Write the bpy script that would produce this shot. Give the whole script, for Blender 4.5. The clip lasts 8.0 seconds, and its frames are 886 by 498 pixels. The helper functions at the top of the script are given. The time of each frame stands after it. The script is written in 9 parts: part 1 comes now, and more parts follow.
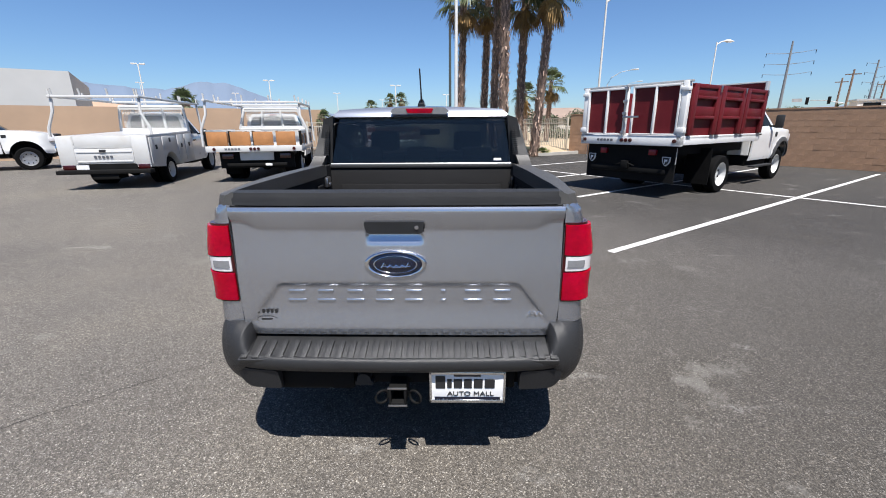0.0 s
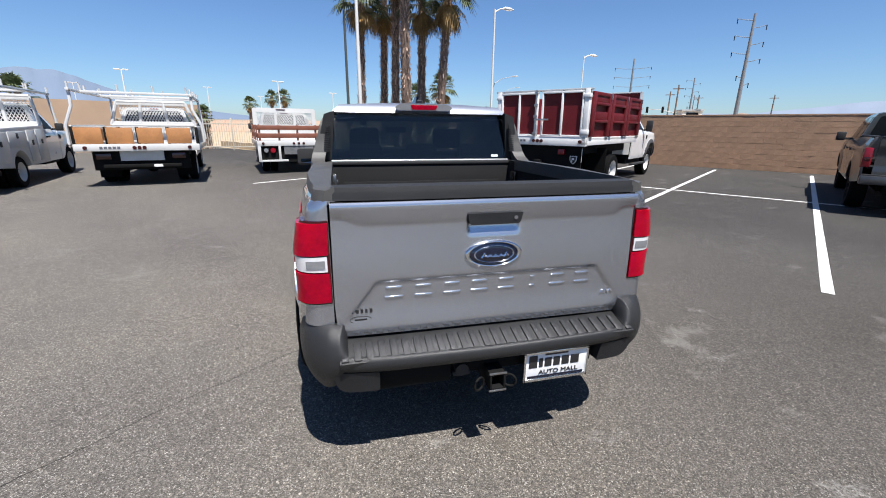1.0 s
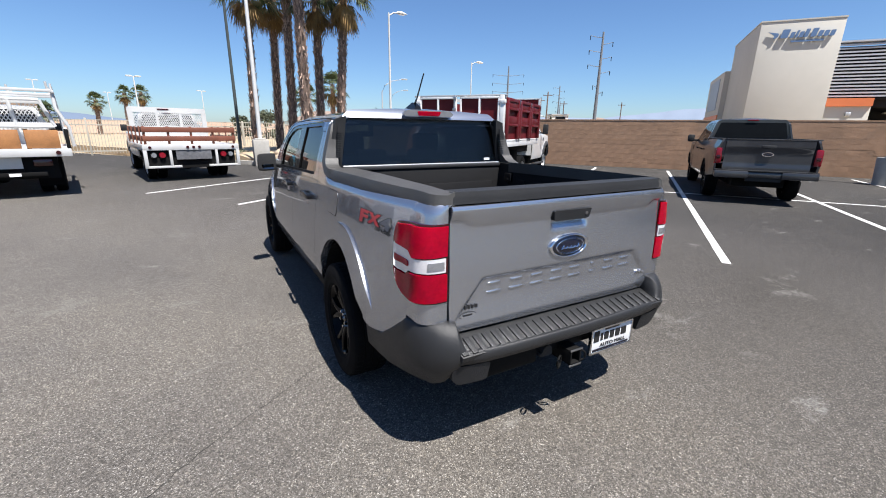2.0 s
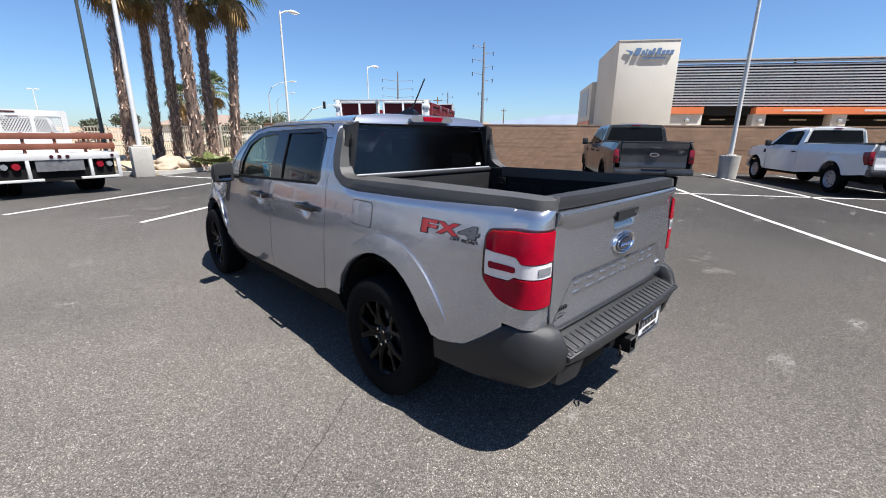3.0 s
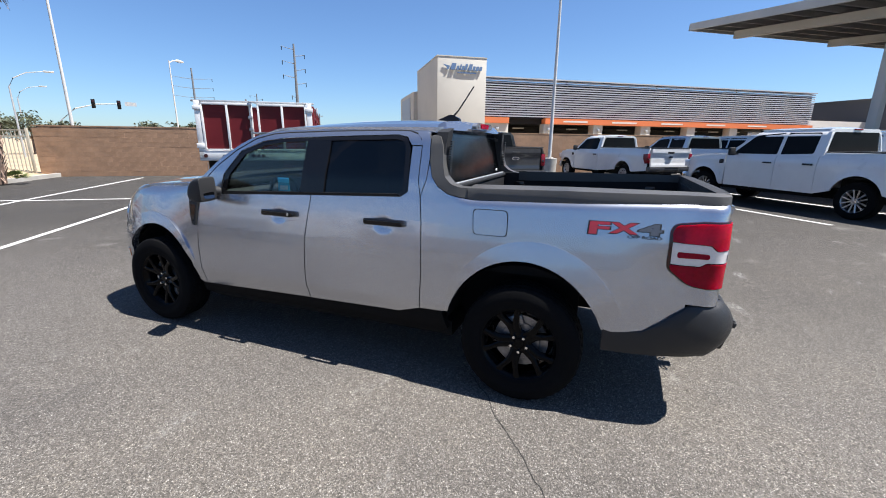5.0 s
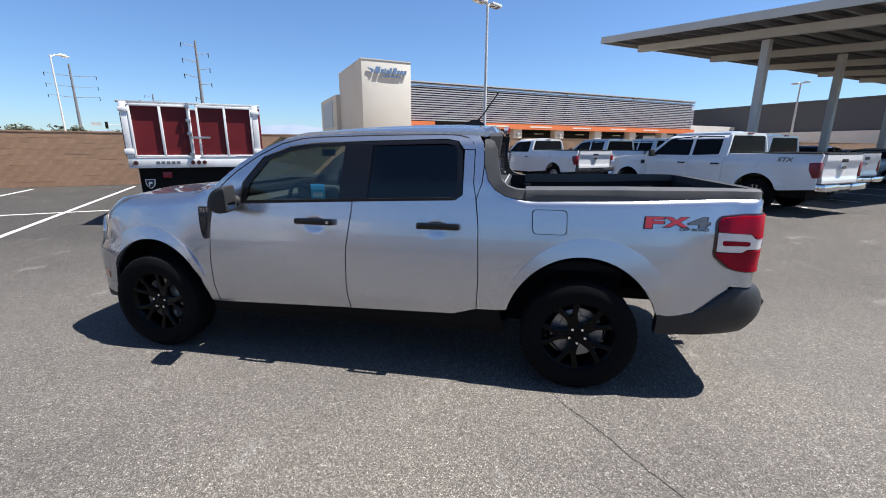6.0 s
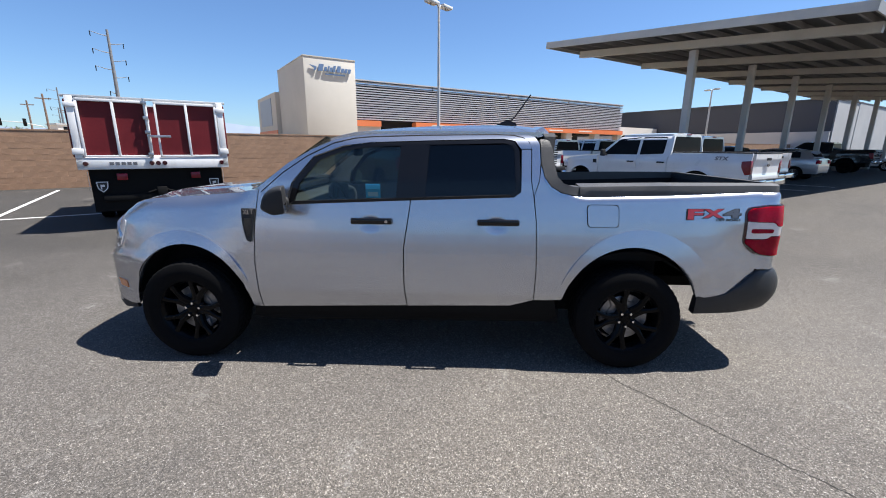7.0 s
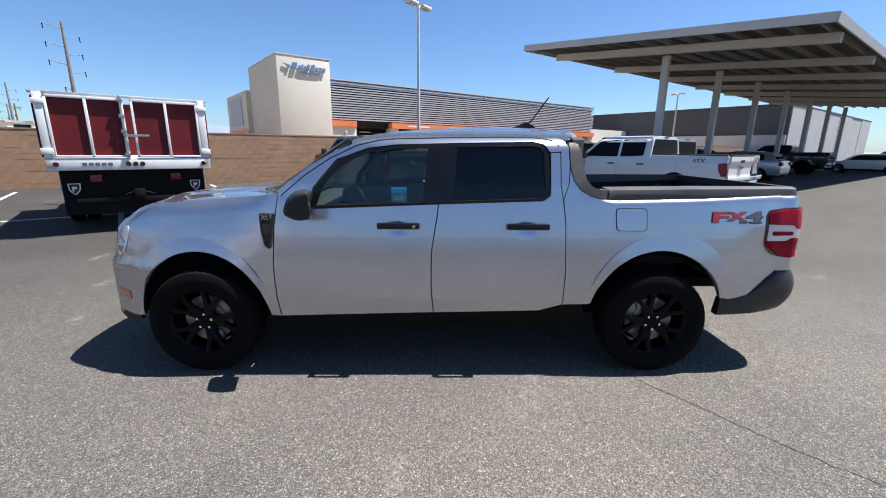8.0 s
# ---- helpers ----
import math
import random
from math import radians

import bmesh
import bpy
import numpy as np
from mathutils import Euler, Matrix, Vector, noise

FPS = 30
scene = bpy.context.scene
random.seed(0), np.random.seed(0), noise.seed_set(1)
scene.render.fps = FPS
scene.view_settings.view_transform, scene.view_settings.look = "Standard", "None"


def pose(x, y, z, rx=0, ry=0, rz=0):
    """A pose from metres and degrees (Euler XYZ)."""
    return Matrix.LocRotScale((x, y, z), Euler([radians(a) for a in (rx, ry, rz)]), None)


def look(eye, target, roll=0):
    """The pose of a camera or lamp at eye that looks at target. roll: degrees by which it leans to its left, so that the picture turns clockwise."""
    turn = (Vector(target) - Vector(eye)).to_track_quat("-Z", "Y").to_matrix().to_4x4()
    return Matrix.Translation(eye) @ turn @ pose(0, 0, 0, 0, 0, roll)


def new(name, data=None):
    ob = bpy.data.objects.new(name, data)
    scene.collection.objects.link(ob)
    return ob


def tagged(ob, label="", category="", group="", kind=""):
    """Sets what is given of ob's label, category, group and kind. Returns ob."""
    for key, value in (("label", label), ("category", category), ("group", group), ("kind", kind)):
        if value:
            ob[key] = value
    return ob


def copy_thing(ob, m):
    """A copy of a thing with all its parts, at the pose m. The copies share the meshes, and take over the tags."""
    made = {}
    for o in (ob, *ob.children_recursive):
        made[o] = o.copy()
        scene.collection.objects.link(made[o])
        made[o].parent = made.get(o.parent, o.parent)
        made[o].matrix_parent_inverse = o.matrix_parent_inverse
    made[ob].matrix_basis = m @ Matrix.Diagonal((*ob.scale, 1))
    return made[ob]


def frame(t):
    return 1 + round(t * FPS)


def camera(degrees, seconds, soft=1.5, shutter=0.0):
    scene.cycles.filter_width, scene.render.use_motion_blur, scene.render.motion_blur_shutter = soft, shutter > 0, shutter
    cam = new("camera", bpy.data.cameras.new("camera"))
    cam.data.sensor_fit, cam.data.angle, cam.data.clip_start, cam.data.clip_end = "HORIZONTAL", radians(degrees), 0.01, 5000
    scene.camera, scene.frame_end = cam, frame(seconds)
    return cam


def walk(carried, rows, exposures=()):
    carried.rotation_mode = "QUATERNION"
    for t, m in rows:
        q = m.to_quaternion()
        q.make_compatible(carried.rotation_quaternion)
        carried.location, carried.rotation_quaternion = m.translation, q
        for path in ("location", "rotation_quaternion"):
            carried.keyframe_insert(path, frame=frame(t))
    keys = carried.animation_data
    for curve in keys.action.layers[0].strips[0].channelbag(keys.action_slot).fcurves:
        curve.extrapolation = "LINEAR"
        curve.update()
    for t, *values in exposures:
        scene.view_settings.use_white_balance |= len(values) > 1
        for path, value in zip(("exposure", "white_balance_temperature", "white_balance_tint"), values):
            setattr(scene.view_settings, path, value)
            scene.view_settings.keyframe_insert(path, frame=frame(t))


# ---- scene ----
cam = camera(93.7, 8.0, soft=1.0)
PATH = [
    (0, (0.222, -2.63, 1.54), (0.185, -0.713, 0.968), -0.4),
    (0.5, (-0.228, -2.668, 1.543), (-0.003, -0.764, 0.974), 0.1),
    (1, (-0.635, -2.604, 1.513), (-0.165, -0.745, 0.945), 0.6),
    (1.5, (-1.064, -2.526, 1.505), (-0.351, -0.745, 0.939), 0.9),
    (1.7, (-1.259, -2.508, 1.535), (-0.452, -0.766, 0.972), 0.9),
    (2.8, (-2.038, -1.977, 1.501), (-0.772, -0.524, 0.97), 0.6),
    (3, (-2.18, -1.881, 1.53), (-0.843, -0.491, 1.0), 0.6),
    (3.5, (-2.477, -1.547, 1.5), (-0.992, -0.311, 0.979), 0.5),
    (4, (-2.77, -1.187, 1.487), (-1.16, -0.116, 0.975), 0.6),
    (4.5, (-2.995, -0.823, 1.506), (-1.279, 0.073, 1.002), 0.6),
    (5, (-3.144, -0.407, 1.522), (-1.342, 0.305, 1.026), 0.6),
    (5.2, (-3.219, -0.248, 1.503), (-1.389, 0.393, 1.014), 0.5),
    (6.3, (-3.483, 0.63, 1.522), (-1.559, 0.896, 1.044), 0.2),
    (6.5, (-3.537, 0.796, 1.507), (-1.606, 1.002, 1.028), 0.2),
    (7, (-3.6, 1.144, 1.513), (-1.66, 1.232, 1.037), 0.3),
    (7.5, (-3.529, 1.406, 1.522), (-1.586, 1.412, 1.049), 0.4),
    (8, (-3.532, 1.511, 1.523), (-1.589, 1.473, 1.051), 0.6),
]
walk(cam, [(t, look(eye, target, roll)) for t, eye, target, roll in PATH], [(0, 1.02), (2, 1.14), (4, 1.29), (8, 1.29)])

# ---------------------------------------------------------------- light
SUN = Vector((0.09, -0.47, 1.0)).normalized()
SUN_ELEVATION = math.asin(SUN.z)
world = bpy.data.worlds.new("sky")
scene.world = world
world.use_nodes = True
wn = world.node_tree.nodes
sky = wn.new("ShaderNodeTexSky")
sky.sky_type = "NISHITA"
sky.sun_disc = False
sky.sun_elevation = SUN_ELEVATION
sky.sun_rotation = math.atan2(SUN.x, SUN.y)
sky.altitude = 300
sky.air_density = 1.0
sky.dust_density = 0.5
sky.ozone_density = 4.0
wn["Background"].inputs["Strength"].default_value = 0.056
tone = wn.new("ShaderNodeMix")
tone.data_type, tone.blend_type = "RGBA", "MULTIPLY"
tone.inputs[0].default_value = 1.0
tone.inputs[7].default_value = (0.795, 0.965, 1.17, 1)
world.node_tree.links.new(sky.outputs[0], tone.inputs[6])
world.node_tree.links.new(tone.outputs[2], wn["Background"].inputs["Color"])
sun = new("sun", bpy.data.lights.new("sun", "SUN"))
sun.data.energy = 5.0
sun.data.angle = radians(0.53)
sun.data.color = (1.0, 0.965, 0.93)
sun.matrix_world = look(SUN * 50, (0, 0, 0))

# ---------------------------------------------------------------- materials
MATS = {}


def nodes_of(name):
    m = bpy.data.materials.new(name)
    m.use_nodes = True
    return m, m.node_tree.nodes, m.node_tree.links, m.node_tree.nodes["Principled BSDF"]


def noise_node(nt, ln, vec, scale, detail=4.0, rough=0.6):
    n = nt.new("ShaderNodeTexNoise")
    n.inputs["Scale"].default_value = scale
    n.inputs["Detail"].default_value = detail
    n.inputs["Roughness"].default_value = rough
    ln.new(vec, n.inputs["Vector"])
    return n


def ramp(nt, ln, fac, stops):
    r = nt.new("ShaderNodeValToRGB")
    els = r.color_ramp.elements
    while len(els) < len(stops):
        els.new(0.5)
    for e, (p, c) in zip(els, stops):
        e.position = p
        e.color = (*c, 1) if len(c) == 3 else c
    ln.new(fac, r.inputs[0])
    return r


def mixc(nt, ln, fac, a, b, mode="MIX"):
    m = nt.new("ShaderNodeMix")
    m.data_type = "RGBA"
    m.blend_type = mode
    for sock, val in ((m.inputs[0], fac), (m.inputs[6], a), (m.inputs[7], b)):
        if isinstance(val, (int, float)):
            sock.default_value = val
        elif isinstance(val, tuple):
            sock.default_value = (*val, 1)
        else:
            ln.new(val, sock)
    return m.outputs[2]


def coords(nt, world_space=False):
    if world_space:
        return nt.new("ShaderNodeNewGeometry").outputs["Position"]
    return nt.new("ShaderNodeTexCoord").outputs["Object"]


def surface(name, color, rough=0.5, metal=0.0, vary=0.12, scale=3.0, fine=60.0, bump=0.05, bump_scale=None, coat=0.0, spec=0.5, island=0.0, dirt=None, world_space=False):
    """A painted, plastic, stone or metal surface: colour that varies at two scales, uneven gloss and fine relief."""
    if name in MATS:
        return MATS[name]
    m, nt, ln, p = nodes_of(name)
    vec = coords(nt, world_space)
    big, small = noise_node(nt, ln, vec, scale, 3), noise_node(nt, ln, vec, fine, 3)
    lo, hi = tuple(c * (1 - vary) for c in color), tuple(min(1, c * (1 + vary)) for c in color)
    col = mixc(nt, ln, ramp(nt, ln, big.outputs[0], [(0.3, (0, 0, 0)), (0.7, (1, 1, 1))]).outputs[0], lo, hi)
    tint = ramp(nt, ln, small.outputs[0], [(0.3, (1 - vary, 1 - vary, 1 - vary)), (0.7, (1, 1, 1))])
    col = mixc(nt, ln, 1.0, col, tint.outputs[0], "MULTIPLY")
    if island:
        info = nt.new("ShaderNodeObjectInfo").outputs["Random"]
        geo = nt.new("ShaderNodeNewGeometry").outputs["Random Per Island"]
        add = nt.new("ShaderNodeMath")
        add.operation = "ADD"
        ln.new(info, add.inputs[0]), ln.new(geo, add.inputs[1])
        fr = nt.new("ShaderNodeMath")
        fr.operation = "FRACT"
        ln.new(add.outputs[0], fr.inputs[0])
        shade = ramp(nt, ln, fr.outputs[0], [(0, (1 - island,) * 3), (1, (1, 1, 1))])
        col = mixc(nt, ln, 1.0, col, shade.outputs[0], "MULTIPLY")
    if dirt:
        d = noise_node(nt, ln, vec, scale * 2.3, 6, 0.7)
        col = mixc(nt, ln, ramp(nt, ln, d.outputs[0], [(0.52, (0, 0, 0)), (0.75, (0.6, 0.6, 0.6))]).outputs[0], col, dirt)
    ln.new(col, p.inputs["Base Color"])
    r = ramp(nt, ln, big.outputs[0], [(0.2, (max(0.02, rough * 0.85),) * 3), (0.8, (min(1, rough * 1.15),) * 3)])
    ln.new(r.outputs[0], p.inputs["Roughness"])
    p.inputs["Metallic"].default_value = metal
    p.inputs["Coat Weight"].default_value = coat
    p.inputs["Coat Roughness"].default_value = 0.03
    p.inputs["Specular IOR Level"].default_value = spec
    if bump:
        b = nt.new("ShaderNodeBump")
        b.inputs["Strength"].default_value = bump
        b.inputs["Distance"].default_value = 0.01
        bn = noise_node(nt, ln, vec, bump_scale or fine, 4)
        ln.new(bn.outputs[0], b.inputs["Height"]), ln.new(b.outputs[0], p.inputs["Normal"])
    MATS[name] = m
    return m


def glass(name, tint, gloss=0.02, sheen=0.08):
    """A thin pane: tinted see-through with a mirror sheen that grows towards grazing angles."""
    if name in MATS:
        return MATS[name]
    m, nt, ln, p = nodes_of(name)
    nt.remove(p)
    t, g, mix, f = nt.new("ShaderNodeBsdfTransparent"), nt.new("ShaderNodeBsdfGlossy"), nt.new("ShaderNodeMixShader"), nt.new("ShaderNodeMath")
    lw, add = nt.new("ShaderNodeLayerWeight"), nt.new("ShaderNodeMath")
    f.operation, add.operation = "POWER", "MULTIPLY_ADD"
    f.inputs[1].default_value = 5.0
    add.inputs[1].default_value, add.inputs[2].default_value = 0.9, sheen
    ln.new(lw.outputs["Facing"], f.inputs[0]), ln.new(f.outputs[0], add.inputs[0])
    t.inputs[0].default_value = (*tint, 1)
    g.inputs["Roughness"].default_value = gloss
    ln.new(add.outputs[0], mix.inputs[0]), ln.new(t.outputs[0], mix.inputs[1]), ln.new(g.outputs[0], mix.inputs[2])
    ln.new(mix.outputs[0], nt["Material Output"].inputs[0])
    MATS[name] = m
    return m


def flake_paint(name, color, metal=0.75, rough=0.32, coat=1.0):
    m, nt, ln, p = nodes_of(name)
    vec = coords(nt)
    v = nt.new("ShaderNodeTexVoronoi")
    v.inputs["Scale"].default_value = 900
    ln.new(vec, v.inputs["Vector"])
    dust = noise_node(nt, ln, vec, 1.7, 6, 0.65)
    c = mixc(nt, ln, v.outputs["Color"], tuple(k * 0.86 for k in color), tuple(min(1, k * 1.12) for k in color))
    c = mixc(nt, ln, ramp(nt, ln, dust.outputs[0], [(0.45, (0, 0, 0)), (0.8, (0.12, 0.12, 0.12))]).outputs[0], c, (0.36, 0.34, 0.31))
    ln.new(c, p.inputs["Base Color"])
    p.inputs["Metallic"].default_value = metal
    p.inputs["Roughness"].default_value = rough
    # flakes lie flat under the lacquer: the colour falls off towards grazing angles
    p.inputs["Specular Tint"].default_value = (0.30, 0.31, 0.34, 1)
    p.inputs["Coat Weight"].default_value = coat
    p.inputs["Coat Roughness"].default_value = 0.03
    MATS[name] = m
    return m


def asphalt():
    m, nt, ln, p = nodes_of("asphalt")
    vec = coords(nt, True)
    stone = nt.new("ShaderNodeTexVoronoi")
    stone.inputs["Scale"].default_value = 210
    ln.new(vec, stone.inputs["Vector"])
    stone2 = nt.new("ShaderNodeTexVoronoi")
    stone2.inputs["Scale"].default_value = 95
    ln.new(vec, stone2.inputs["Vector"])
    patch, big, fine = noise_node(nt, ln, vec, 0.45, 5, 0.62), noise_node(nt, ln, vec, 0.09, 4, 0.55), noise_node(nt, ln, vec, 9, 6, 0.7)
    # grains of stone, light and dark, in a grey binder
    sep = nt.new("ShaderNodeSeparateColor")
    ln.new(stone.outputs["Color"], sep.inputs[0])
    grain = ramp(nt, ln, sep.outputs[0], [(0.0, (0.057, 0.0520, 0.0460)), (0.45, (0.114, 0.1035, 0.0915)), (0.78, (0.160, 0.146, 0.129)), (0.93, (0.225, 0.210, 0.188)), (0.955, (0.30, 0.283, 0.258)), (1.0, (0.40, 0.38, 0.352))])
    sep2 = nt.new("ShaderNodeSeparateColor")
    ln.new(stone2.outputs["Color"], sep2.inputs[0])
    coarse = ramp(nt, ln, sep2.outputs[1], [(0.0, (0.72, 0.72, 0.72)), (0.8, (1, 1, 1)), (1.0, (1.35, 1.33, 1.28))])
    col = mixc(nt, ln, 1.0, grain.outputs[0], coarse.outputs[0], "MULTIPLY")
    # the sealed stalls are darker than the worn drive lane
    rot = nt.new("ShaderNodeVectorRotate")
    rot.rotation_type = "Z_AXIS"
    rot.inputs["Angle"].default_value = -radians(36)
    ln.new(vec, rot.inputs["Vector"])
    xyz = nt.new("ShaderNodeSeparateXYZ")
    ln.new(rot.outputs[0], xyz.inputs[0])
    wob = nt.new("ShaderNodeMath")
    wob.operation = "MULTIPLY_ADD"
    wob.inputs[1].default_value = 9.0
    ln.new(patch.outputs[0], wob.inputs[0]), ln.new(xyz.outputs[0], wob.inputs[2])
    lane = nt.new("ShaderNodeMapRange")
    lane.inputs[1].default_value, lane.inputs[2].default_value = 5.5, 11.0
    ln.new(wob.outputs[0], lane.inputs[0])
    col = mixc(nt, ln, lane.outputs[0], col, mixc(nt, ln, 1.0, col, (0.395, 0.402, 0.415), "MULTIPLY"))
    # and so is the ground behind the silver truck, more so towards +x
    flat = nt.new("ShaderNodeSeparateXYZ")
    ln.new(vec, flat.inputs[0])
    edge = nt.new("ShaderNodeMath")
    edge.operation = "MULTIPLY_ADD"
    edge.inputs[1].default_value = 2.2
    ln.new(patch.outputs[0], edge.inputs[0]), ln.new(flat.outputs[0], edge.inputs[2])
    near = nt.new("ShaderNodeMapRange")
    near.inputs[1].default_value, near.inputs[2].default_value = 0.3, 3.1
    ln.new(edge.outputs[0], near.inputs[0])
    back = nt.new("ShaderNodeMapRange")
    back.inputs[1].default_value, back.inputs[2].default_value = 2.0, -0.6
    ln.new(flat.outputs[1], back.inputs[0])
    both = nt.new("ShaderNodeMath")
    both.operation = "MULTIPLY"
    ln.new(near.outputs[0], both.inputs[0]), ln.new(back.outputs[0], both.inputs[1])
    col = mixc(nt, ln, both.outputs[0], col, mixc(nt, ln, 1.0, col, (0.63, 0.625, 0.62), "MULTIPLY"))
    tone = ramp(nt, ln, patch.outputs[0], [(0.25, (0.78, 0.78, 0.8)), (0.5, (1, 1, 1)), (0.78, (1.22, 1.2, 1.15))])
    col = mixc(nt, ln, 1.0, col, tone.outputs[0], "MULTIPLY")
    tone2 = ramp(nt, ln, big.outputs[0], [(0.3, (0.85, 0.85, 0.87)), (0.7, (1.12, 1.11, 1.09))])
    col = mixc(nt, ln, 1.0, col, tone2.outputs[0], "MULTIPLY")
    dustn = noise_node(nt, ln, vec, 0.8, 8, 0.75)
    col = mixc(nt, ln, ramp(nt, ln, dustn.outputs[0], [(0.60, (0, 0, 0)), (0.67, (0.4, 0.4, 0.4))]).outputs[0], col, (0.23, 0.22, 0.20))
    mp = nt.new("ShaderNodeMapping")
    mp.inputs["Scale"].default_value = (1.0, 2.6, 1.0)
    mp.inputs["Rotation"].default_value = (0, 0, 0.5)
    ln.new(vec, mp.inputs["Vector"])
    scuff, broken = noise_node(nt, ln, mp.outputs[0], 1.15, 3, 0.45), noise_node(nt, ln, vec, 26, 5, 0.75)
    k = ramp(nt, ln, scuff.outputs[0], [(0.66, (0, 0, 0)), (0.72, (1, 1, 1))])
    b = ramp(nt, ln, broken.outputs[0], [(0.46, (0, 0, 0)), (0.62, (0.6, 0.6, 0.6))])
    col = mixc(nt, ln, mixc(nt, ln, 1.0, k.outputs[0], b.outputs[0], "MULTIPLY"), col, (0.34, 0.33, 0.31))
    oil = noise_node(nt, ln, vec, 0.55, 3, 0.5)
    col = mixc(nt, ln, ramp(nt, ln, oil.outputs[0], [(0.27, (0.55, 0.55, 0.55)), (0.36, (0, 0, 0))]).outputs[0], col, (0.05, 0.048, 0.047))
    col = mixc(nt, ln, 1.0, col, (0.847, 0.847, 0.847), "MULTIPLY")
    ln.new(col, p.inputs["Base Color"])
    p.inputs["Roughness"].default_value = 0.88
    p.inputs["Specular IOR Level"].default_value = 0.3
    b = nt.new("ShaderNodeBump")
    b.inputs["Strength"].default_value = 0.55
    b.inputs["Distance"].default_value = 0.006
    ln.new(stone.outputs["Distance"], b.inputs["Height"])
    b2 = nt.new("ShaderNodeBump")
    b2.inputs["Strength"].default_value = 0.25
    b2.inputs["Distance"].default_value = 0.02
    ln.new(fine.outputs[0], b2.inputs["Height"]), ln.new(b.outputs[0], b2.inputs["Normal"]), ln.new(b2.outputs[0], p.inputs["Normal"])
    return m


def line_paint():
    m, nt, ln, p = nodes_of("line_paint")
    vec = coords(nt, True)
    wear, big = noise_node(nt, ln, vec, 45, 6, 0.75), noise_node(nt, ln, vec, 2.5, 4)
    c = mixc(nt, ln, ramp(nt, ln, wear.outputs[0], [(0.55, (0, 0, 0)), (0.68, (0.8, 0.8, 0.8))]).outputs[0], (0.61, 0.60, 0.576), (0.17, 0.161, 0.152))
    c = mixc(nt, ln, ramp(nt, ln, big.outputs[0], [(0.3, (0.25, 0.25, 0.25)), (0.6, (0, 0, 0))]).outputs[0], c, (0.356, 0.339, 0.313))
    ln.new(c, p.inputs["Base Color"])
    p.inputs["Roughness"].default_value = 0.75
    return m


SILVER = flake_paint("silver_paint", (0.440, 0.461, 0.508), 0.90, 0.27)
GREY_PAINT = flake_paint("dark_grey_paint", (0.046, 0.047, 0.051), 0.45, 0.32, 0.75)
WHITE_CAR = surface("white_car_paint", (0.6607, 0.6607, 0.6522), 0.3, vary=0.03, bump=0.0, coat=1.0)
WHITE_BODY = surface("white_steel_paint", (0.4743, 0.4743, 0.4659), 0.42, vary=0.07, scale=1.5, bump=0.02, coat=0.3, dirt=(0.4235, 0.3896, 0.3388))
RED_STEEL = surface("oxide_red_paint", (0.1059, 0.00847, 0.01186), 0.5, vary=0.18, scale=1.2, bump=0.08, spec=0.22)
# white steel paint again, lightened because the sun only grazes the dump body
WHITE_DUMP = surface("lightened_white_steel_paint", (0.6437, 0.6437, 0.6352), 0.4, vary=0.05, scale=1.5, bump=0.02, coat=0.3, dirt=(0.5251, 0.4997, 0.4574))
BLACK_PLASTIC = surface("black_plastic", (0.017, 0.0175, 0.019), 0.62, vary=0.15, scale=4, fine=700, bump=0.25, spec=0.35)
CAP_PLASTIC = surface("cap_plastic", (0.056, 0.054, 0.051), 0.5, vary=0.12, scale=4, fine=700, bump=0.2)
STEP_PLASTIC = surface("step_plastic", (0.014, 0.0143, 0.015), 0.48, vary=0.2, scale=6, fine=500, bump=0.25)
BUMPER_PLASTIC = surface("bumper_plastic", (0.0165, 0.0167, 0.0175), 0.46, vary=0.12, scale=4, fine=700, bump=0.2, spec=0.4)
BLACK_GLOSS = surface("gloss_black", (0.008, 0.008, 0.009), 0.16, vary=0.1, bump=0.0, coat=0.2, spec=0.22)
WHEEL_BLACK = surface("black_wheel_paint", (0.003, 0.003, 0.0034), 0.18, vary=0.1, bump=0.0, spec=0.10)
CHASSIS = surface("chassis_black", (0.006, 0.006, 0.006), 0.8, vary=0.3, bump=0.1, spec=0.15)
LINER = surface("liner_black", (0.008, 0.008, 0.0085), 0.9, vary=0.2, fine=300, bump=0.3, spec=0.15)
BEDLINER = surface("bed_liner", (0.010, 0.010, 0.0107), 0.7, vary=0.2, fine=250, bump=0.35, spec=0.2)
RUBBER = surface("tyre_rubber", (0.0055, 0.0055, 0.0058), 0.85, vary=0.25, scale=6, fine=90, bump=0.1, spec=0.08)
CHROME = surface("chrome", (0.75, 0.76, 0.78), 0.08, 1.0, vary=0.04, bump=0.0)
MIRROR = surface("mirror_silver", (0.30, 0.31, 0.33), 0.03, 1.0, vary=0.02, bump=0.0)
STEEL = surface("bare_steel", (0.45, 0.45, 0.46), 0.35, 1.0, vary=0.15, bump=0.05)
ALLOY = surface("alloy", (0.5, 0.5, 0.52), 0.28, 1.0, vary=0.06, bump=0.0)
BADGE_BLUE = surface("badge_blue", (0.0015, 0.004, 0.017), 0.2, vary=0.05, bump=0.0, coat=0.8)
RED_LENS = surface("red_lens", (0.31, 0.0008, 0.016), 0.06, vary=0.20, scale=10, fine=60, bump=0.06, bump_scale=45, coat=0.0, spec=0.18)
lens_node = RED_LENS.node_tree.nodes["Principled BSDF"]
lens_node.inputs["Subsurface Weight"].default_value = 0.45
lens_node.inputs["Subsurface Radius"].default_value = (0.10, 0.004, 0.006)
lens_node.inputs["Subsurface Scale"].default_value = 1.0
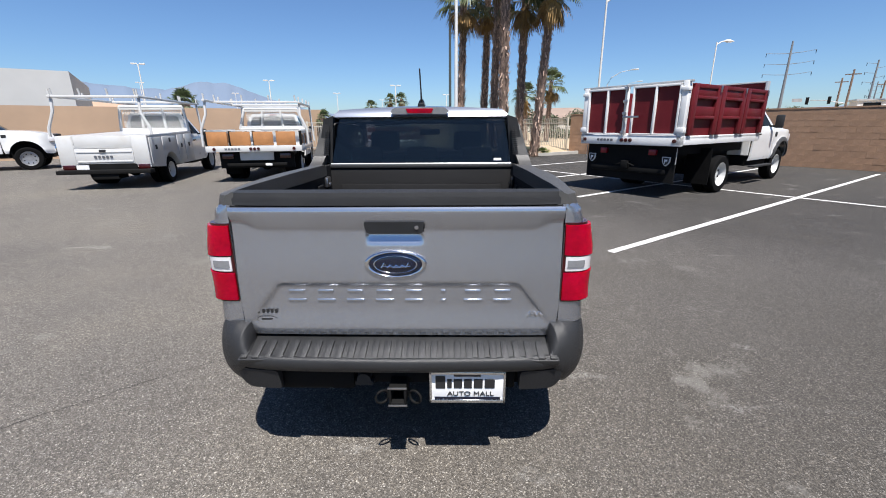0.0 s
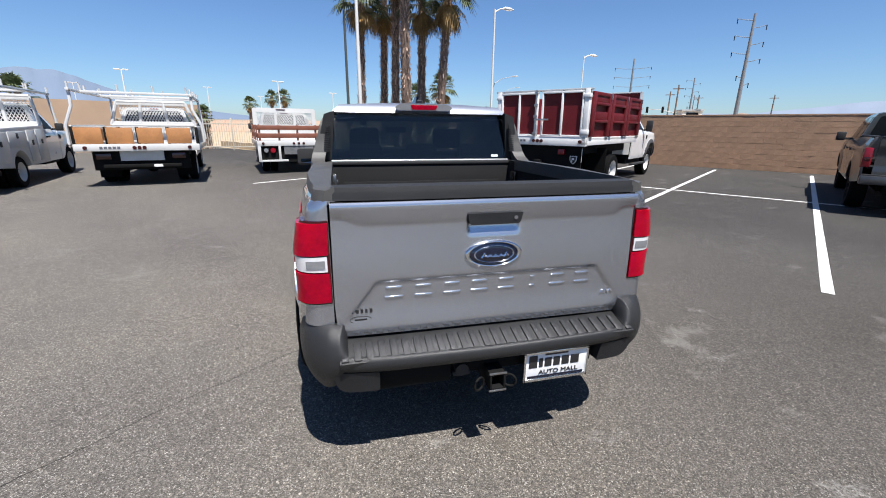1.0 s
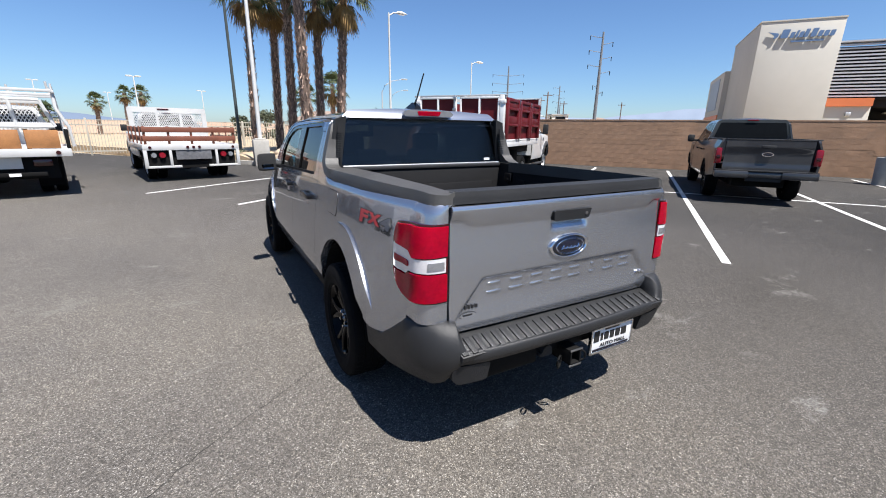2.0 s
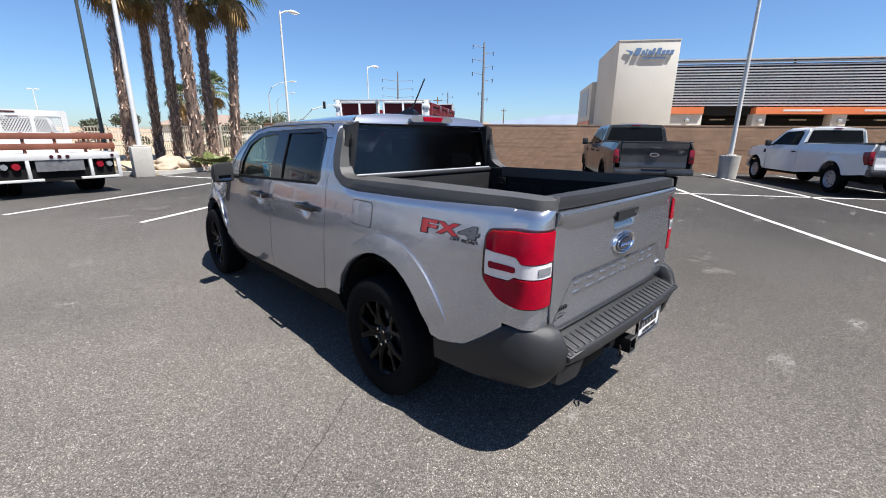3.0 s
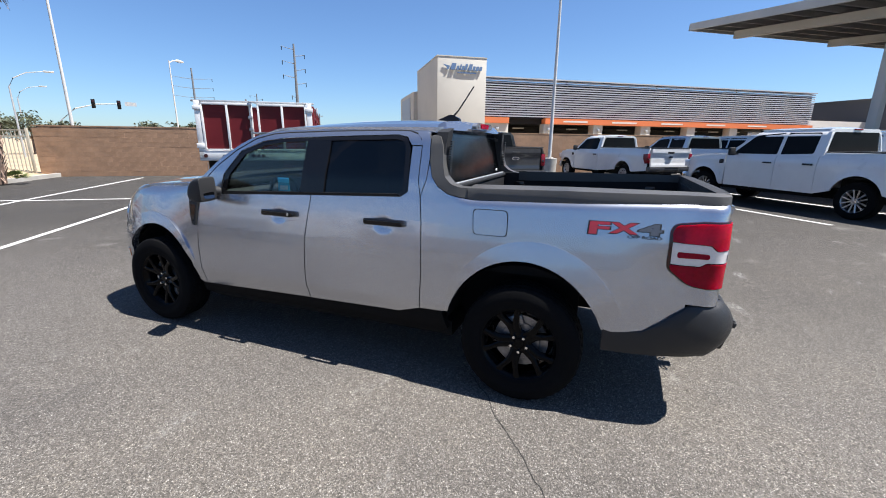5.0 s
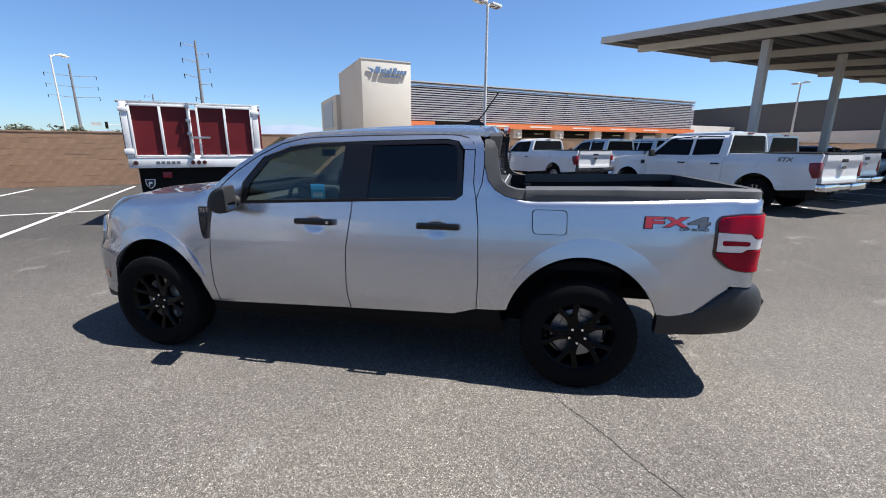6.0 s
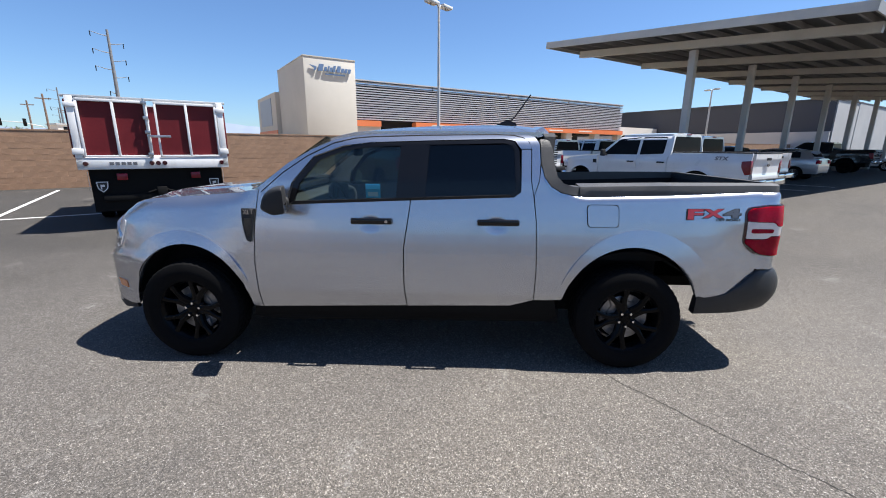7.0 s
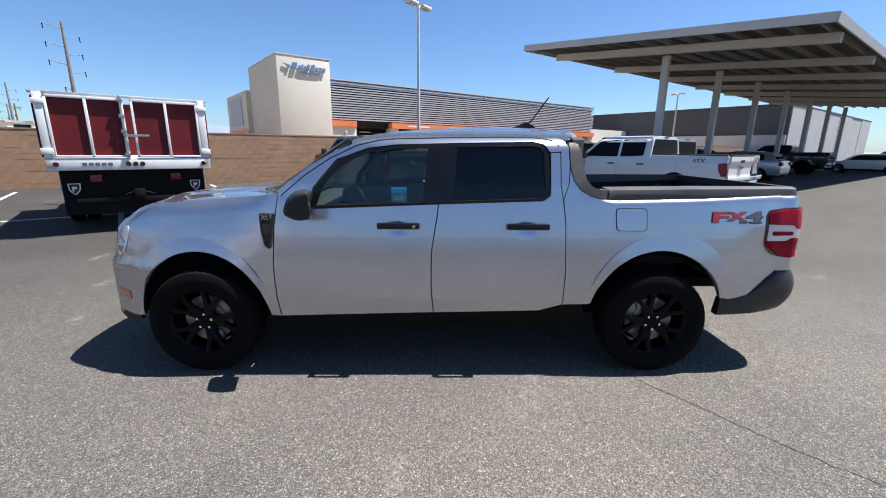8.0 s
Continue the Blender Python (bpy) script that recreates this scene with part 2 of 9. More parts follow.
TRUCK_LAMP = surface("truck_lamp_red", (0.19, 0.004, 0.012), 0.25, vary=0.15, fine=80, bump=0.08)
RED_DARK = surface("red_lens_dark", (0.035, 0.001, 0.002), 0.14, vary=0.1, fine=120, bump=0.15, coat=0.3)
DISC_STEEL = surface("brake_steel", (0.27, 0.27, 0.28), 0.36, 0.8, vary=0.2, scale=20, bump=0.05)
CLEAR_LENS = surface("clear_lens", (0.72, 0.70, 0.71), 0.12, 0.25, vary=0.08, scale=20, fine=150, bump=0.04, bump_scale=90, coat=1.0)
LENS_GREY = surface("lens_grey", (0.30, 0.31, 0.33), 0.12, 0.5, vary=0.1, scale=20, fine=150, bump=0.15, coat=1.0)
AMBER = surface("amber_lens", (0.5, 0.12, 0.02), 0.2, vary=0.1, bump=0.05, coat=1.0)
WHITE_PLATE = surface("plate_white", (0.6776, 0.6776, 0.6776), 0.4, vary=0.05, bump=0.0)
INK = surface("ink_black", (0.015, 0.015, 0.016), 0.5, vary=0.1, bump=0.0)
DECAL_RED = surface("decal_red", (0.42, 0.02, 0.03), 0.35, vary=0.06, bump=0.0, coat=0.5)
DECAL_GREY = surface("decal_grey", (0.09, 0.095, 0.11), 0.35, vary=0.06, bump=0.0, coat=0.5)
DECAL_BLUE = surface("decal_blue", (0.05, 0.42, 0.62), 0.5, vary=0.05, bump=0.0)
SEAT = surface("seat_cloth", (0.13, 0.13, 0.135), 0.9, vary=0.15, fine=200, bump=0.2)
SEAT_DARK = surface("dash_plastic", (0.03, 0.03, 0.032), 0.7, vary=0.15, fine=300, bump=0.15)
HEADLINER = surface("headliner", (0.45, 0.44, 0.42), 0.9, vary=0.06, fine=300, bump=0.1)
PLYWOOD = surface("plywood", (0.3557, 0.1567, 0.05251), 0.65, vary=0.2, scale=2.5, bump=0.1, dirt=(0.2033, 0.1016, 0.04235))
WOOD_STAIN = surface("stained_wood", (0.1694, 0.05505, 0.02965), 0.6, vary=0.2, scale=2.5, bump=0.1)
STUCCO = surface("stucco_beige", (0.4743, 0.4574, 0.4108), 0.9, vary=0.05, scale=0.5, fine=30, bump=0.25, bump_scale=40)
STUCCO_GREY = surface("stucco_grey", (0.08894, 0.09148, 0.09995), 0.9, vary=0.06, scale=0.4, fine=30, bump=0.2)
STUCCO_WHITE = surface("stucco_white", (0.6098, 0.5929, 0.559), 0.9, vary=0.05, scale=0.4, fine=30, bump=0.2)
ORANGE = surface("orange_panel", (0.6098, 0.1694, 0.05929), 0.5, vary=0.06, scale=0.6, bump=0.02)
LOUVRE = surface("louvre_metal", (0.4404, 0.4489, 0.4743), 0.5, 0.2, vary=0.06, scale=0.7, bump=0.02)
LOUVRE_SHADE = surface("louvre_shade", (0.018, 0.018, 0.02), 0.9, vary=0.1, bump=0.0, spec=0.2)
OPEN_SHADE = surface("opening_shade", (0.03, 0.03, 0.031), 0.8, vary=0.2, scale=1.0, bump=0.0)
BLOCK = surface("wall_block", (0.343, 0.2075, 0.127), 0.92, vary=0.16, scale=2.2, fine=40, bump=0.5, bump_scale=70, island=0.14, dirt=(0.3049, 0.2117, 0.144))
MORTAR = surface("mortar", (0.3219, 0.199, 0.1228), 0.95, vary=0.12, scale=3, bump=0.3)
CONCRETE = surface("concrete", (0.3811, 0.3642, 0.3303), 0.9, vary=0.12, scale=1.6, fine=60, bump=0.3, dirt=(0.2541, 0.2372, 0.2117))
SAND = surface("desert_sand", (0.3727, 0.288, 0.1863), 0.95, vary=0.15, scale=0.35, fine=6, bump=0.3, world_space=True)
GALV = surface("galvanised", (0.4743, 0.4828, 0.4828), 0.5, 0.5, vary=0.1, scale=2, bump=0.03)
LAMP_WHITE = surface("lamp_white_paint", (0.5251, 0.5251, 0.5082), 0.5, vary=0.05, bump=0.02)
POLE_GREY = surface("weathered_pole", (0.1398, 0.1525, 0.1694), 0.7, vary=0.15, bump=0.05)
DARK_POLE = surface("dark_pole_paint", (0.05082, 0.06352, 0.06352), 0.5, vary=0.12, bump=0.02)
CANOPY = surface("canopy_paint", (0.4659, 0.4574, 0.4235), 0.55, vary=0.06, scale=1.2, bump=0.03)
PANEL_DARK = surface("solar_underside", (0.075, 0.073, 0.07), 0.55, vary=0.2, scale=2, bump=0.05)
FENCE = surface("fence_cream", (0.3896, 0.3557, 0.288), 0.55, vary=0.06, bump=0.03)
BARK = surface("palm_bark", (0.19, 0.130, 0.098), 0.95, vary=0.35, scale=5, fine=40, bump=0.6, island=0.3)
BARK_HUSK = surface("palm_husk", (0.48, 0.335, 0.255), 0.95, vary=0.3, scale=6, fine=40, bump=0.4, island=0.60)
FROND = surface("palm_leaf", (0.0847, 0.1143, 0.03811), 0.55, vary=0.35, scale=2, fine=30, bump=0.1, island=0.35)
FROND_DRY = surface("dry_leaf", (0.288, 0.1694, 0.05082), 0.8, vary=0.3, scale=2, fine=30, bump=0.1, island=0.35)
SHRUB = surface("shrub_leaf", (0.1101, 0.127, 0.072), 0.7, vary=0.35, scale=3, fine=40, bump=0.1, island=0.4)
TAN_HILL = surface("tan_hill", (0.3642, 0.2414, 0.1652), 0.95, vary=0.12, scale=0.04, fine=1.0, bump=0.0, world_space=True)
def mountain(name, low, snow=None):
    """Rock with distance haze put into its colour; thin snow in the high gullies."""
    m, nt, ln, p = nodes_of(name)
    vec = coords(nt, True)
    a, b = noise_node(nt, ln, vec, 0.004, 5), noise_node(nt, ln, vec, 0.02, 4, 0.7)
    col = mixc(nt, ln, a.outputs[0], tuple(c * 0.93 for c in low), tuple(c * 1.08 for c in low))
    if snow:
        xyz = nt.new("ShaderNodeSeparateXYZ")
        ln.new(vec, xyz.inputs[0])
        k = nt.new("ShaderNodeMath")
        k.operation = "MULTIPLY_ADD"
        k.inputs[1].default_value = 160.0
        ln.new(b.outputs[0], k.inputs[0]), ln.new(xyz.outputs[2], k.inputs[2])
        lim = nt.new("ShaderNodeMapRange")
        lim.inputs[1].default_value, lim.inputs[2].default_value = 326.0, 350.0
        ln.new(k.outputs[0], lim.inputs[0])
        col = mixc(nt, ln, lim.outputs[0], col, snow)
    ln.new(col, p.inputs["Base Color"])
    p.inputs["Roughness"].default_value = 1.0
    p.inputs["Specular IOR Level"].default_value = 0.0
    MATS[name] = m
    return m


# both base colours carry the blue and pallor of the air between
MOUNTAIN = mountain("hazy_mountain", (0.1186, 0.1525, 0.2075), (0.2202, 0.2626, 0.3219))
MOUNTAIN_PALE = mountain("pale_haze_mountain", (0.1694, 0.2033, 0.2583))
TILE_ROOF = surface("tile_roof", (0.2287, 0.1694, 0.1355), 0.85, vary=0.15, scale=1, bump=0.1)
ROCK = surface("rock", (0.3557, 0.288, 0.2117), 0.9, vary=0.2, scale=3, bump=0.5)
TINT = glass("tinted_glass", (0.25, 0.26, 0.28), 0.14, 0.045)
LIGHT_TINT = glass("light_glass", (0.62, 0.71, 0.68), 0.02, 0.045)
DARK_TINT = glass("privacy_glass", (0.13, 0.14, 0.15), 0.02, 0.040)
ASPHALT, LINE = asphalt(), line_paint()


# ---------------------------------------------------------------- helpers for meshes
def finish(me, smooth=35):
    if smooth:
        me.shade_smooth()
        me.set_sharp_from_angle(angle=radians(smooth))


def part(name, bm, material, parent=None, label="", smooth=35, m=None):
    """Links a bmesh as one mesh object under a thing or a part."""
    me = bpy.data.meshes.new(name)
    if m is not None:
        bm.transform(m)
    bmesh.ops.recalc_face_normals(bm, faces=bm.faces)
    bm.to_mesh(me)
    bm.free()
    me.materials.append(material)
    finish(me, smooth)
    ob = new(name, me)
    if parent is not None:
        ob.parent = parent
    if label:
        ob["label"] = label
    return ob


def thing(name, label, category, m=None, group="", kind=""):
    ob = new(name)
    ob.empty_display_size = 0.2
    if m is not None:
        ob.matrix_basis = m
    return tagged(ob, label, category, group, kind)


def shared(name, me, parent, m):
    ob = new(name, me)
    ob.parent = parent
    ob.matrix_basis = m
    return ob


def mesh_of(bm, material, smooth=35, name="piece"):
    me = bpy.data.meshes.new(name)
    bmesh.ops.recalc_face_normals(bm, faces=bm.faces)
    bm.to_mesh(me)
    bm.free()
    me.materials.append(material)
    finish(me, smooth)
    return me


def box(bm, x0, x1, y0, y1, z0, z1, bevel=0.0, segs=2, m=None):
    geo = bmesh.ops.create_cube(bm, size=1.0, matrix=Matrix.LocRotScale(((x0 + x1) / 2, (y0 + y1) / 2, (z0 + z1) / 2), None, (abs(x1 - x0), abs(y1 - y0), abs(z1 - z0))))
    vs = geo["verts"]
    if bevel:
        es = list({e for v in vs for e in v.link_edges})
        r = bmesh.ops.bevel(bm, geom=es, offset=bevel, segments=segs, profile=0.5, affect="EDGES")
        vs = list({v for f in r["faces"] for v in f.verts} | {v for v in vs if v.is_valid})
    if m is not None:
        bmesh.ops.transform(bm, matrix=m, verts=vs)
    return bm


def boxes(*rows, bevel=0.0):
    bm = bmesh.new()
    for r in rows:
        box(bm, *r[:6], bevel=bevel if len(r) < 7 else r[6])
    return bm


def rod(bm, a, b, r0, r1=None, n=10, caps=True):
    a, b = Vector(a), Vector(b)
    r1 = r0 if r1 is None else r1
    turn = (b - a).to_track_quat("Z", "Y").to_matrix().to_4x4()
    bmesh.ops.create_cone(bm, cap_ends=caps, segments=n, radius1=r0, radius2=r1, depth=(b - a).length, matrix=Matrix.Translation((a + b) / 2) @ turn)
    return bm


def tube(bm, pts, r, n=8):
    """A bent round bar through points, rings joined."""
    pts = [Vector(p) for p in pts]
    rings = []
    for i, p in enumerate(pts):
        d = (pts[min(i + 1, len(pts) - 1)] - pts[max(i - 1, 0)]).normalized()
        ref = Vector((0, 0, 1)) if abs(d.z) < 0.9 else Vector((1, 0, 0))
        e = d.cross(ref).normalized()
        f = d.cross(e)
        rr = r[i] if isinstance(r, (list, tuple)) else r
        rings.append([bm.verts.new(p + rr * (math.cos(k * 2 * math.pi / n) * e + math.sin(k * 2 * math.pi / n) * f)) for k in range(n)])
    for a, b in zip(rings, rings[1:]):
        for k in range(n):
            bm.faces.new((a[k], a[(k + 1) % n], b[(k + 1) % n], b[k]))
    bm.faces.new(rings[0][::-1]), bm.faces.new(rings[-1])
    return bm


def lathe(bm, prof, n=32, m=None):
    """Turns a closed or open (radius, height) profile round the x axis."""
    rings = []
    for k in range(n):
        a = 2 * math.pi * k / n
        rings.append([bm.verts.new((h, r * math.cos(a), r * math.sin(a))) for r, h in prof])
    for k in range(n):
        a, b = rings[k], rings[(k + 1) % n]
        for i in range(len(prof) - 1):
            bm.faces.new((a[i], a[i + 1], b[i + 1], b[i]))
    if m is not None:
        bmesh.ops.transform(bm, matrix=m, verts=[v for r in rings for v in r])
    return bm


def rounded(pts, n=5):
    """A polygon with rounded corners from rows of (a, b, radius)."""
    out = []
    k = len(pts)
    for i in range(k):
        p = Vector(pts[i][:2])
        r = pts[i][2] if len(pts[i]) > 2 else 0
        if r <= 0:
            out.append(tuple(p))
            continue
        a, b = Vector(pts[i - 1][:2]) - p, Vector(pts[(i + 1) % k][:2]) - p
        d = min(r, 0.49 * a.length, 0.49 * b.length)
        s, e = p + a.normalized() * d, p + b.normalized() * d
        for j in range(n + 1):
            t = j / n
            out.append(tuple(s * (1 - t) ** 2 + p * 2 * t * (1 - t) + e * t * t))
    return out


def arc(cx, cy, rx, ry, a0, a1, n=20):
    return [(cx + rx * math.cos(radians(a0 + (a1 - a0) * k / n)), cy + ry * math.sin(radians(a0 + (a1 - a0) * k / n))) for k in range(n + 1)]


def panel(outline, front, back, step=(0.06, 0.06)):
    """A sheet cut to a flat outline (a, b), divided, bent by front(a, b) and thickened to back(a, b)."""
    flat = bmesh.new()
    flat.faces.new([flat.verts.new((a, b, 0)) for a, b in outline])
    bmesh.ops.remove_doubles(flat, verts=flat.verts, dist=1e-5)
    for ax in (0, 1):
        lo, hi = min(p[ax] for p in outline), max(p[ax] for p in outline)
        n = max(1, int((hi - lo) / step[ax]))
        for i in range(1, n):
            co = [0, 0, 0]
            co[ax] = lo + (hi - lo) * i / n + 1e-5
            no = [0, 0, 0]
            no[ax] = 1
            bmesh.ops.bisect_plane(flat, geom=flat.verts[:] + flat.edges[:] + flat.faces[:], plane_co=co, plane_no=no, dist=1e-6)
    bm = bmesh.new()
    fv, bv = {}, {}
    for v in flat.verts:
        fv[v], bv[v] = bm.verts.new(front(v.co.x, v.co.y)), bm.verts.new(back(v.co.x, v.co.y))
    for f in flat.faces:
        vs = list(f.verts)
        bm.faces.new([fv[v] for v in vs]), bm.faces.new([bv[v] for v in reversed(vs)])
    for e in flat.edges:
        if len(e.link_faces) == 1:
            a, b = e.verts
            bm.faces.new((fv[a], fv[b], bv[b], bv[a]))
    flat.free()
    return bm


def curve_at(rows, x):
    """Smooth interpolation in rows of (x, y)."""
    if x <= rows[0][0]:
        return rows[0][1]
    for (a, p), (b, q) in zip(rows, rows[1:]):
        if x <= b:
            t = (x - a) / (b - a)
            return p + (q - p) * t
    return rows[-1][1]


def smooth01(t):
    t = min(1.0, max(0.0, t))
    return t * t * (3 - 2 * t)


def bumpf(x, a, b, c, d):
    """Rises from a to b, falls from c to d."""
    return smooth01((x - a) / (b - a)) * (1 - smooth01((x - c) / (d - c)))


def letters(name, text, size, material, m, parent, depth=0.002, label="", shear=0.0, width=None, bend=None, bold=0.0):
    cu = bpy.data.curves.new(name, "FONT")
    cu.body, cu.size, cu.extrude, cu.shear, cu.offset = text, size, depth, shear, bold
    cu.align_x, cu.align_y = "CENTER", "CENTER"
    tmp = bpy.data.objects.new(name, cu)
    scene.collection.objects.link(tmp)
    bpy.context.view_layer.update()
    me = bpy.data.meshes.new_from_object(tmp.evaluated_get(bpy.context.evaluated_depsgraph_get()))
    bpy.data.objects.remove(tmp)
    bpy.data.curves.remove(cu)
    if width:
        w = max(v.co.x for v in me.vertices) - min(v.co.x for v in me.vertices)
        me.transform(Matrix.Diagonal((width / w, 1, 1, 1)))
    me.transform(m)
    if bend:
        for v in me.vertices:
            v.co = bend(v.co)
    me.materials.clear()
    me.materials.append(material)
    me.name = name
    ob = new(name, me)
    ob.parent = parent
    if label:
        ob["label"] = label
    return ob


# the stalls lie turned by 36 degrees: u runs along them, v across
TURN_UV = 36.0
CU, SU = math.cos(radians(TURN_UV)), math.sin(radians(TURN_UV))


def W(u, v, z=0.0):
    return Vector((CU * u - SU * v, SU * u + CU * v, z))


def at_uv(u, v, z=0.0, rz=0.0):
    return pose(*W(u, v, z), 0, 0, TURN_UV + rz)


UV = at_uv(0, 0)

# ---------------------------------------------------------------- ground
def make_ground():
    """One sheet from the lot to the horizon: asphalt inside, sand beyond the wall."""
    bm = bmesh.new()
    inner = [W(-90, -140), W(18.1, -140), W(18.1, 13.4), W(10.2, 13.4), W(10.2, 40), W(-90, 40)]
    iv = [bm.verts.new((p.x, p.y, 0)) for p in inner]
    bm.faces.new(iv)
    far = [(-4000, -4000), (4000, -4000), (4000, 4000), (-4000, 4000)]
    ob = part("ground", bm, ASPHALT, smooth=0)
    tagged(ob, "worn grey asphalt of a parking lot", "ground", kind="structure")
    bm = bmesh.new()
    bm.faces.new([bm.verts.new((*p, -0.06)) for p in far])
    ob = part("desert_ground", bm, SAND, smooth=0)
    tagged(ob, "dry sandy open ground beyond the lot", "ground", kind="structure")


make_ground()

STALLS = thing("parking_lines", "worn white painted parking stall lines on asphalt", "road marking", kind="structure")


def stripe(u0, v0, u1, v1, w=0.1):
    a, b = W(u0, v0), W(u1, v1)
    n = (b - a).normalized().cross(Vector((0, 0, 1))) * (w / 2)
    bm = bmesh.new()
    k = max(2, int((b - a).length / 0.25))
    rows = []
    for i in range(k + 1):
        p = a.lerp(b, i / k)
        j = 0.006 * noise.noise((p * 3.0))
        rows.append([bm.verts.new((p + n * (1 + j * 10)).to_tuple()[:2] + (0.004,)), bm.verts.new((p - n * (1 - j * 10)).to_tuple()[:2] + (0.004,))])
    for r, s in zip(rows, rows[1:]):
        bm.faces.new((r[0], r[1], s[1], s[0]))
    part("line", bm, LINE, STALLS, smooth=0)


for v in (9.2, 6.2, 3.5, 0.62, -2.2, -5.02, -8.05, -10.95, -13.85, -16.75, -19.65):
    stripe(6.3 if v == 3.5 else 3.2, v, 17.05, v)
stripe(9.9, 9.2, 9.9, -24.0)
stripe(9.93, 9.27, 10.26, 12.4)


# ---------------------------------------------------------------- block wall
def make_wall():
    u, v0, v1, h = 18.0, -62.0, 13.2, 2.03
    wall = tagged(part("wall_east", boxes((u + 0.0045, u + 0.2, v0, v1, -0.1, h - 0.06)), MORTAR, smooth=0, m=UV), "tan split-face concrete block wall", "wall", kind="structure")
    L, H, n = 0.4, 0.2, 10
    nb = bmesh.new()
    box(nb, 0, 0.2, -L / 2 + 0.003, L / 2 - 0.003, 0.003, H - 0.003, bevel=0.003, segs=1)
    brick = mesh_of(nb, BLOCK, 0, "block")
    rest = bmesh.new()
    rnd = random.Random(5)
    count = 0
    for r in range(n):
        k = int((v1 - v0) / L)
        for i in range(k):
            v = v1 - L * (i + 0.5 + 0.5 * (r % 2)) - (0.0)
            if v < v0:
                continue
            jit = rnd.uniform(-0.0025, 0.0025)
            z = r * H + 0.001
            if -1.8 < v < 11.0 and count < 310 and r < 9:
                shared("block", brick, wall, UV @ pose(u + jit, v, z))
                count += 1
            else:
                x0, x1, y0, y1, z0, z1 = u + jit, u + 0.2, v - L / 2 + 0.003, v + L / 2 - 0.003, z + 0.003, z + H - 0.003
                q = [rest.verts.new(c) for c in ((x0, y0, z0), (x0, y1, z0), (x0, y1, z1), (x0, y0, z1), (x1, y0, z1), (x1, y1, z1))]
                rest.faces.new(q[:4]), rest.faces.new((q[3], q[2], q[5], q[4]))
    ob = part("block_courses", rest, BLOCK, wall, smooth=0, m=UV)
    ob["kind"] = "stuff"
    caps = bmesh.new()
    for i in range(int((v1 - v0) / L)):
        v = v1 - L * (i + 0.5)
        box(caps, u - 0.012, u + 0.215, v - L / 2 + 0.004, v + L / 2 - 0.004, n * H, n * H + 0.05)
    ob = part("cap_course", caps, BLOCK, wall, smooth=0, m=UV)
    ob["kind"] = "stuff"


make_wall()


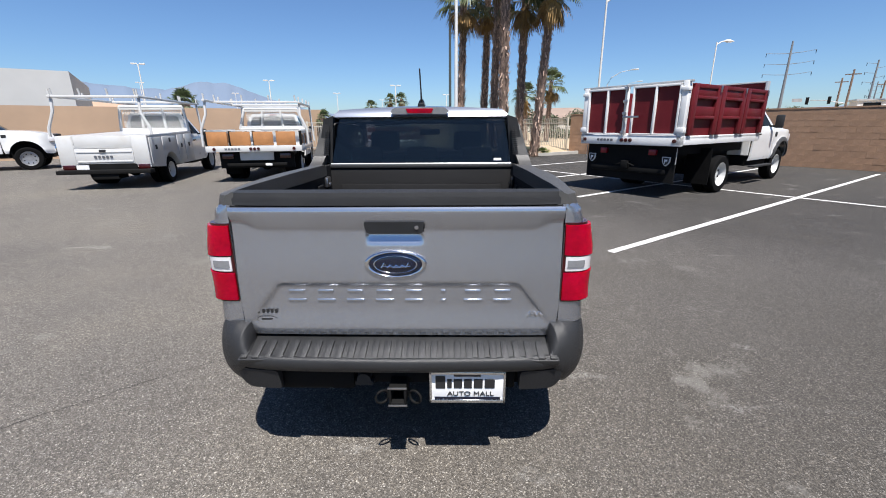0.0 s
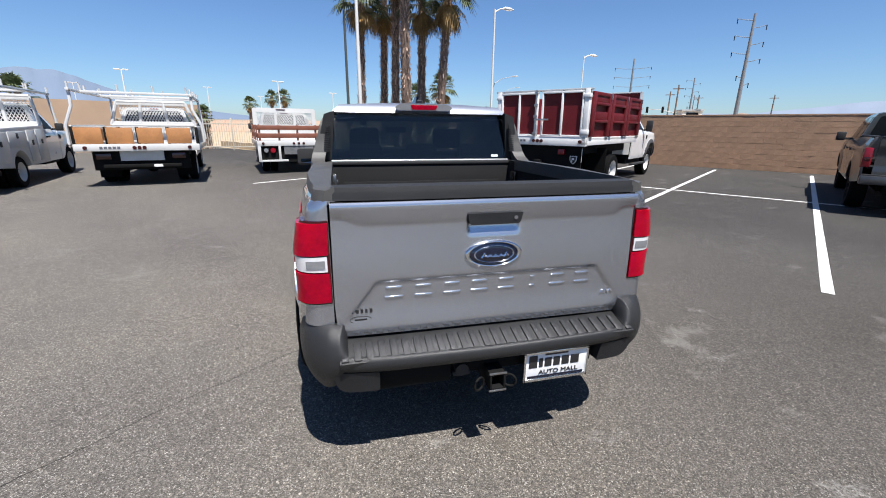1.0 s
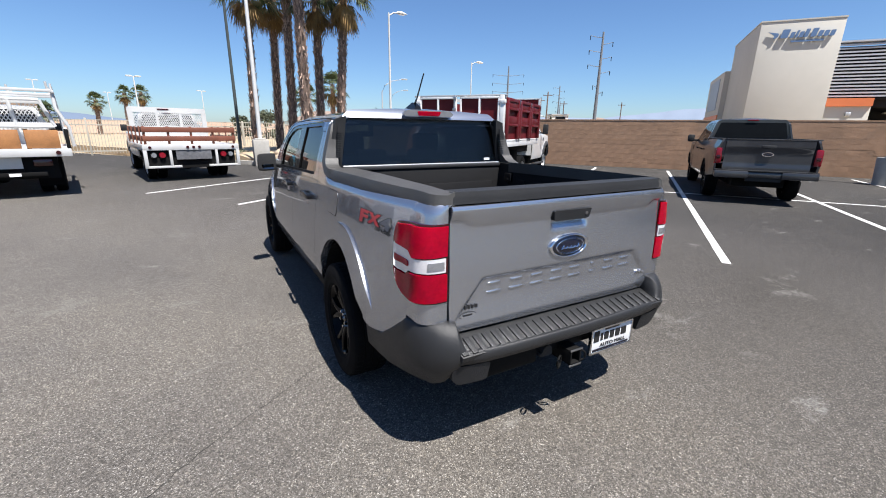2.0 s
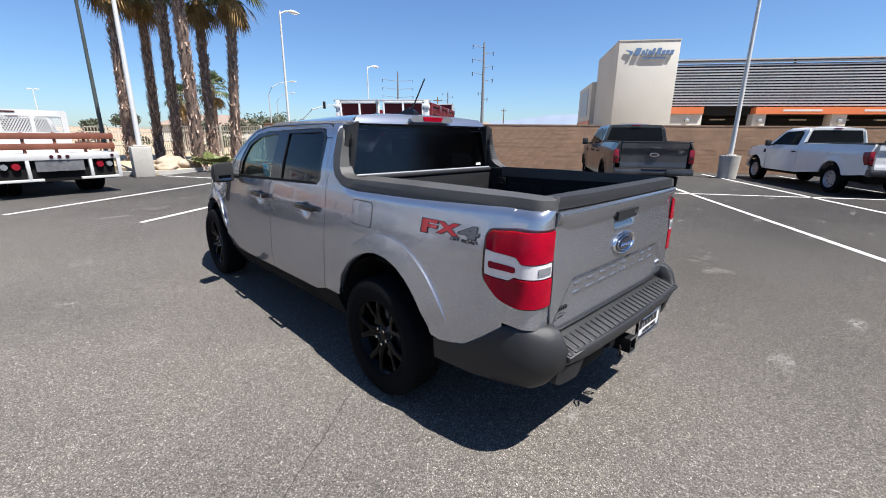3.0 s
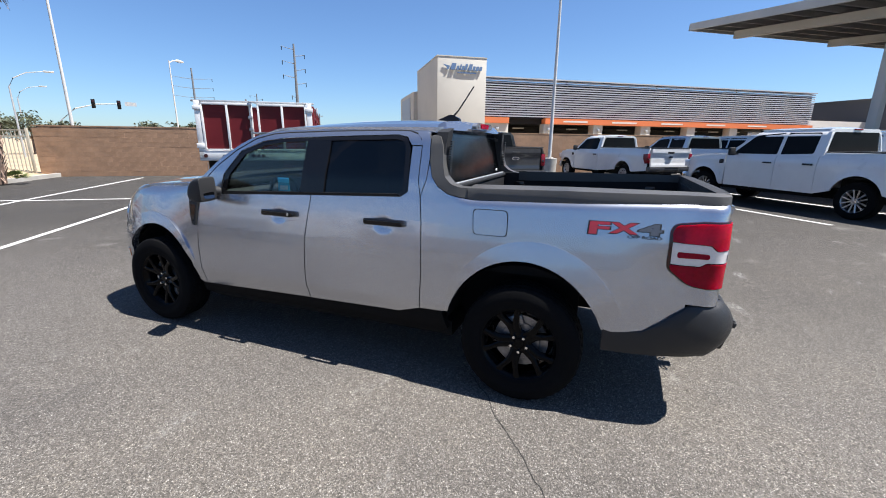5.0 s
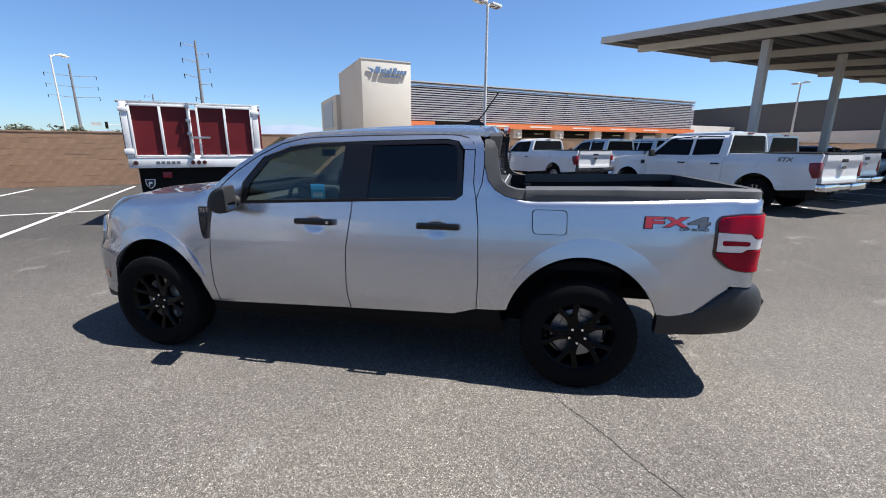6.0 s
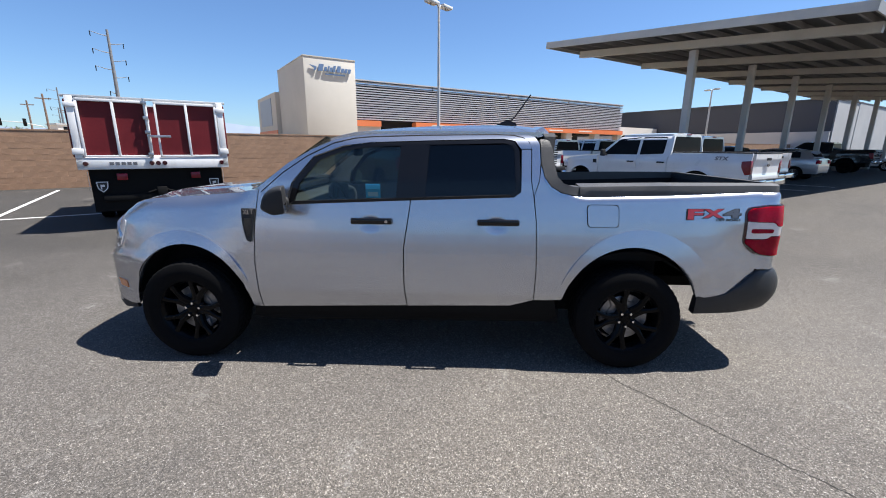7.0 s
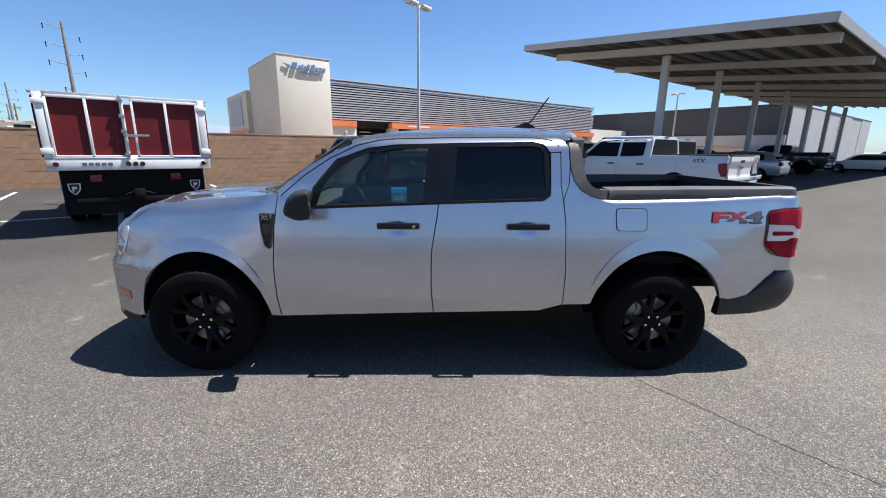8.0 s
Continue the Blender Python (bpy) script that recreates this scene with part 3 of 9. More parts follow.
# ---------------------------------------------------------------- workshop building
def make_building():
    b = thing("building", "beige stucco service building with grey louvred facade", "building", UV)
    f = 34.0
    part("tower", boxes((f, f + 9, -11.7, -7.3, 0, 8.6, 0.03)), STUCCO, b, "plain beige stucco tower")
    part("parapet", boxes((f - 0.03, f + 9.03, -11.73, -7.27, 8.6, 8.68)), STUCCO, b)
    part("wing", boxes((f + 9.0, f + 18, -20, -6.9, 0, 6.7)), STUCCO, b)
    part("wing_sign", boxes((f + 11, f + 16.5, -6.95, -6.85, 3.6, 6.3)), WING_SIGN, b, "blue-grey wall panel")
    part("wing_band", boxes((f + 9, f + 18, -6.93, -6.84, 2.4, 3.1)), ORANGE, b, "orange band")
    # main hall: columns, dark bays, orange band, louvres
    # near-black hall face: shade between slats and atop the first bay, as colour
    part("hall", boxes((f + 1.0, f + 16, -51.0, -11.75, 3.3, 7.0)), LOUVRE_SHADE, b)
    # near-black colour here stands in for the shade inside the bays
    part("hall_back", boxes((f + 8.0, f + 16, -51.0, -11.75, 0, 3.3)), OPEN_SHADE, b)
    for v0, v1 in ((-50.8, -17.75), (-14.1, -11.75)):
        part("band", boxes((f + 0.15, f + 0.95, v0, v1, 3.32, 3.82)), ORANGE, b, "orange fascia band")
    part("bay_soffit", boxes((f + 0.6, f + 1.1, -17.7, -14.15, 3.78, 3.86)), LOUVRE_SHADE, b)
    for v, w in ((-20.9, 2.6), (-26.3, 2.8), (-31.9, 2.6), (-37.4, 2.4), (-42.9, 2.6)):
        part("band_mark", boxes((f + 0.135, f + 0.148, v - w / 2, v + w / 2, 3.50, 3.64)), STUCCO_WHITE, b, "pale lettering too far to read")
    for v in (-13.0, -18.15, -23.5, -28.95):
        part("wall_lamp", boxes((f + 0.12, f + 0.3, v - 0.14, v + 0.14, 2.7, 2.95, 0.03)), GALV, b)
    for v0, v1 in ((-14.1, -11.75), (-18.6, -17.7), (-24.0, -23.0), (-29.5, -28.4), (-35.0, -34.0), (-40.5, -39.5), (-46.0, -45.0), (-50.8, -50.0)):
        part("column", boxes((f + 0.3, f + 1.2, v0, v1, 0, 3.32, 0.02)), STUCCO, b)
    z = 3.92
    slat = bmesh.new()
    for a, c in (((0, 0), (0.06, 0.0)),):
        vs = [slat.verts.new(p) for p in ((0, -50.9, 0.0), (0.0, -50.9, 0.085), (0.12, -50.9, 0.12), (0.12, -50.9, 0.09), (0.03, -50.9, 0.062), (0.03, -50.9, 0.0))]
        ve = [slat.verts.new((v.co.x, -11.76, v.co.z)) for v in vs]
        for i in range(6):
            slat.faces.new((vs[i], vs[(i + 1) % 6], ve[(i + 1) % 6], ve[i]))
        slat.faces.new(vs[::-1]), slat.faces.new(ve)
    me = mesh_of(slat, LOUVRE, 0, "slat")
    for i in range(16):
        shared("slat", me, b, pose(f + 0.55, 0, z + i * 0.205))
    part("louvre_cap", boxes((f + 0.45, f + 1.2, -50.95, -11.75, 7.2, 7.3)), LOUVRE, b)
    for v in (-20, -30, -40):
        part("louvre_post", boxes((f + 0.7, f + 0.8, v - 0.06, v + 0.06, 3.9, 7.2)), LOUVRE_SHADE, b)
    for k in range(12):
        part("bay_lamp_housing", boxes((f + 3, f + 3.3, -13.9 - k * 3.0, -12.8 - k * 3.0, 2.95, 3.05)), STUCCO_WHITE, b)
    # sign in plain blue shapes
    for v, w, h in ((-8.62, 0.40, 0.52), (-9.03, 0.22, 0.34), (-9.27, 0.13, 0.44), (-9.50, 0.21, 0.34), (-9.76, 0.21, 0.48), (-10.14, 0.30, 0.50), (-10.48, 0.24, 0.34), (-10.78, 0.24, 0.34), (-11.08, 0.24, 0.34)):
        a, c, lean = v + w / 2, v - w / 2, 0.12
        shape = rounded([(a, 7.56, 0.04), (c, 7.56, 0.04), (c - lean * h / 0.5, 7.56 + h, 0.04), (a - lean * h / 0.5, 7.56 + h, 0.04)], 3)
        part("sign_shape", panel(shape, lambda p, q: (f - 0.14, p, q), lambda p, q: (f - 0.05, p, q), (1, 1)), BADGE_SIGN, b, "blue raised sign shape")
    sweep = [(-7.75, 7.98), (-8.35, 7.86), (-8.30, 7.62), (-8.05, 7.52), (-8.12, 7.74)]
    part("sign_sweep", panel(rounded([(p, q, 0.05) for p, q in sweep], 3), lambda p, q: (f - 0.12, p, q), lambda p, q: (f - 0.05, p, q), (1, 1)), BADGE_SIGN, b, "blue sweeping sign shape")
    part("sign_bar", boxes((f - 0.10, f - 0.05, -10.75, -9.05, 7.30, 7.40)), BADGE_SIGN, b)
    # grey hall and pale low block further along
    c = thing("warehouse", "large dark grey stucco warehouse behind the carports", "building", UV)
    part("wall", boxes((14.6, 60, -108, -61, 0, 7.0)), STUCCO_GREY, c, "dark grey upper wall")
    part("roof", boxes((14.4, 60.2, -108.2, -60.8, 7.0, 7.15)), STUCCO_GREY, c)
    part("lower_band", boxes((14.6, 60, -61.0, -60.7, 0, 3.5)), STUCCO_WHITE, c, "pale lower wall band")
    part("low_wall", boxes((35, 36, -60.6, -51.2, 0, 4.4)), STUCCO_WHITE, c, "pale low wall")
    for k in range(6):
        part("side_panel", boxes((14.42 + 0.05 * (k % 2), 14.6, -107.9 + 7.8 * k, -107.9 + 7.8 * k + 7.76, 0, 6.98)), SIDE_STUCCO, c, "pale grey side wall panel")


SIDE_STUCCO = surface("stucco_pale_grey", (0.42, 0.42, 0.41), 0.9, vary=0.06, scale=0.4, fine=30, bump=0.2)
WING_SIGN = surface("wing_sign_grey", (0.26, 0.30, 0.36), 0.5, vary=0.08, scale=1.5, bump=0.0)
BADGE_SIGN = surface("sign_blue", (0.10, 0.17, 0.30), 0.4, vary=0.06, bump=0.0)
make_building()


# ---------------------------------------------------------------- solar carport
PURLIN = surface("purlin_steel", (0.22, 0.215, 0.205), 0.6, vary=0.12, scale=1.5, bump=0.03)


def make_canopy():
    c = thing("carport", "long tilted solar carport on pale steel columns", "carport", UV)
    u0, u1, z0, z1 = 1.75, 13.8, 5.35, 6.5
    v0, v1 = -56.0, -13.7
    tilt = math.atan2(z1 - z0, u1 - u0)
    length = math.hypot(u1 - u0, z1 - z0)
    M = pose(u0, 0, z0, 0, -math.degrees(tilt), 0)

    def put(name, rows, mat, label="", bevel=0.0):
        bm = boxes(*rows, bevel=bevel)
        bm.transform(M)
        part(name, bm, mat, c, label, smooth=0)

    put("fascia", [(0, length, v1 - 0.06, v1, -0.16, 0.12), (-0.04, 0.02, v0, v1, -0.16, 0.12), (length - 0.02, length + 0.04, v0, v1, -0.16, 0.12)], CANOPY)
    put("roof_deck", [(0.02, length - 0.02, v0, v1 - 0.06, 0.06, 0.1)], PANEL_DARK, "dark underside of the solar panels")
    n = 14
    for i in range(n):
        x = 0.45 + (length - 0.9) * i / (n - 1)
        put("purlin", [(x - 0.04, x + 0.04, v0, v1 - 0.07, -0.12, 0.055)], PURLIN)
    for k in range(7):
        v = -15.6 - 5.47 * k
        put("beam", [(0.18, length - 0.62, v - 0.12, v + 0.12, -0.42, -0.125)], CANOPY)
        part("column", boxes((7.35, 7.62, v - 0.12, v + 0.12, 0.0, z0 + (7.4 - u0) * math.tan(tilt) - 0.5, 0.01)), CANOPY, c)
        part("footing", boxes((7.1, 7.85, v - 0.35, v + 0.35, 0.0, 0.75, 0.03)), CONCRETE, c)


make_canopy()


# ---------------------------------------------------------------- long crack in the asphalt beside the silver truck
def make_crack():
    """A thin wandering crack, sunk between its broken lips, along the seam of two paving strips."""
    rnd = random.Random(9)
    bm = bmesh.new()
    prev = None
    n = 170
    for k in range(n + 1):
        u = -2.35 + 1.95 * k / n
        v = 0.69 - 0.10 * max(0.0, -1.45 - u) ** 1.3 + 0.030 * noise.noise(Vector((u * 4, 0, 0))) + 0.012 * noise.noise(Vector((u * 17, 3, 0)))
        w = 0.0015 + 0.0030 * abs(noise.noise(Vector((u * 6, 9, 0)))) + 0.001 * rnd.random()
        row = [bm.verts.new(W(u, v + s * w, 0.0022)) for s in (-1, 1)]
        if prev:
            bm.faces.new((prev[0], row[0], row[1], prev[1]))
        prev = row
    tagged(part("crack", bm, CRACK, smooth=0), "thin dark crack in the asphalt", "crack", kind="structure")


CRACK = surface("crack_dark", (0.020, 0.018, 0.016), 0.95, vary=0.3, fine=200, bump=0.0)
make_crack()

# ---------------------------------------------------------------- the silver pickup (its rear axle at y = 0, nose towards +y)
SIDE = [(0.30, 0.80), (0.36, 0.840), (0.42, 0.862), (0.50, 0.881), (0.525, 0.8885), (0.545, 0.889), (0.64, 0.886), (0.72, 0.882), (0.80, 0.876), (0.88, 0.868), (0.96, 0.858), (1.04, 0.846), (1.12, 0.832), (1.17, 0.823), (1.22, 0.813), (1.30, 0.800), (1.54, 0.728), (1.575, 0.700), (1.60, 0.655), (1.62, 0.58)]


def side_raw(z):
    """The side's half width, its steps smoothed."""
    return sum(curve_at(SIDE, z + d) for d in (-0.009, 0.0, 0.009)) / 3


def nose_half(y):
    lo, hi = 0.0, 1.0
    for _ in range(24):
        x = (lo + hi) / 2
        yy = 3.895 - 0.16 * (x / 0.8) ** 2 - 0.5 * max(0.0, (x - 0.6) / 0.3) ** 2
        lo, hi = (x, hi) if yy > y else (lo, x)
    return lo


# the front bumper stands this far forward of the lamps
BUMPER_OUT = 0.028
BED_TOP = [(-1.2, 1.239), (-0.836, 1.237), (-0.783, 1.236), (-0.197, 1.213), (0.30, 1.200), (0.407, 1.203), (0.5, 1.23)]
WING_TOP = [(2.5, 1.236), (2.66, 1.207), (2.83, 1.188), (3.0, 1.174), (3.19, 1.160), (3.35, 1.146), (3.47, 1.128), (3.55, 1.104), (3.63, 1.062), (3.72, 1.0), (3.86, 0.93)]


# the side turns round the rear corner from here, on this radius
REAR_BEND, REAR_R = -0.916, 0.074


def half_width(y, z):
    w = side_raw(z)
    if y < -0.25:
        w -= 0.036 * smooth01((-0.25 - y) / 0.6) + 0.014 * smooth01((-0.66 - y) / 0.22)
    if y < -0.45:
        w -= 0.028 * smooth01((-0.45 - y) / 0.45) * smooth01((1.06 - z) / 0.22)
    if y < REAR_BEND:
        d = min(0.97 * REAR_R, REAR_BEND - y)
        w -= REAR_R - math.sqrt(REAR_R ** 2 - d * d)
    if y > 2.5:
        n = nose_half(y - BUMPER_OUT * (1 - smooth01((z - 0.71) / 0.085)) + 0.08 * smooth01((z - 0.70) / 0.42)) - 0.05 * smooth01((z - 0.95) / 0.25) * smooth01((y - 3.2) / 0.4)
        k = 0.10
        h = max(0.0, min(1.0, 0.5 + 0.5 * (n - w) / k))
        w = n * (1 - h) + w * h - k * h * (1 - h)
    # the front wing leans in above the wheel
    if y > 2.56:
        f = max(0.0, z - 0.68)
        w -= 0.12 * smooth01((y - 2.56) / 0.45) * f * f / (f + 0.1)
        # and rolls over into the bonnet
        d = max(0.0, min(0.97, (z - curve_at(WING_TOP, y) + 0.085) / 0.085))
        w -= 0.062 * (1 - math.sqrt(1 - d * d)) * smooth01((y - 2.57) / 0.20)
    # rolled top edge of the bed side
    if y < 0.46 and z > 1.15:
        d = max(0.0, min(0.985, (z - curve_at(BED_TOP, y) + 0.038) / 0.038))
        w -= 0.030 * (1 - math.sqrt(1 - d * d)) * smooth01((0.46 - y) / 0.14)
    # dished grips behind the door handles
    for cy in (1.762, 0.913):
        e = ((y - cy) / 0.080) ** 2 + ((z - 1.004) / 0.055) ** 2
        if e < 1:
            w -= 0.008 * (1 - e) ** 1.2
    return w


def corner(s, q, z, off):
    """A point on the rear corner of the bed."""
    # q runs along the side towards the back, then across the rear face
    turn0 = -0.67 - REAR_BEND
    turn1 = turn0 + REAR_R * math.pi / 2
    if q < turn0:
        return (s * (half_width(-0.67 - q, z) + off), -0.67 - q, z)
    x0 = half_width(REAR_BEND, z)
    if q <= turn1:
        ang = (q - turn0) / REAR_R
        return (s * (x0 - REAR_R + (REAR_R + off) * math.cos(ang)), REAR_BEND - (REAR_R + off) * math.sin(ang), z)
    k = (q - turn1) / (0.418 - turn1)
    return (s * ((x0 - REAR_R) * (1 - k) + 0.683 * k), REAR_BEND - REAR_R - off, z)


GLINT_STEEL = surface("glint_rod", (0.6, 0.6, 0.6), 0.3, 0.6, vary=0.04, bump=0.0)


def make_hero():
    t = thing("pickup_truck", "silver crew-cab pickup truck with black wheels and an open bed", "pickup truck")

    def side(s, off=0.0, depth=0.03):
        return (lambda y, z: (s * (half_width(y, z) + off), y, z)), (lambda y, z: (s * (half_width(y, z) + off - depth), y, z))

    def skin(name, outline, s, mat=SILVER, off=0.0, depth=0.03, step=(0.05, 0.03), label="", parent=None, smooth=40):
        f, b = side(s, off, depth)
        return part(name, panel(outline, f, b, step), mat, parent or t, label, smooth)

    arch_r = arc(0.0, 0.36, 0.472, 0.515, 16, 158, 26)
    arch_f = arc(3.076, 0.36, 0.452, 0.488, 2, 175, 26)
    belt = lambda y: 1.128 + (2.335 - y) / (2.335 - 0.80) * 0.062

    for s in (-1, 1):
        # front wing
        wing = [(2.56, 0.395), (2.58, 0.72), (2.565, 1.03), (2.535, 1.228), (2.66, 1.206), (2.83, 1.187), (3.0, 1.173), (3.19, 1.159), (3.35, 1.145), (3.47, 1.127), (3.55, 1.103), (3.61, 1.06), (3.675, 0.99), (3.735, 0.87), (3.785, 0.76), (3.825, 0.70), (3.845, 0.60), (3.80, 0.47), (3.715, 0.385), (3.60, 0.368)] + arch_f
        skin("front_wing", wing, s, step=(0.013, 0.013))
        # doors
        fd = [(1.523, 0.43), (1.54, 0.60), (1.540, 0.85), (1.498, 1.12), (1.495, belt(1.495) + 0.002), (2.335, belt(2.335)), (2.50, 1.20), (2.530, 1.23), (2.558, 1.03), (2.573, 0.72), (2.553, 0.397)]
        door = skin("front_door", fd, s, step=(0.012, 0.012))
        rd = rounded([(0.80, 0.446), (0.728, 0.468), (0.648, 0.494), (0.640, 0.70), (0.652, 1.04), (0.672, 1.20), (0.690, 1.30), (0.690, 1.50), (0.752, 1.50), (0.752, 1.225), (0.80, 1.19), (1.488, belt(1.488) + 0.002), (1.491, 1.12), (1.533, 0.85), (1.533, 0.60), (1.516, 0.428)])
        rdoor = skin("rear_door", rd, s, step=(0.012, 0.012))
        # roof rail and pillars round the side windows
        rail = [(2.54, 1.238), (2.33, 1.405), (2.16, 1.50), (2.01, 1.563), (1.90, 1.585), (1.78, 1.597), (1.40, 1.609), (0.92, 1.613), (0.74, 1.608), (0.665, 1.585), (0.635, 1.54), (0.628, 1.42), (0.637, 1.30), (0.668, 1.206), (0.684, 1.30), (0.684, 1.506), (0.758, 1.506), (0.795, 1.556), (0.87, 1.571)] + [(1.36, 1.558), (1.77, 1.544), (1.955, 1.521), (2.155, 1.45), (2.305, 1.275), (2.345, 1.135), (2.505, 1.206)]
        skin("roof_rail", rail, s, step=(0.07, 0.02))
        # thin shut line over both door frames
        line = [(2.515, 1.212), (2.36, 1.345), (2.20, 1.452), (2.02, 1.538), (1.88, 1.571), (1.76, 1.582), (1.40, 1.593), (0.92, 1.598), (0.80, 1.594), (0.74, 1.578), (0.70, 1.545), (0.688, 1.50)]
        skin("shut_line", [(a, b + 0.003) for a, b in line] + [(a - 0.002, b - 0.003) for a, b in line[::-1]], s, LINER, off=0.0012, depth=0.006, step=(0.05, 0.05))
        skin("shut_line", [(1.512, 1.546), (1.516, 1.546), (1.512, 1.592), (1.508, 1.592)], s, LINER, off=0.0012, depth=0.006, step=(0.05, 0.05))
        # bed side
        bed = [(0.642, 0.494), (0.50, 0.497)] + arch_r + [(-0.455, 0.545), (-0.50, 0.535), (-0.64, 0.552), (-0.76, 0.62), (-0.836, 0.690), (-0.836, 1.237), (-0.783, 1.236), (-0.197, 1.213), (0.30, 1.200), (0.407, 1.203), (0.49, 1.222), (0.557, 1.262), (0.60, 1.32), (0.622, 1.40), (0.632, 1.30), (0.664, 1.20), (0.646, 1.04), (0.634, 0.70)]
        skin("bed_side", bed, s, step=(0.013, 0.008))
        # raised flanges round the wheel openings, running out into the body at both feet
        for cy, oy, rx, rz, inner in ((0.0, -0.045, 0.552, 0.628, arc(0.0, 0.36, 0.474, 0.517, 20, 160, 40)), (3.076, 3.115, 0.522, 0.578, arc(3.076, 0.36, 0.454, 0.490, 18, 162, 40))):
            outer = arc(oy, 0.362, rx, rz, 158, 22, 40)
            def proud(y, z, cy=cy, oy=oy, rx=rx, rz=rz):
                a = math.degrees(math.atan2(z - 0.36, y - cy))
                k = max(0.0, 1 - math.hypot((y - oy) / rx, (z - 0.362) / rz))
                return -0.003 + (0.0165 + 0.045 * k) * bumpf(a, 22, 40, 140, 158)
            part("arch_flange", panel(inner + outer, lambda y, z, s=s: (s * (half_width(y, z) + proud(y, z)), y, z), lambda y, z, s=s: (s * (half_width(y, z) - 0.016), y, z), (0.02, 0.02)), SILVER, t, "", 30)
        # dark upright behind the cab corner, running into the rail cap
        sail = [(0.630, 1.565), (0.622, 1.42), (0.598, 1.325), (0.555, 1.267), (0.49, 1.227), (0.407, 1.208), (0.36, 1.205), (0.36, 1.262), (0.42, 1.266), (0.475, 1.285), (0.515, 1.325), (0.535, 1.40), (0.548, 1.50), (0.57, 1.555), (0.60, 1.570)]
        skin("corner_trim", sail, s, CAP_PLASTIC, off=0.003, depth=0.09, step=(0.04, 0.03), label="matt dark corner trim")
        # rail cap
        cap_f = lambda q, z, s=s: (s * (half_width(q, curve_at(BED_TOP, q) - 0.002) + 0.003 - (0.0 if z < 1.255 else 0.010)), q, z)
        top = [(0.364, 1.200)] + [(0.30, 1.198), (-0.197, 1.210), (-0.783, 1.231), (-0.985, 1.232), (-0.985, 1.275), (-0.783, 1.277), (-0.197, 1.274), (0.364, 1.263)]
        part("rail_cap", panel(top, cap_f, lambda q, z, s=s: (s * (0.665 - 0.25 * max(0.0, -0.93 - q)), q, z + (0.012 if z > 1.25 else 0.0)), (0.03, 0.03)), CAP_PLASTIC, t, "weathered grey bed rail cap", 40)
        part("tail_pillar", panel([(0.166, 0.722), (0.418, 0.722), (0.418, 1.236), (0.166, 1.236)], lambda q, z, s=s: corner(s, q, z, 0.0), lambda q, z, s=s: corner(s, q, z, -0.03), (0.016, 0.02)), SILVER, t, smooth=50)
        # windows: dark frame, front and rear pane
        gl1 = rounded([(2.300, 1.150, 0.01), (2.262, 1.27, 0.03), (2.125, 1.428, 0.05), (1.945, 1.494, 0.05), (1.77, 1.518), (1.565, 1.524, 0.015), (1.585, 1.163, 0.015)])
        gl2 = rounded([(1.400, 1.172, 0.015), (1.372, 1.532, 0.012), (0.865, 1.545, 0.04), (0.788, 1.51, 0.03), (0.772, 1.235, 0.03), (0.82, 1.198, 0.03)])
        skin("window", gl1, s, LIGHT_TINT, off=-0.016, depth=0.004, label="lightly tinted front side window").visible_shadow = False
        skin("window", gl2, s, DARK_TINT, off=-0.016, depth=0.004, label="dark privacy side window")
        # frame of the panes, cut as four strips
        strips = [
            [(2.335, 1.126), (2.30, 1.27), (2.15, 1.445), (1.955, 1.515), (1.77, 1.538), (1.36, 1.552), (0.87, 1.565), (0.80, 1.55), (0.768, 1.50), (0.752, 1.225), (0.80, 1.187), (0.83, 1.205), (0.788, 1.240), (0.800, 1.495), (0.825, 1.53), (0.868, 1.541)] + [(1.37, 1.528), (1.385, 1.53), (1.58, 1.522), (1.77, 1.514), (1.94, 1.490), (2.118, 1.424), (2.252, 1.268), (2.288, 1.152)],
            [(2.33, 1.124), (0.79, 1.186), (0.83, 1.207), (2.29, 1.152)],
            [(1.592, 1.158), (1.395, 1.166), (1.366, 1.535), (1.560, 1.529)],
        ]
        for k, o in enumerate(strips):
            skin("window_frame", o, s, LINER if k == 1 else BLACK_GLOSS, off=-0.002 if k == 1 else -0.004, depth=0.02, label="matt dark belt strip" if k == 1 else "gloss dark window frame")
        # fuel flap on the left side only
        if s < 0:
            flap = rounded([(0.105, 1.0, 0.03), (0.312, 1.0, 0.03), (0.322, 1.150, 0.03), (0.110, 1.150, 0.03)])
            ring = panel(flap, *side(s, 0.0012, 0.02), (0.05, 0.05))
            part("flap_gap", ring, LINER, t)
            c = Vector((0.212, 1.075))
            skin("fuel_flap", [tuple(c + (Vector(p) - c) * 0.952) for p in flap], s, off=0.0025, depth=0.02)
        # wing vent
        vent = rounded([(2.655, 1.10, 0.01), (2.552, 1.10, 0.008), (2.585, 0.868, 0.02), (2.622, 0.885, 0.03), (2.648, 1.0, 0.03)])
        v = skin("wing_vent", vent, s, BLACK_PLASTIC, off=0.012, depth=0.03, step=(0.03, 0.03))
        skin("vent_recess", rounded([(2.636, 1.035, 0.008), (2.577, 1.035, 0.006), (2.596, 0.905, 0.012), (2.618, 0.915, 0.015), (2.634, 0.99, 0.02)]), s, BLACK_GLOSS, off=0.0145, depth=0.01, parent=v)
        letters("trim_letters", "XLT", 0.05, ALLOY, Matrix.Translation((s * (half_width(2.605, 1.075) + 0.0135), 2.603, 1.075)) @ Euler((radians(90), 0, radians(-90 if s < 0 else 90))).to_matrix().to_4x4(), v, 0.001, width=0.075)
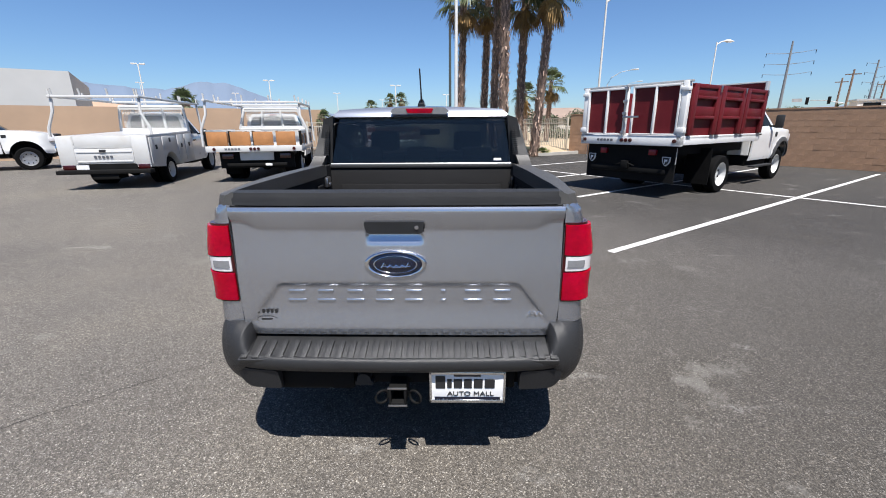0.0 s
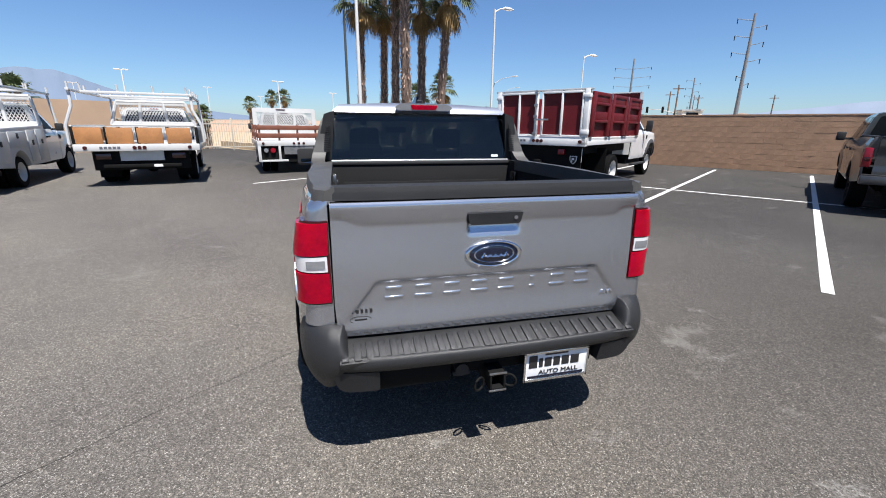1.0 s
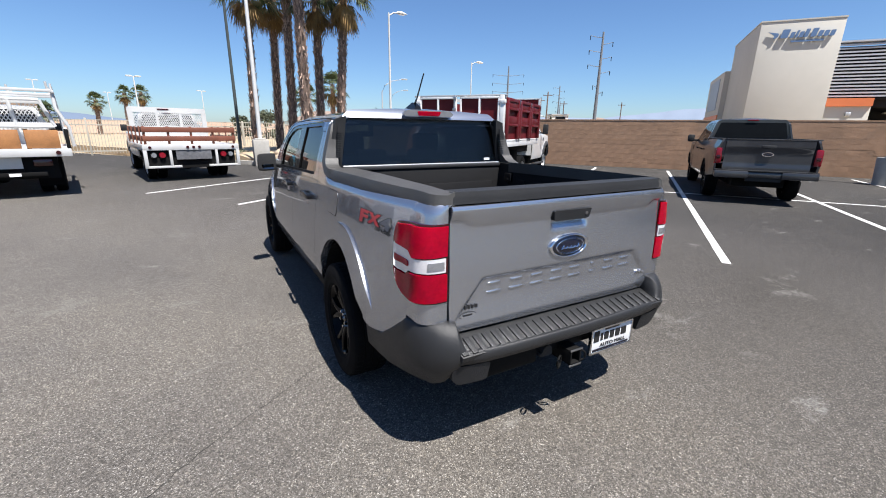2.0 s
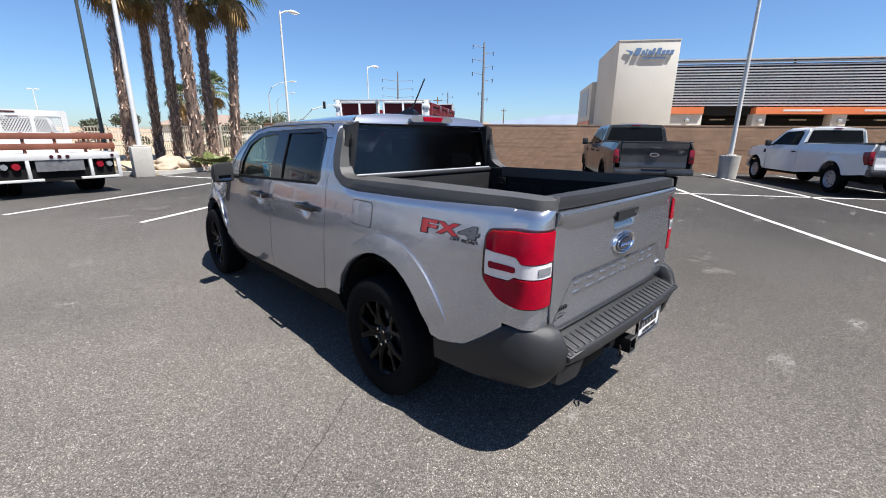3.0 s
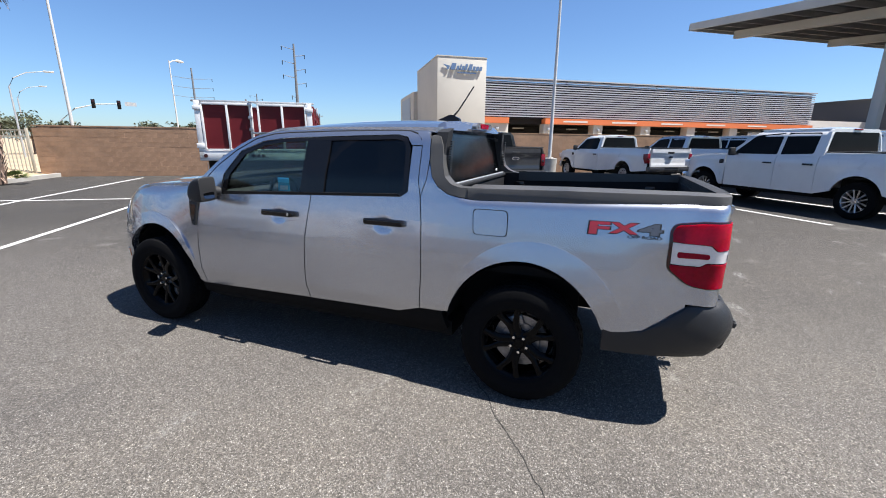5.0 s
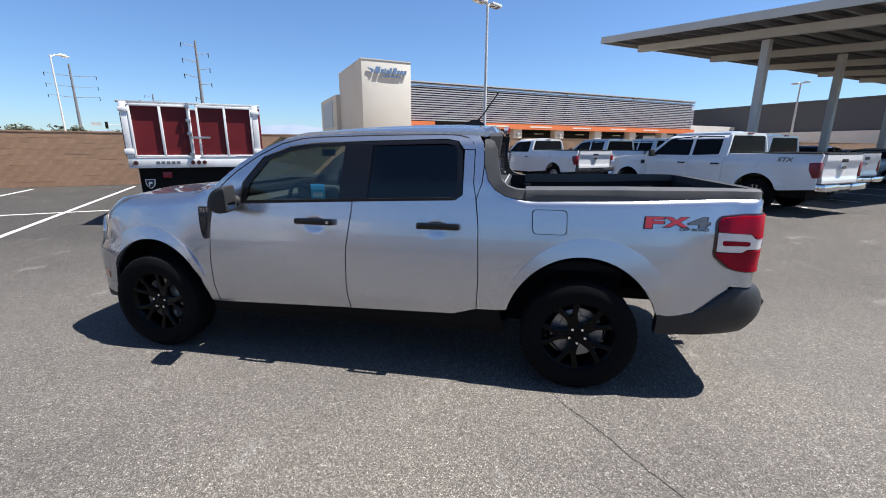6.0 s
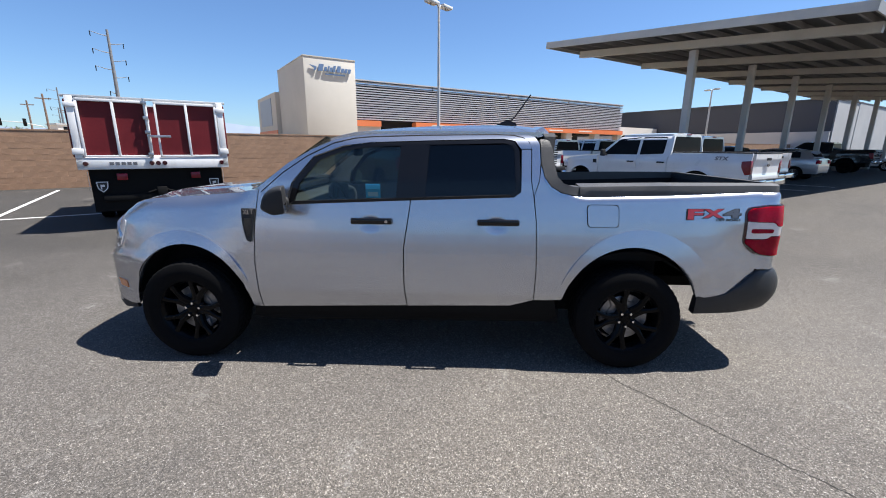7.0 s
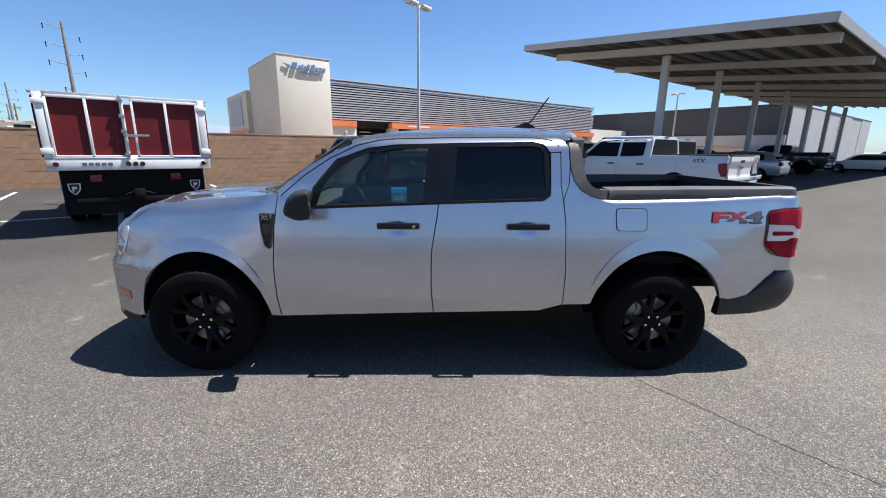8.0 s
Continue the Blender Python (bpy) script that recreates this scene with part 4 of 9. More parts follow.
        # door handles
        for y, d in ((1.752, door), (0.903, rdoor)):
            x = half_width(y + 0.11, 1.03)
            h = bmesh.new()
            box(h, s * (x + 0.022), s * (x + 0.044), y - 0.140, y + 0.138, 1.008, 1.050, bevel=0.0105)
            box(h, s * (x - 0.006), s * (x + 0.034), y - 0.138, y - 0.075, 1.011, 1.047, bevel=0.008)
            box(h, s * (x - 0.006), s * (x + 0.034), y + 0.100, y + 0.135, 1.013, 1.045, bevel=0.006)
            part("door_handle", h, BLACK_GLOSS, d, "gloss dark door handle")
            if y > 1:
                lk = bmesh.new()
                rod(lk, (s * (x + 0.044), y - 0.103, 1.029), (s * (x + 0.0465), y - 0.103, 1.029), 0.010, n=12)
                part("lock", lk, ALLOY, d)
        # head lamp and side marker at the nose
        hl = rounded([(3.600, 0.985, 0.02), (3.650, 0.985, 0.02), (3.69, 0.92), (3.725, 0.82), (3.700, 0.780, 0.02), (3.645, 0.800, 0.03), (3.612, 0.88, 0.05)])
        skin("headlight", hl, s, CLEAR_LENS, off=0.004, depth=0.03, step=(0.03, 0.04))
        skin("side_marker", rounded([(3.615, 0.485, 0.008), (3.705, 0.495, 0.008), (3.725, 0.548, 0.008), (3.625, 0.540, 0.008)]), s, AMBER, off=0.004, depth=0.02)
        skin("lower_cladding", [(3.56, 0.385), (3.70, 0.395), (3.79, 0.48), (3.83, 0.56), (3.84, 0.36), (3.70, 0.32), (3.56, 0.335)], s, BLACK_PLASTIC, off=-0.004)
        # sill
        sill = [(2.62, 0.395), (1.52, 0.424), (0.81, 0.443), (0.72, 0.468), (0.646, 0.490), (0.50, 0.492), (0.47, 0.36), (0.56, 0.30), (2.50, 0.275), (2.66, 0.30)]
        skin("sill", sill, s, CHASSIS, off=-0.006, depth=0.06)
        # tail light: side piece and rear piece of one housing
        tl = tail_light(s)
        tl.parent = t
        # mirror
        shape = rounded([(2.455, 1.118, 0.025), (2.432, 1.205, 0.04), (2.372, 1.254, 0.03), (2.298, 1.266, 0.012), (2.288, 1.092, 0.015), (2.375, 1.080, 0.03)], 4)
        mbm = bmesh.new()
        loops = []
        for x, k in ((0.872, 0.78), (0.880, 0.94), (0.905, 1.0), (0.980, 1.0), (1.018, 0.97), (1.036, 0.91), (1.045, 0.82), (1.049, 0.66)):
            loops.append([mbm.verts.new((s * x, 2.290 + (a - 2.290) * k + 0.30 * (0.97 - x), 1.165 + (b - 1.165) * (0.35 + 0.65 * k))) for a, b in shape])
        for a, b in zip(loops, loops[1:]):
            for i in range(len(a)):
                mbm.faces.new((a[i], a[(i + 1) % len(a)], b[(i + 1) % len(a)], b[i]))
        mbm.faces.new(loops[0]), mbm.faces.new(loops[-1][::-1])
        mo = part("mirror", mbm, BLACK_PLASTIC, t, "black door mirror", 50)
        foot = bmesh.new()
        tube(foot, [(s * 0.815, 2.36, 1.145), (s * 0.85, 2.37, 1.150), (s * 0.90, 2.375, 1.155)], [0.040, 0.036, 0.04], 12)
        part("mirror_arm", foot, BLACK_PLASTIC, mo)
        glz = panel(rounded([(s * 0.900, 1.105, 0.015), (s * 1.018, 1.112, 0.03), (s * 1.016, 1.235, 0.03), (s * 0.900, 1.245, 0.015)]), lambda x, z: (x, 2.286 + 0.30 * (0.97 - abs(x)) + 0.09 * (z - 1.092), z), lambda x, z: (x, 2.296 + 0.30 * (0.97 - abs(x)) + 0.09 * (z - 1.092), z), (0.05, 0.05))
        part("mirror_glass", glz, MIRROR, mo)
        # sail triangle at the foot of the pillar
        skin("quarter_trim", [(2.335, 1.128), (2.295, 1.27), (2.36, 1.275), (2.46, 1.205)], s, BLACK_PLASTIC, off=-0.003, depth=0.02)

    # wheels
    for cy in (0.0, 3.076):
        for s in (-1, 1):
            make_wheel(t, s, cy)
            well = bmesh.new()
            lathe(well, [(0.475, -0.16), (0.475, 0.16)], 40, Matrix.Translation((s * 0.70, cy, 0.37)))
            bmesh.ops.delete(well, geom=[v for v in well.verts if v.co.z < (0.66 if cy == 0 and v.co.y < -0.1 else 0.40) or v.co.y > 3.30], context="VERTS")
            if cy > 0:
                # the wing draws in ahead of the wheel, and so does its liner
                ahead = bmesh.new()
                lathe(ahead, [(0.475, -0.16), (0.475, 0.07)], 40, Matrix.Translation((s * 0.70, cy, 0.37)) @ Matrix.Rotation(0 if s > 0 else math.pi, 4, "Z"))
                bmesh.ops.delete(ahead, geom=[v for v in ahead.verts if v.co.z < 0.40 or v.co.y < 3.24], context="VERTS")
                part("wheel_liner", ahead, LINER, t)
            part("wheel_liner", well, LINER, t)
            inner = bmesh.new()
            box(inner, s * 0.50, s * 0.54, cy - (0.30 if cy == 0 else 0.5), cy + (0.5 if cy == 0 else 0.66), 0.30, 0.9)
            part("inner_liner", inner, LINER, t)
    # roof with its crown
    roof_z = [(0.56, 1.650), (0.60, 1.666), (0.68, 1.678), (0.84, 1.685), (1.1, 1.685), (1.39, 1.676), (1.62, 1.663), (1.81, 1.644), (1.95, 1.62), (2.06, 1.592), (2.10, 1.575)]

    def roof(x, y, d=0.0):
        e = min(1.613, curve_at(roof_z, y) - 0.02)
        c = curve_at(roof_z, y)
        k = 1 - (abs(x) / 0.66) ** 2.6
        rib = 0.006 * bumpf(abs(x), 0.40, 0.43, 0.47, 0.50) * smooth01((y - 0.7) / 0.1)
        return (x, y, e + (c - e) * k - rib - d)

    part("roof", panel(rounded([(-0.652, 0.585, 0.04), (0.652, 0.585, 0.04), (0.60, 2.08), (-0.60, 2.08)]), lambda x, y: roof(x, y), lambda x, y: roof(x, y, 0.03), (0.05, 0.06)), SILVER, t, smooth=40)
    part("headliner", boxes((-0.62, 0.62, 0.60, 1.95, 1.555, 1.565)), HEADLINER, t)
    # rear face of the cab: header, stop lamp, glass, posts
    def back_wall(y0, lean=0.04):
        return lambda x, z: (x, y0 + lean * (1.62 - z) / 0.4 + 0.012 * (abs(x) / 0.7) ** 2, z), lambda x, z: (x, y0 + 0.03 + lean * (1.62 - z) / 0.4 + 0.03 * (abs(x) / 0.7) ** 2, z)
    part("rear_header", panel([(-0.655, 1.600), (0.655, 1.600), (0.60, 1.652), (0.3, 1.668), (-0.3, 1.668), (-0.60, 1.652)], lambda x, z: (x, 0.533 + 0.42 * (z - 1.600) + 7 * max(0, z - 1.600) ** 2 + 0.03 * (abs(x) / 0.7) ** 2, z), lambda x, z: (x, 0.64, z - 0.02), (0.06, 0.008)), SILVER, t, smooth=60)
    f, b = back_wall(0.510)
    lamp = part("stop_lamp", panel(rounded([(-0.215, 1.635, 0.015), (-0.18, 1.662, 0.02), (0.18, 1.662, 0.02), (0.215, 1.635, 0.015), (0.19, 1.617, 0.01), (-0.19, 1.617, 0.01)]), f, b, (0.04, 0.04)), LENS_GREY, t, "clear high stop lamp with red centre")
    f, b = back_wall(0.505)
    part("red_lens", panel(rounded([(-0.085, 1.623, 0.008), (-0.10, 1.655, 0.008), (0.10, 1.655, 0.008), (0.085, 1.623, 0.008)]), f, b, (0.04, 0.04)), RED_LENS, lamp, "red lens")
    def rear_glass(off):
        return lambda x, z: (x, 0.544 + 0.052 * (z - 1.272) / 0.33 + 0.010 * (x / 0.7) ** 2 + off, z)
    part("rear_window", panel(rounded([(-0.675, 1.272, 0.02), (0.675, 1.272, 0.02), (0.632, 1.61, 0.03), (-0.632, 1.61, 0.03)]), rear_glass(0.0), rear_glass(0.005), (0.1, 0.1)), TINT, t, "tinted rear window with a small sticker")
    part("sticker", panel([(0.545, 1.285), (0.60, 1.285), (0.60, 1.302), (0.545, 1.302)], rear_glass(-0.004), rear_glass(-0.001), (0.1, 0.1)), WHITE_PLATE, t, "small white sticker")
    part("sticker", panel([(-0.455, 1.515), (-0.415, 1.515), (-0.415, 1.555), (-0.455, 1.555)], rear_glass(0.007), rear_glass(0.009), (0.1, 0.1)), DECAL_GREY, t, "small grey inside sticker")
    for s in (-1, 1):
        f, b = back_wall(0.512)
        part("rear_post", panel([(s * 0.632, 1.61), (s * 0.672, 1.27), (s * 0.80, 1.262), (s * 0.74, 1.45), (s * 0.705, 1.585)], f, lambda x, z: (x, 0.60, z), (0.03, 0.05)), BLACK_PLASTIC, t, "matt dark rear post")
        vent = bmesh.new()
        for i in range(14):
            z = 1.33 + i * 0.015
            w = 0.685 - 0.11 * (z - 1.27)
            box(vent, s * (w + 0.004), s * (w + 0.042), 0.500 + 0.05 * (1.62 - z), 0.51 + 0.1 * (1.62 - z), z, z + 0.007)
        part("post_ribs", vent, BLACK_PLASTIC, t)
    # cab shell behind and below, dark floor
    part("cab_back", boxes((-0.78, 0.78, 0.575, 0.61, 0.45, 1.268)), LINER, t)
    part("floor_pan", boxes((-0.80, 0.80, 0.45, 2.60, 0.30, 0.40), (-0.26, 0.26, -0.90, 0.5, 0.42, 0.50), (-0.52, 0.52, 2.6, 3.6, 0.26, 0.7)), CHASSIS, t)
    # bed: floor with ribs, walls, bulkhead, inner gate
    bed = bmesh.new()
    box(bed, -0.672, 0.672, -0.95, 0.54, 0.74, 0.76)
    for i in range(13):
        x = -0.6 + i * 0.1
        box(bed, x - 0.025, x + 0.025, -0.93, 0.52, 0.76, 0.772, bevel=0.004, segs=1)
    part("bed_floor", bed, BEDLINER, t)
    for s in (-1, 1):
        wbm = boxes((s * 0.672, s * 0.70, -0.95, 0.54, 0.74, 1.262))
        for i in range(7):
            box(wbm, s * 0.660, s * 0.673, -0.85 + i * 0.2, -0.75 + i * 0.2, 0.80, 1.15, bevel=0.005, segs=1)
        box(wbm, s * 0.50, s * 0.68, -0.36, 0.36, 0.74, 0.93, bevel=0.03)
        part("bed_wall", wbm, BEDLINER, t)
        for y in (0.35, -0.72):
            cl = boxes((s * 0.645, s * 0.675, y - 0.04, y + 0.04, 1.12, 1.19, 0.008), (s * 0.635, s * 0.65, y - 0.02, y + 0.02, 1.13, 1.15, 0.004))
            part("tie_down", cl, BLACK_GLOSS if s > 0 else STEEL, t)
    bh = boxes((-0.69, 0.69, 0.500, 0.57, 0.74, 1.235, 0.01))
    box(bh, -0.60, 0.60, 0.488, 0.502, 0.85, 1.12, bevel=0.01)
    part("bulkhead", bh, BEDLINER, t)
    part("bulkhead_cap", boxes((-0.70, 0.70, 0.49, 0.575, 1.236, 1.262, 0.008)), BLACK_PLASTIC, t)
    # pale rod added as the sun's glint along the bulkhead edge
    part("glint_rod", rod(bmesh.new(), (-0.672, 0.515, 1.266), (0.672, 0.515, 1.266), 0.006, n=14), GLINT_STEEL, t, "pale rod standing in for the sun glint under the rear window")
    # tailgate
    make_tailgate(t)
    make_bumper(t)
    # nose and bonnet
    def bonnet(x, y, d=0.0):
        edge = curve_at(WING_TOP, y) + 0.001
        w = max(0.3, half_width(min(y, 3.8), edge - 0.002))
        k = 1 - (abs(x) / w) ** 3
        dome = 0.012 * bumpf(abs(x), -0.6, -0.5, 0.34, 0.44) * (1 - smooth01((y - 3.4) / 0.3))
        return (x, y, edge + 0.026 * max(0.0, k) * (1 - 0.5 * smooth01((y - 3.5) / 0.35)) + dome - d)
    rim = [(half_width(y, curve_at(WING_TOP, y) - 0.002) - 0.003, y) for y in (2.56, 2.66, 2.76, 2.9, 3.05, 3.19, 3.3, 3.4, 3.47, 3.53)] + [(0.55, 3.70), (0.3, 3.77)]
    out = [(-x, y) for x, y in rim] + [(0.0, 3.795)] + rim[::-1]
    part("bonnet", panel(out, lambda x, y: bonnet(x, y), lambda x, y: bonnet(x, y, 0.03), (0.06, 0.06)), SILVER, t, smooth=40)
    part("cowl", boxes((-0.70, 0.70, 2.52, 2.74, 1.15, 1.205, 0.02)), CHASSIS, t)
    part("windscreen", panel([(-0.74, 2.62), (0.74, 2.62), (0.60, 2.06), (-0.60, 2.06)], lambda x, y: (x, y + 0.14 * (1 - (x / 0.75) ** 2), 1.21 + (2.62 - y) / 0.56 * 0.375), lambda x, y: (x, y + 0.14 * (1 - (x / 0.75) ** 2), 1.204 + (2.62 - y) / 0.56 * 0.375), (0.15, 0.15)), LIGHT_TINT, t).visible_shadow = False
    def nose(x, z, d=0.0):
        a = abs(x)
        return (x, 3.895 - 0.16 * (a / 0.8) ** 2 - 0.5 * max(0.0, (a - 0.6) / 0.3) ** 2 - 0.08 * smooth01((z - 0.70) / 0.42) + BUMPER_OUT * (1 - smooth01((z - 0.71) / 0.085)) - d, z)
    front = panel([(-0.70, 0.36), (0.70, 0.36), (0.73, 0.60), (0.72, 0.88), (0.64, 0.955), (0.50, 1.005), (-0.50, 1.005), (-0.64, 0.955), (-0.72, 0.88), (-0.73, 0.60)], lambda x, z: nose(x, z, 0.004), lambda x, z: nose(x, z, 0.06), (0.05, 0.05))
    part("front_bumper", front, SILVER, t, smooth=50)
    part("grille", panel([(-0.55, 0.74), (0.55, 0.74), (0.55, 0.93), (-0.55, 0.93)], lambda x, z: nose(x, z, -0.008), lambda x, z: nose(x, z, 0.02), (0.08, 0.06)), BLACK_PLASTIC, t)
    # wiper arms
    wp = bmesh.new()
    for x in (-0.45, 0.25):
        tube(wp, [(x - 0.12, 2.70, 1.232), (x + 0.1, 2.62, 1.25), (x + 0.42, 2.66, 1.25)], 0.008, 6)
    part("wiper", wp, BLACK_PLASTIC, t)
    # aerial
    fin = panel(rounded([(0.80, 1.675), (0.58, 1.675), (0.59, 1.705, 0.01), (0.66, 1.735, 0.02)]), lambda y, z: (0.030 - 0.3 * (z - 1.675), y + 0.12, z), lambda y, z: (-0.030 + 0.3 * (z - 1.675), y + 0.12, z), (0.03, 0.02))
    a = part("aerial", fin, BLACK_GLOSS, t, "black roof aerial")
    mast = bmesh.new()
    tube(mast, [(0, 0.76, 1.72), (0.0, 0.72, 1.76), (0, 0.60, 1.93)], [0.009, 0.006, 0.005], 8)
    part("mast", mast, BLACK_PLASTIC, a)
    # decals on the left bed side
    for s in (-1, 1):
        turn = Euler((radians(90), 0, radians(-90 if s < 0 else 90))).to_matrix().to_4x4()
        def lie(extra, s=s):
            return lambda c: Vector((s * (half_width(c.y, c.z) + 0.0025 + extra + (c.x * s - 1.0) * 1.0), c.y, c.z))
        at = lambda dy, dz, s=s: Matrix.Translation((s * 1.0, -0.505 + s * dy, 1.098 + dz)) @ turn
        for ch, dy, dz, size, wide, mat in (("F", -0.130, 0.0, 0.086, 0.104, DECAL_RED), ("X", -0.004, 0.006, 0.072, 0.138, DECAL_RED), ("4", 0.124, 0.006, 0.072, 0.110, DECAL_GREY)):
            letters("decal_outline", ch, size * 1.07, INK, at(dy, -0.008 + dz), t, 0.0006, "dark decal outline", 0.02, wide + 0.017, lie(0.0), 0.0055)
            letters("decal_letter", ch, size, mat, at(dy, -0.007 + dz), t, 0.0006, "blue-grey decal number" if ch == "4" else "red decal letter", 0.02, wide, lie(0.0012), 0.0034)
        letters("decal_small_letters", "OFF ROAD", 0.021, INK, at(0.098, -0.041), t, 0.0006, "", 0.1, 0.163, lie(0.0), 0.0006)
    make_cabin(t)
    return t


def make_wheel(t, s, cy):
    m = Matrix.Translation((s * 0.80, cy, 0.362)) @ Matrix.Rotation(0 if s > 0 else math.pi, 4, "Z") @ Matrix.Rotation(0.35 + cy, 4, "X")
    wheel = new("wheel")
    wheel.parent = t
    wheel.matrix_basis = m
    w = 0.112
    # side walls and tread as one ring; the shoulder blocks step in and out
    bm = bmesh.new()
    n = 132
    rings = []
    for k in range(n):
        a = 2 * math.pi * k / n
        lug = 0.0042 if k % 3 else 0.0
        lug2 = 0.0042 if (k + 1) % 3 else 0.0
        prof = [(0.222, -w * 0.86), (0.262, -w), (0.305, -w * 1.03), (0.333, -w * 0.99), (0.346 + lug * 0.6, -w * 0.92), (0.353 + lug, -w * 0.80), (0.355 + lug, -w * 0.50), (0.352, -w * 0.46), (0.352, -w * 0.40), (0.356 + lug2 * 0.9, -w * 0.36), (0.356 + lug2 * 0.9, -w * 0.05), (0.352, 0.0), (0.356 + lug * 0.9, w * 0.05), (0.356 + lug * 0.9, w * 0.36), (0.352, w * 0.40), (0.352, w * 0.46), (0.355 + lug2, w * 0.50), (0.353 + lug2, w * 0.80), (0.346 + lug2 * 0.6, w * 0.92), (0.333, w * 0.99), (0.305, w * 1.03), (0.298, w * 1.045), (0.282, w * 1.045), (0.275, w * 1.02), (0.240, w * 0.97), (0.222, w * 0.86)]
        rings.append([bm.verts.new((h, r * math.cos(a), r * math.sin(a))) for r, h in prof])
    for k in range(n):
        a, b = rings[k], rings[(k + 1) % n]
        for i in range(len(a) - 1):
            bm.faces.new((a[i], a[i + 1], b[i + 1], b[i]))
    part("tyre", bm, RUBBER, wheel, "", 25)
    rim = lathe(bmesh.new(), [(0.222, -0.09), (0.200, -0.08), (0.195, 0.02), (0.205, 0.075), (0.226, 0.096), (0.232, 0.094), (0.226, 0.085), (0.222, 0.06)], 48)
    hub = lathe(bmesh.new(), [(0.0, 0.066), (0.028, 0.066), (0.032, 0.060), (0.060, 0.056), (0.072, 0.045), (0.072, 0.0), (0.0, 0.0)], 30)
    part("rim", rim, WHEEL_BLACK, wheel, "gloss black alloy rim")
    sp = bmesh.new()
    for k in range(5):
        r = Matrix.Rotation(2 * math.pi * k / 5, 4, "X")
        for sd in (-1, 1):
            vs = []
            for rr, off, wd, d0, d1 in ((0.045, 0.012, 0.024, 0.058, 0.02), (0.090, 0.013, 0.022, 0.070, 0.03), (0.120, 0.017, 0.020, 0.077, 0.04), (0.150, 0.031, 0.018, 0.083, 0.042), (0.183, 0.049, 0.018, 0.087, 0.046), (0.217, 0.064, 0.025, 0.090, 0.05)):
                cx = sd * off
                vs.append([sp.verts.new(r @ Vector((d1, cx - wd, rr))), sp.verts.new(r @ Vector((d0 - 0.006, cx - wd, rr))), sp.verts.new(r @ Vector((d0, cx - wd * 0.4, rr))), sp.verts.new(r @ Vector((d0, cx + wd * 0.4, rr))), sp.verts.new(r @ Vector((d0 - 0.006, cx + wd, rr))), sp.verts.new(r @ Vector((d1, cx + wd, rr)))])
            for a, b in zip(vs, vs[1:]):
                for i in range(6):
                    sp.faces.new((a[i], a[(i + 1) % 6], b[(i + 1) % 6], b[i]))
    part("spokes", sp, WHEEL_BLACK, wheel, "gloss black paired spokes", 30)
    part("hub", hub, WHEEL_BLACK, wheel)
    for k in range(5):
        nb = bmesh.new()
        a = 2 * math.pi * (k + 0.5) / 5
        y, z = 0.050 * math.cos(a), 0.050 * math.sin(a)
        rod(nb, (0.05, y, z), (0.080, y, z), 0.0125, 0.009, 6)
        part("lug_nut", nb, CHROME, wheel)
    disc = lathe(bmesh.new(), [(0.06, -0.005), (0.163, -0.005), (0.163, 0.012), (0.12, 0.012), (0.115, 0.018), (0.06, 0.018)], 36)
    part("brake_disc", disc, DISC_STEEL, wheel)
    cal = boxes((-0.03, 0.035, -0.06, 0.06, 0.10, 0.165, 0.012))
    part("brake_caliper", cal, DISC_STEEL, wheel)
    drum = lathe(bmesh.new(), [(0.0, -0.06), (0.19, -0.06)], 24)
    part("back_plate", drum, CHASSIS, wheel)


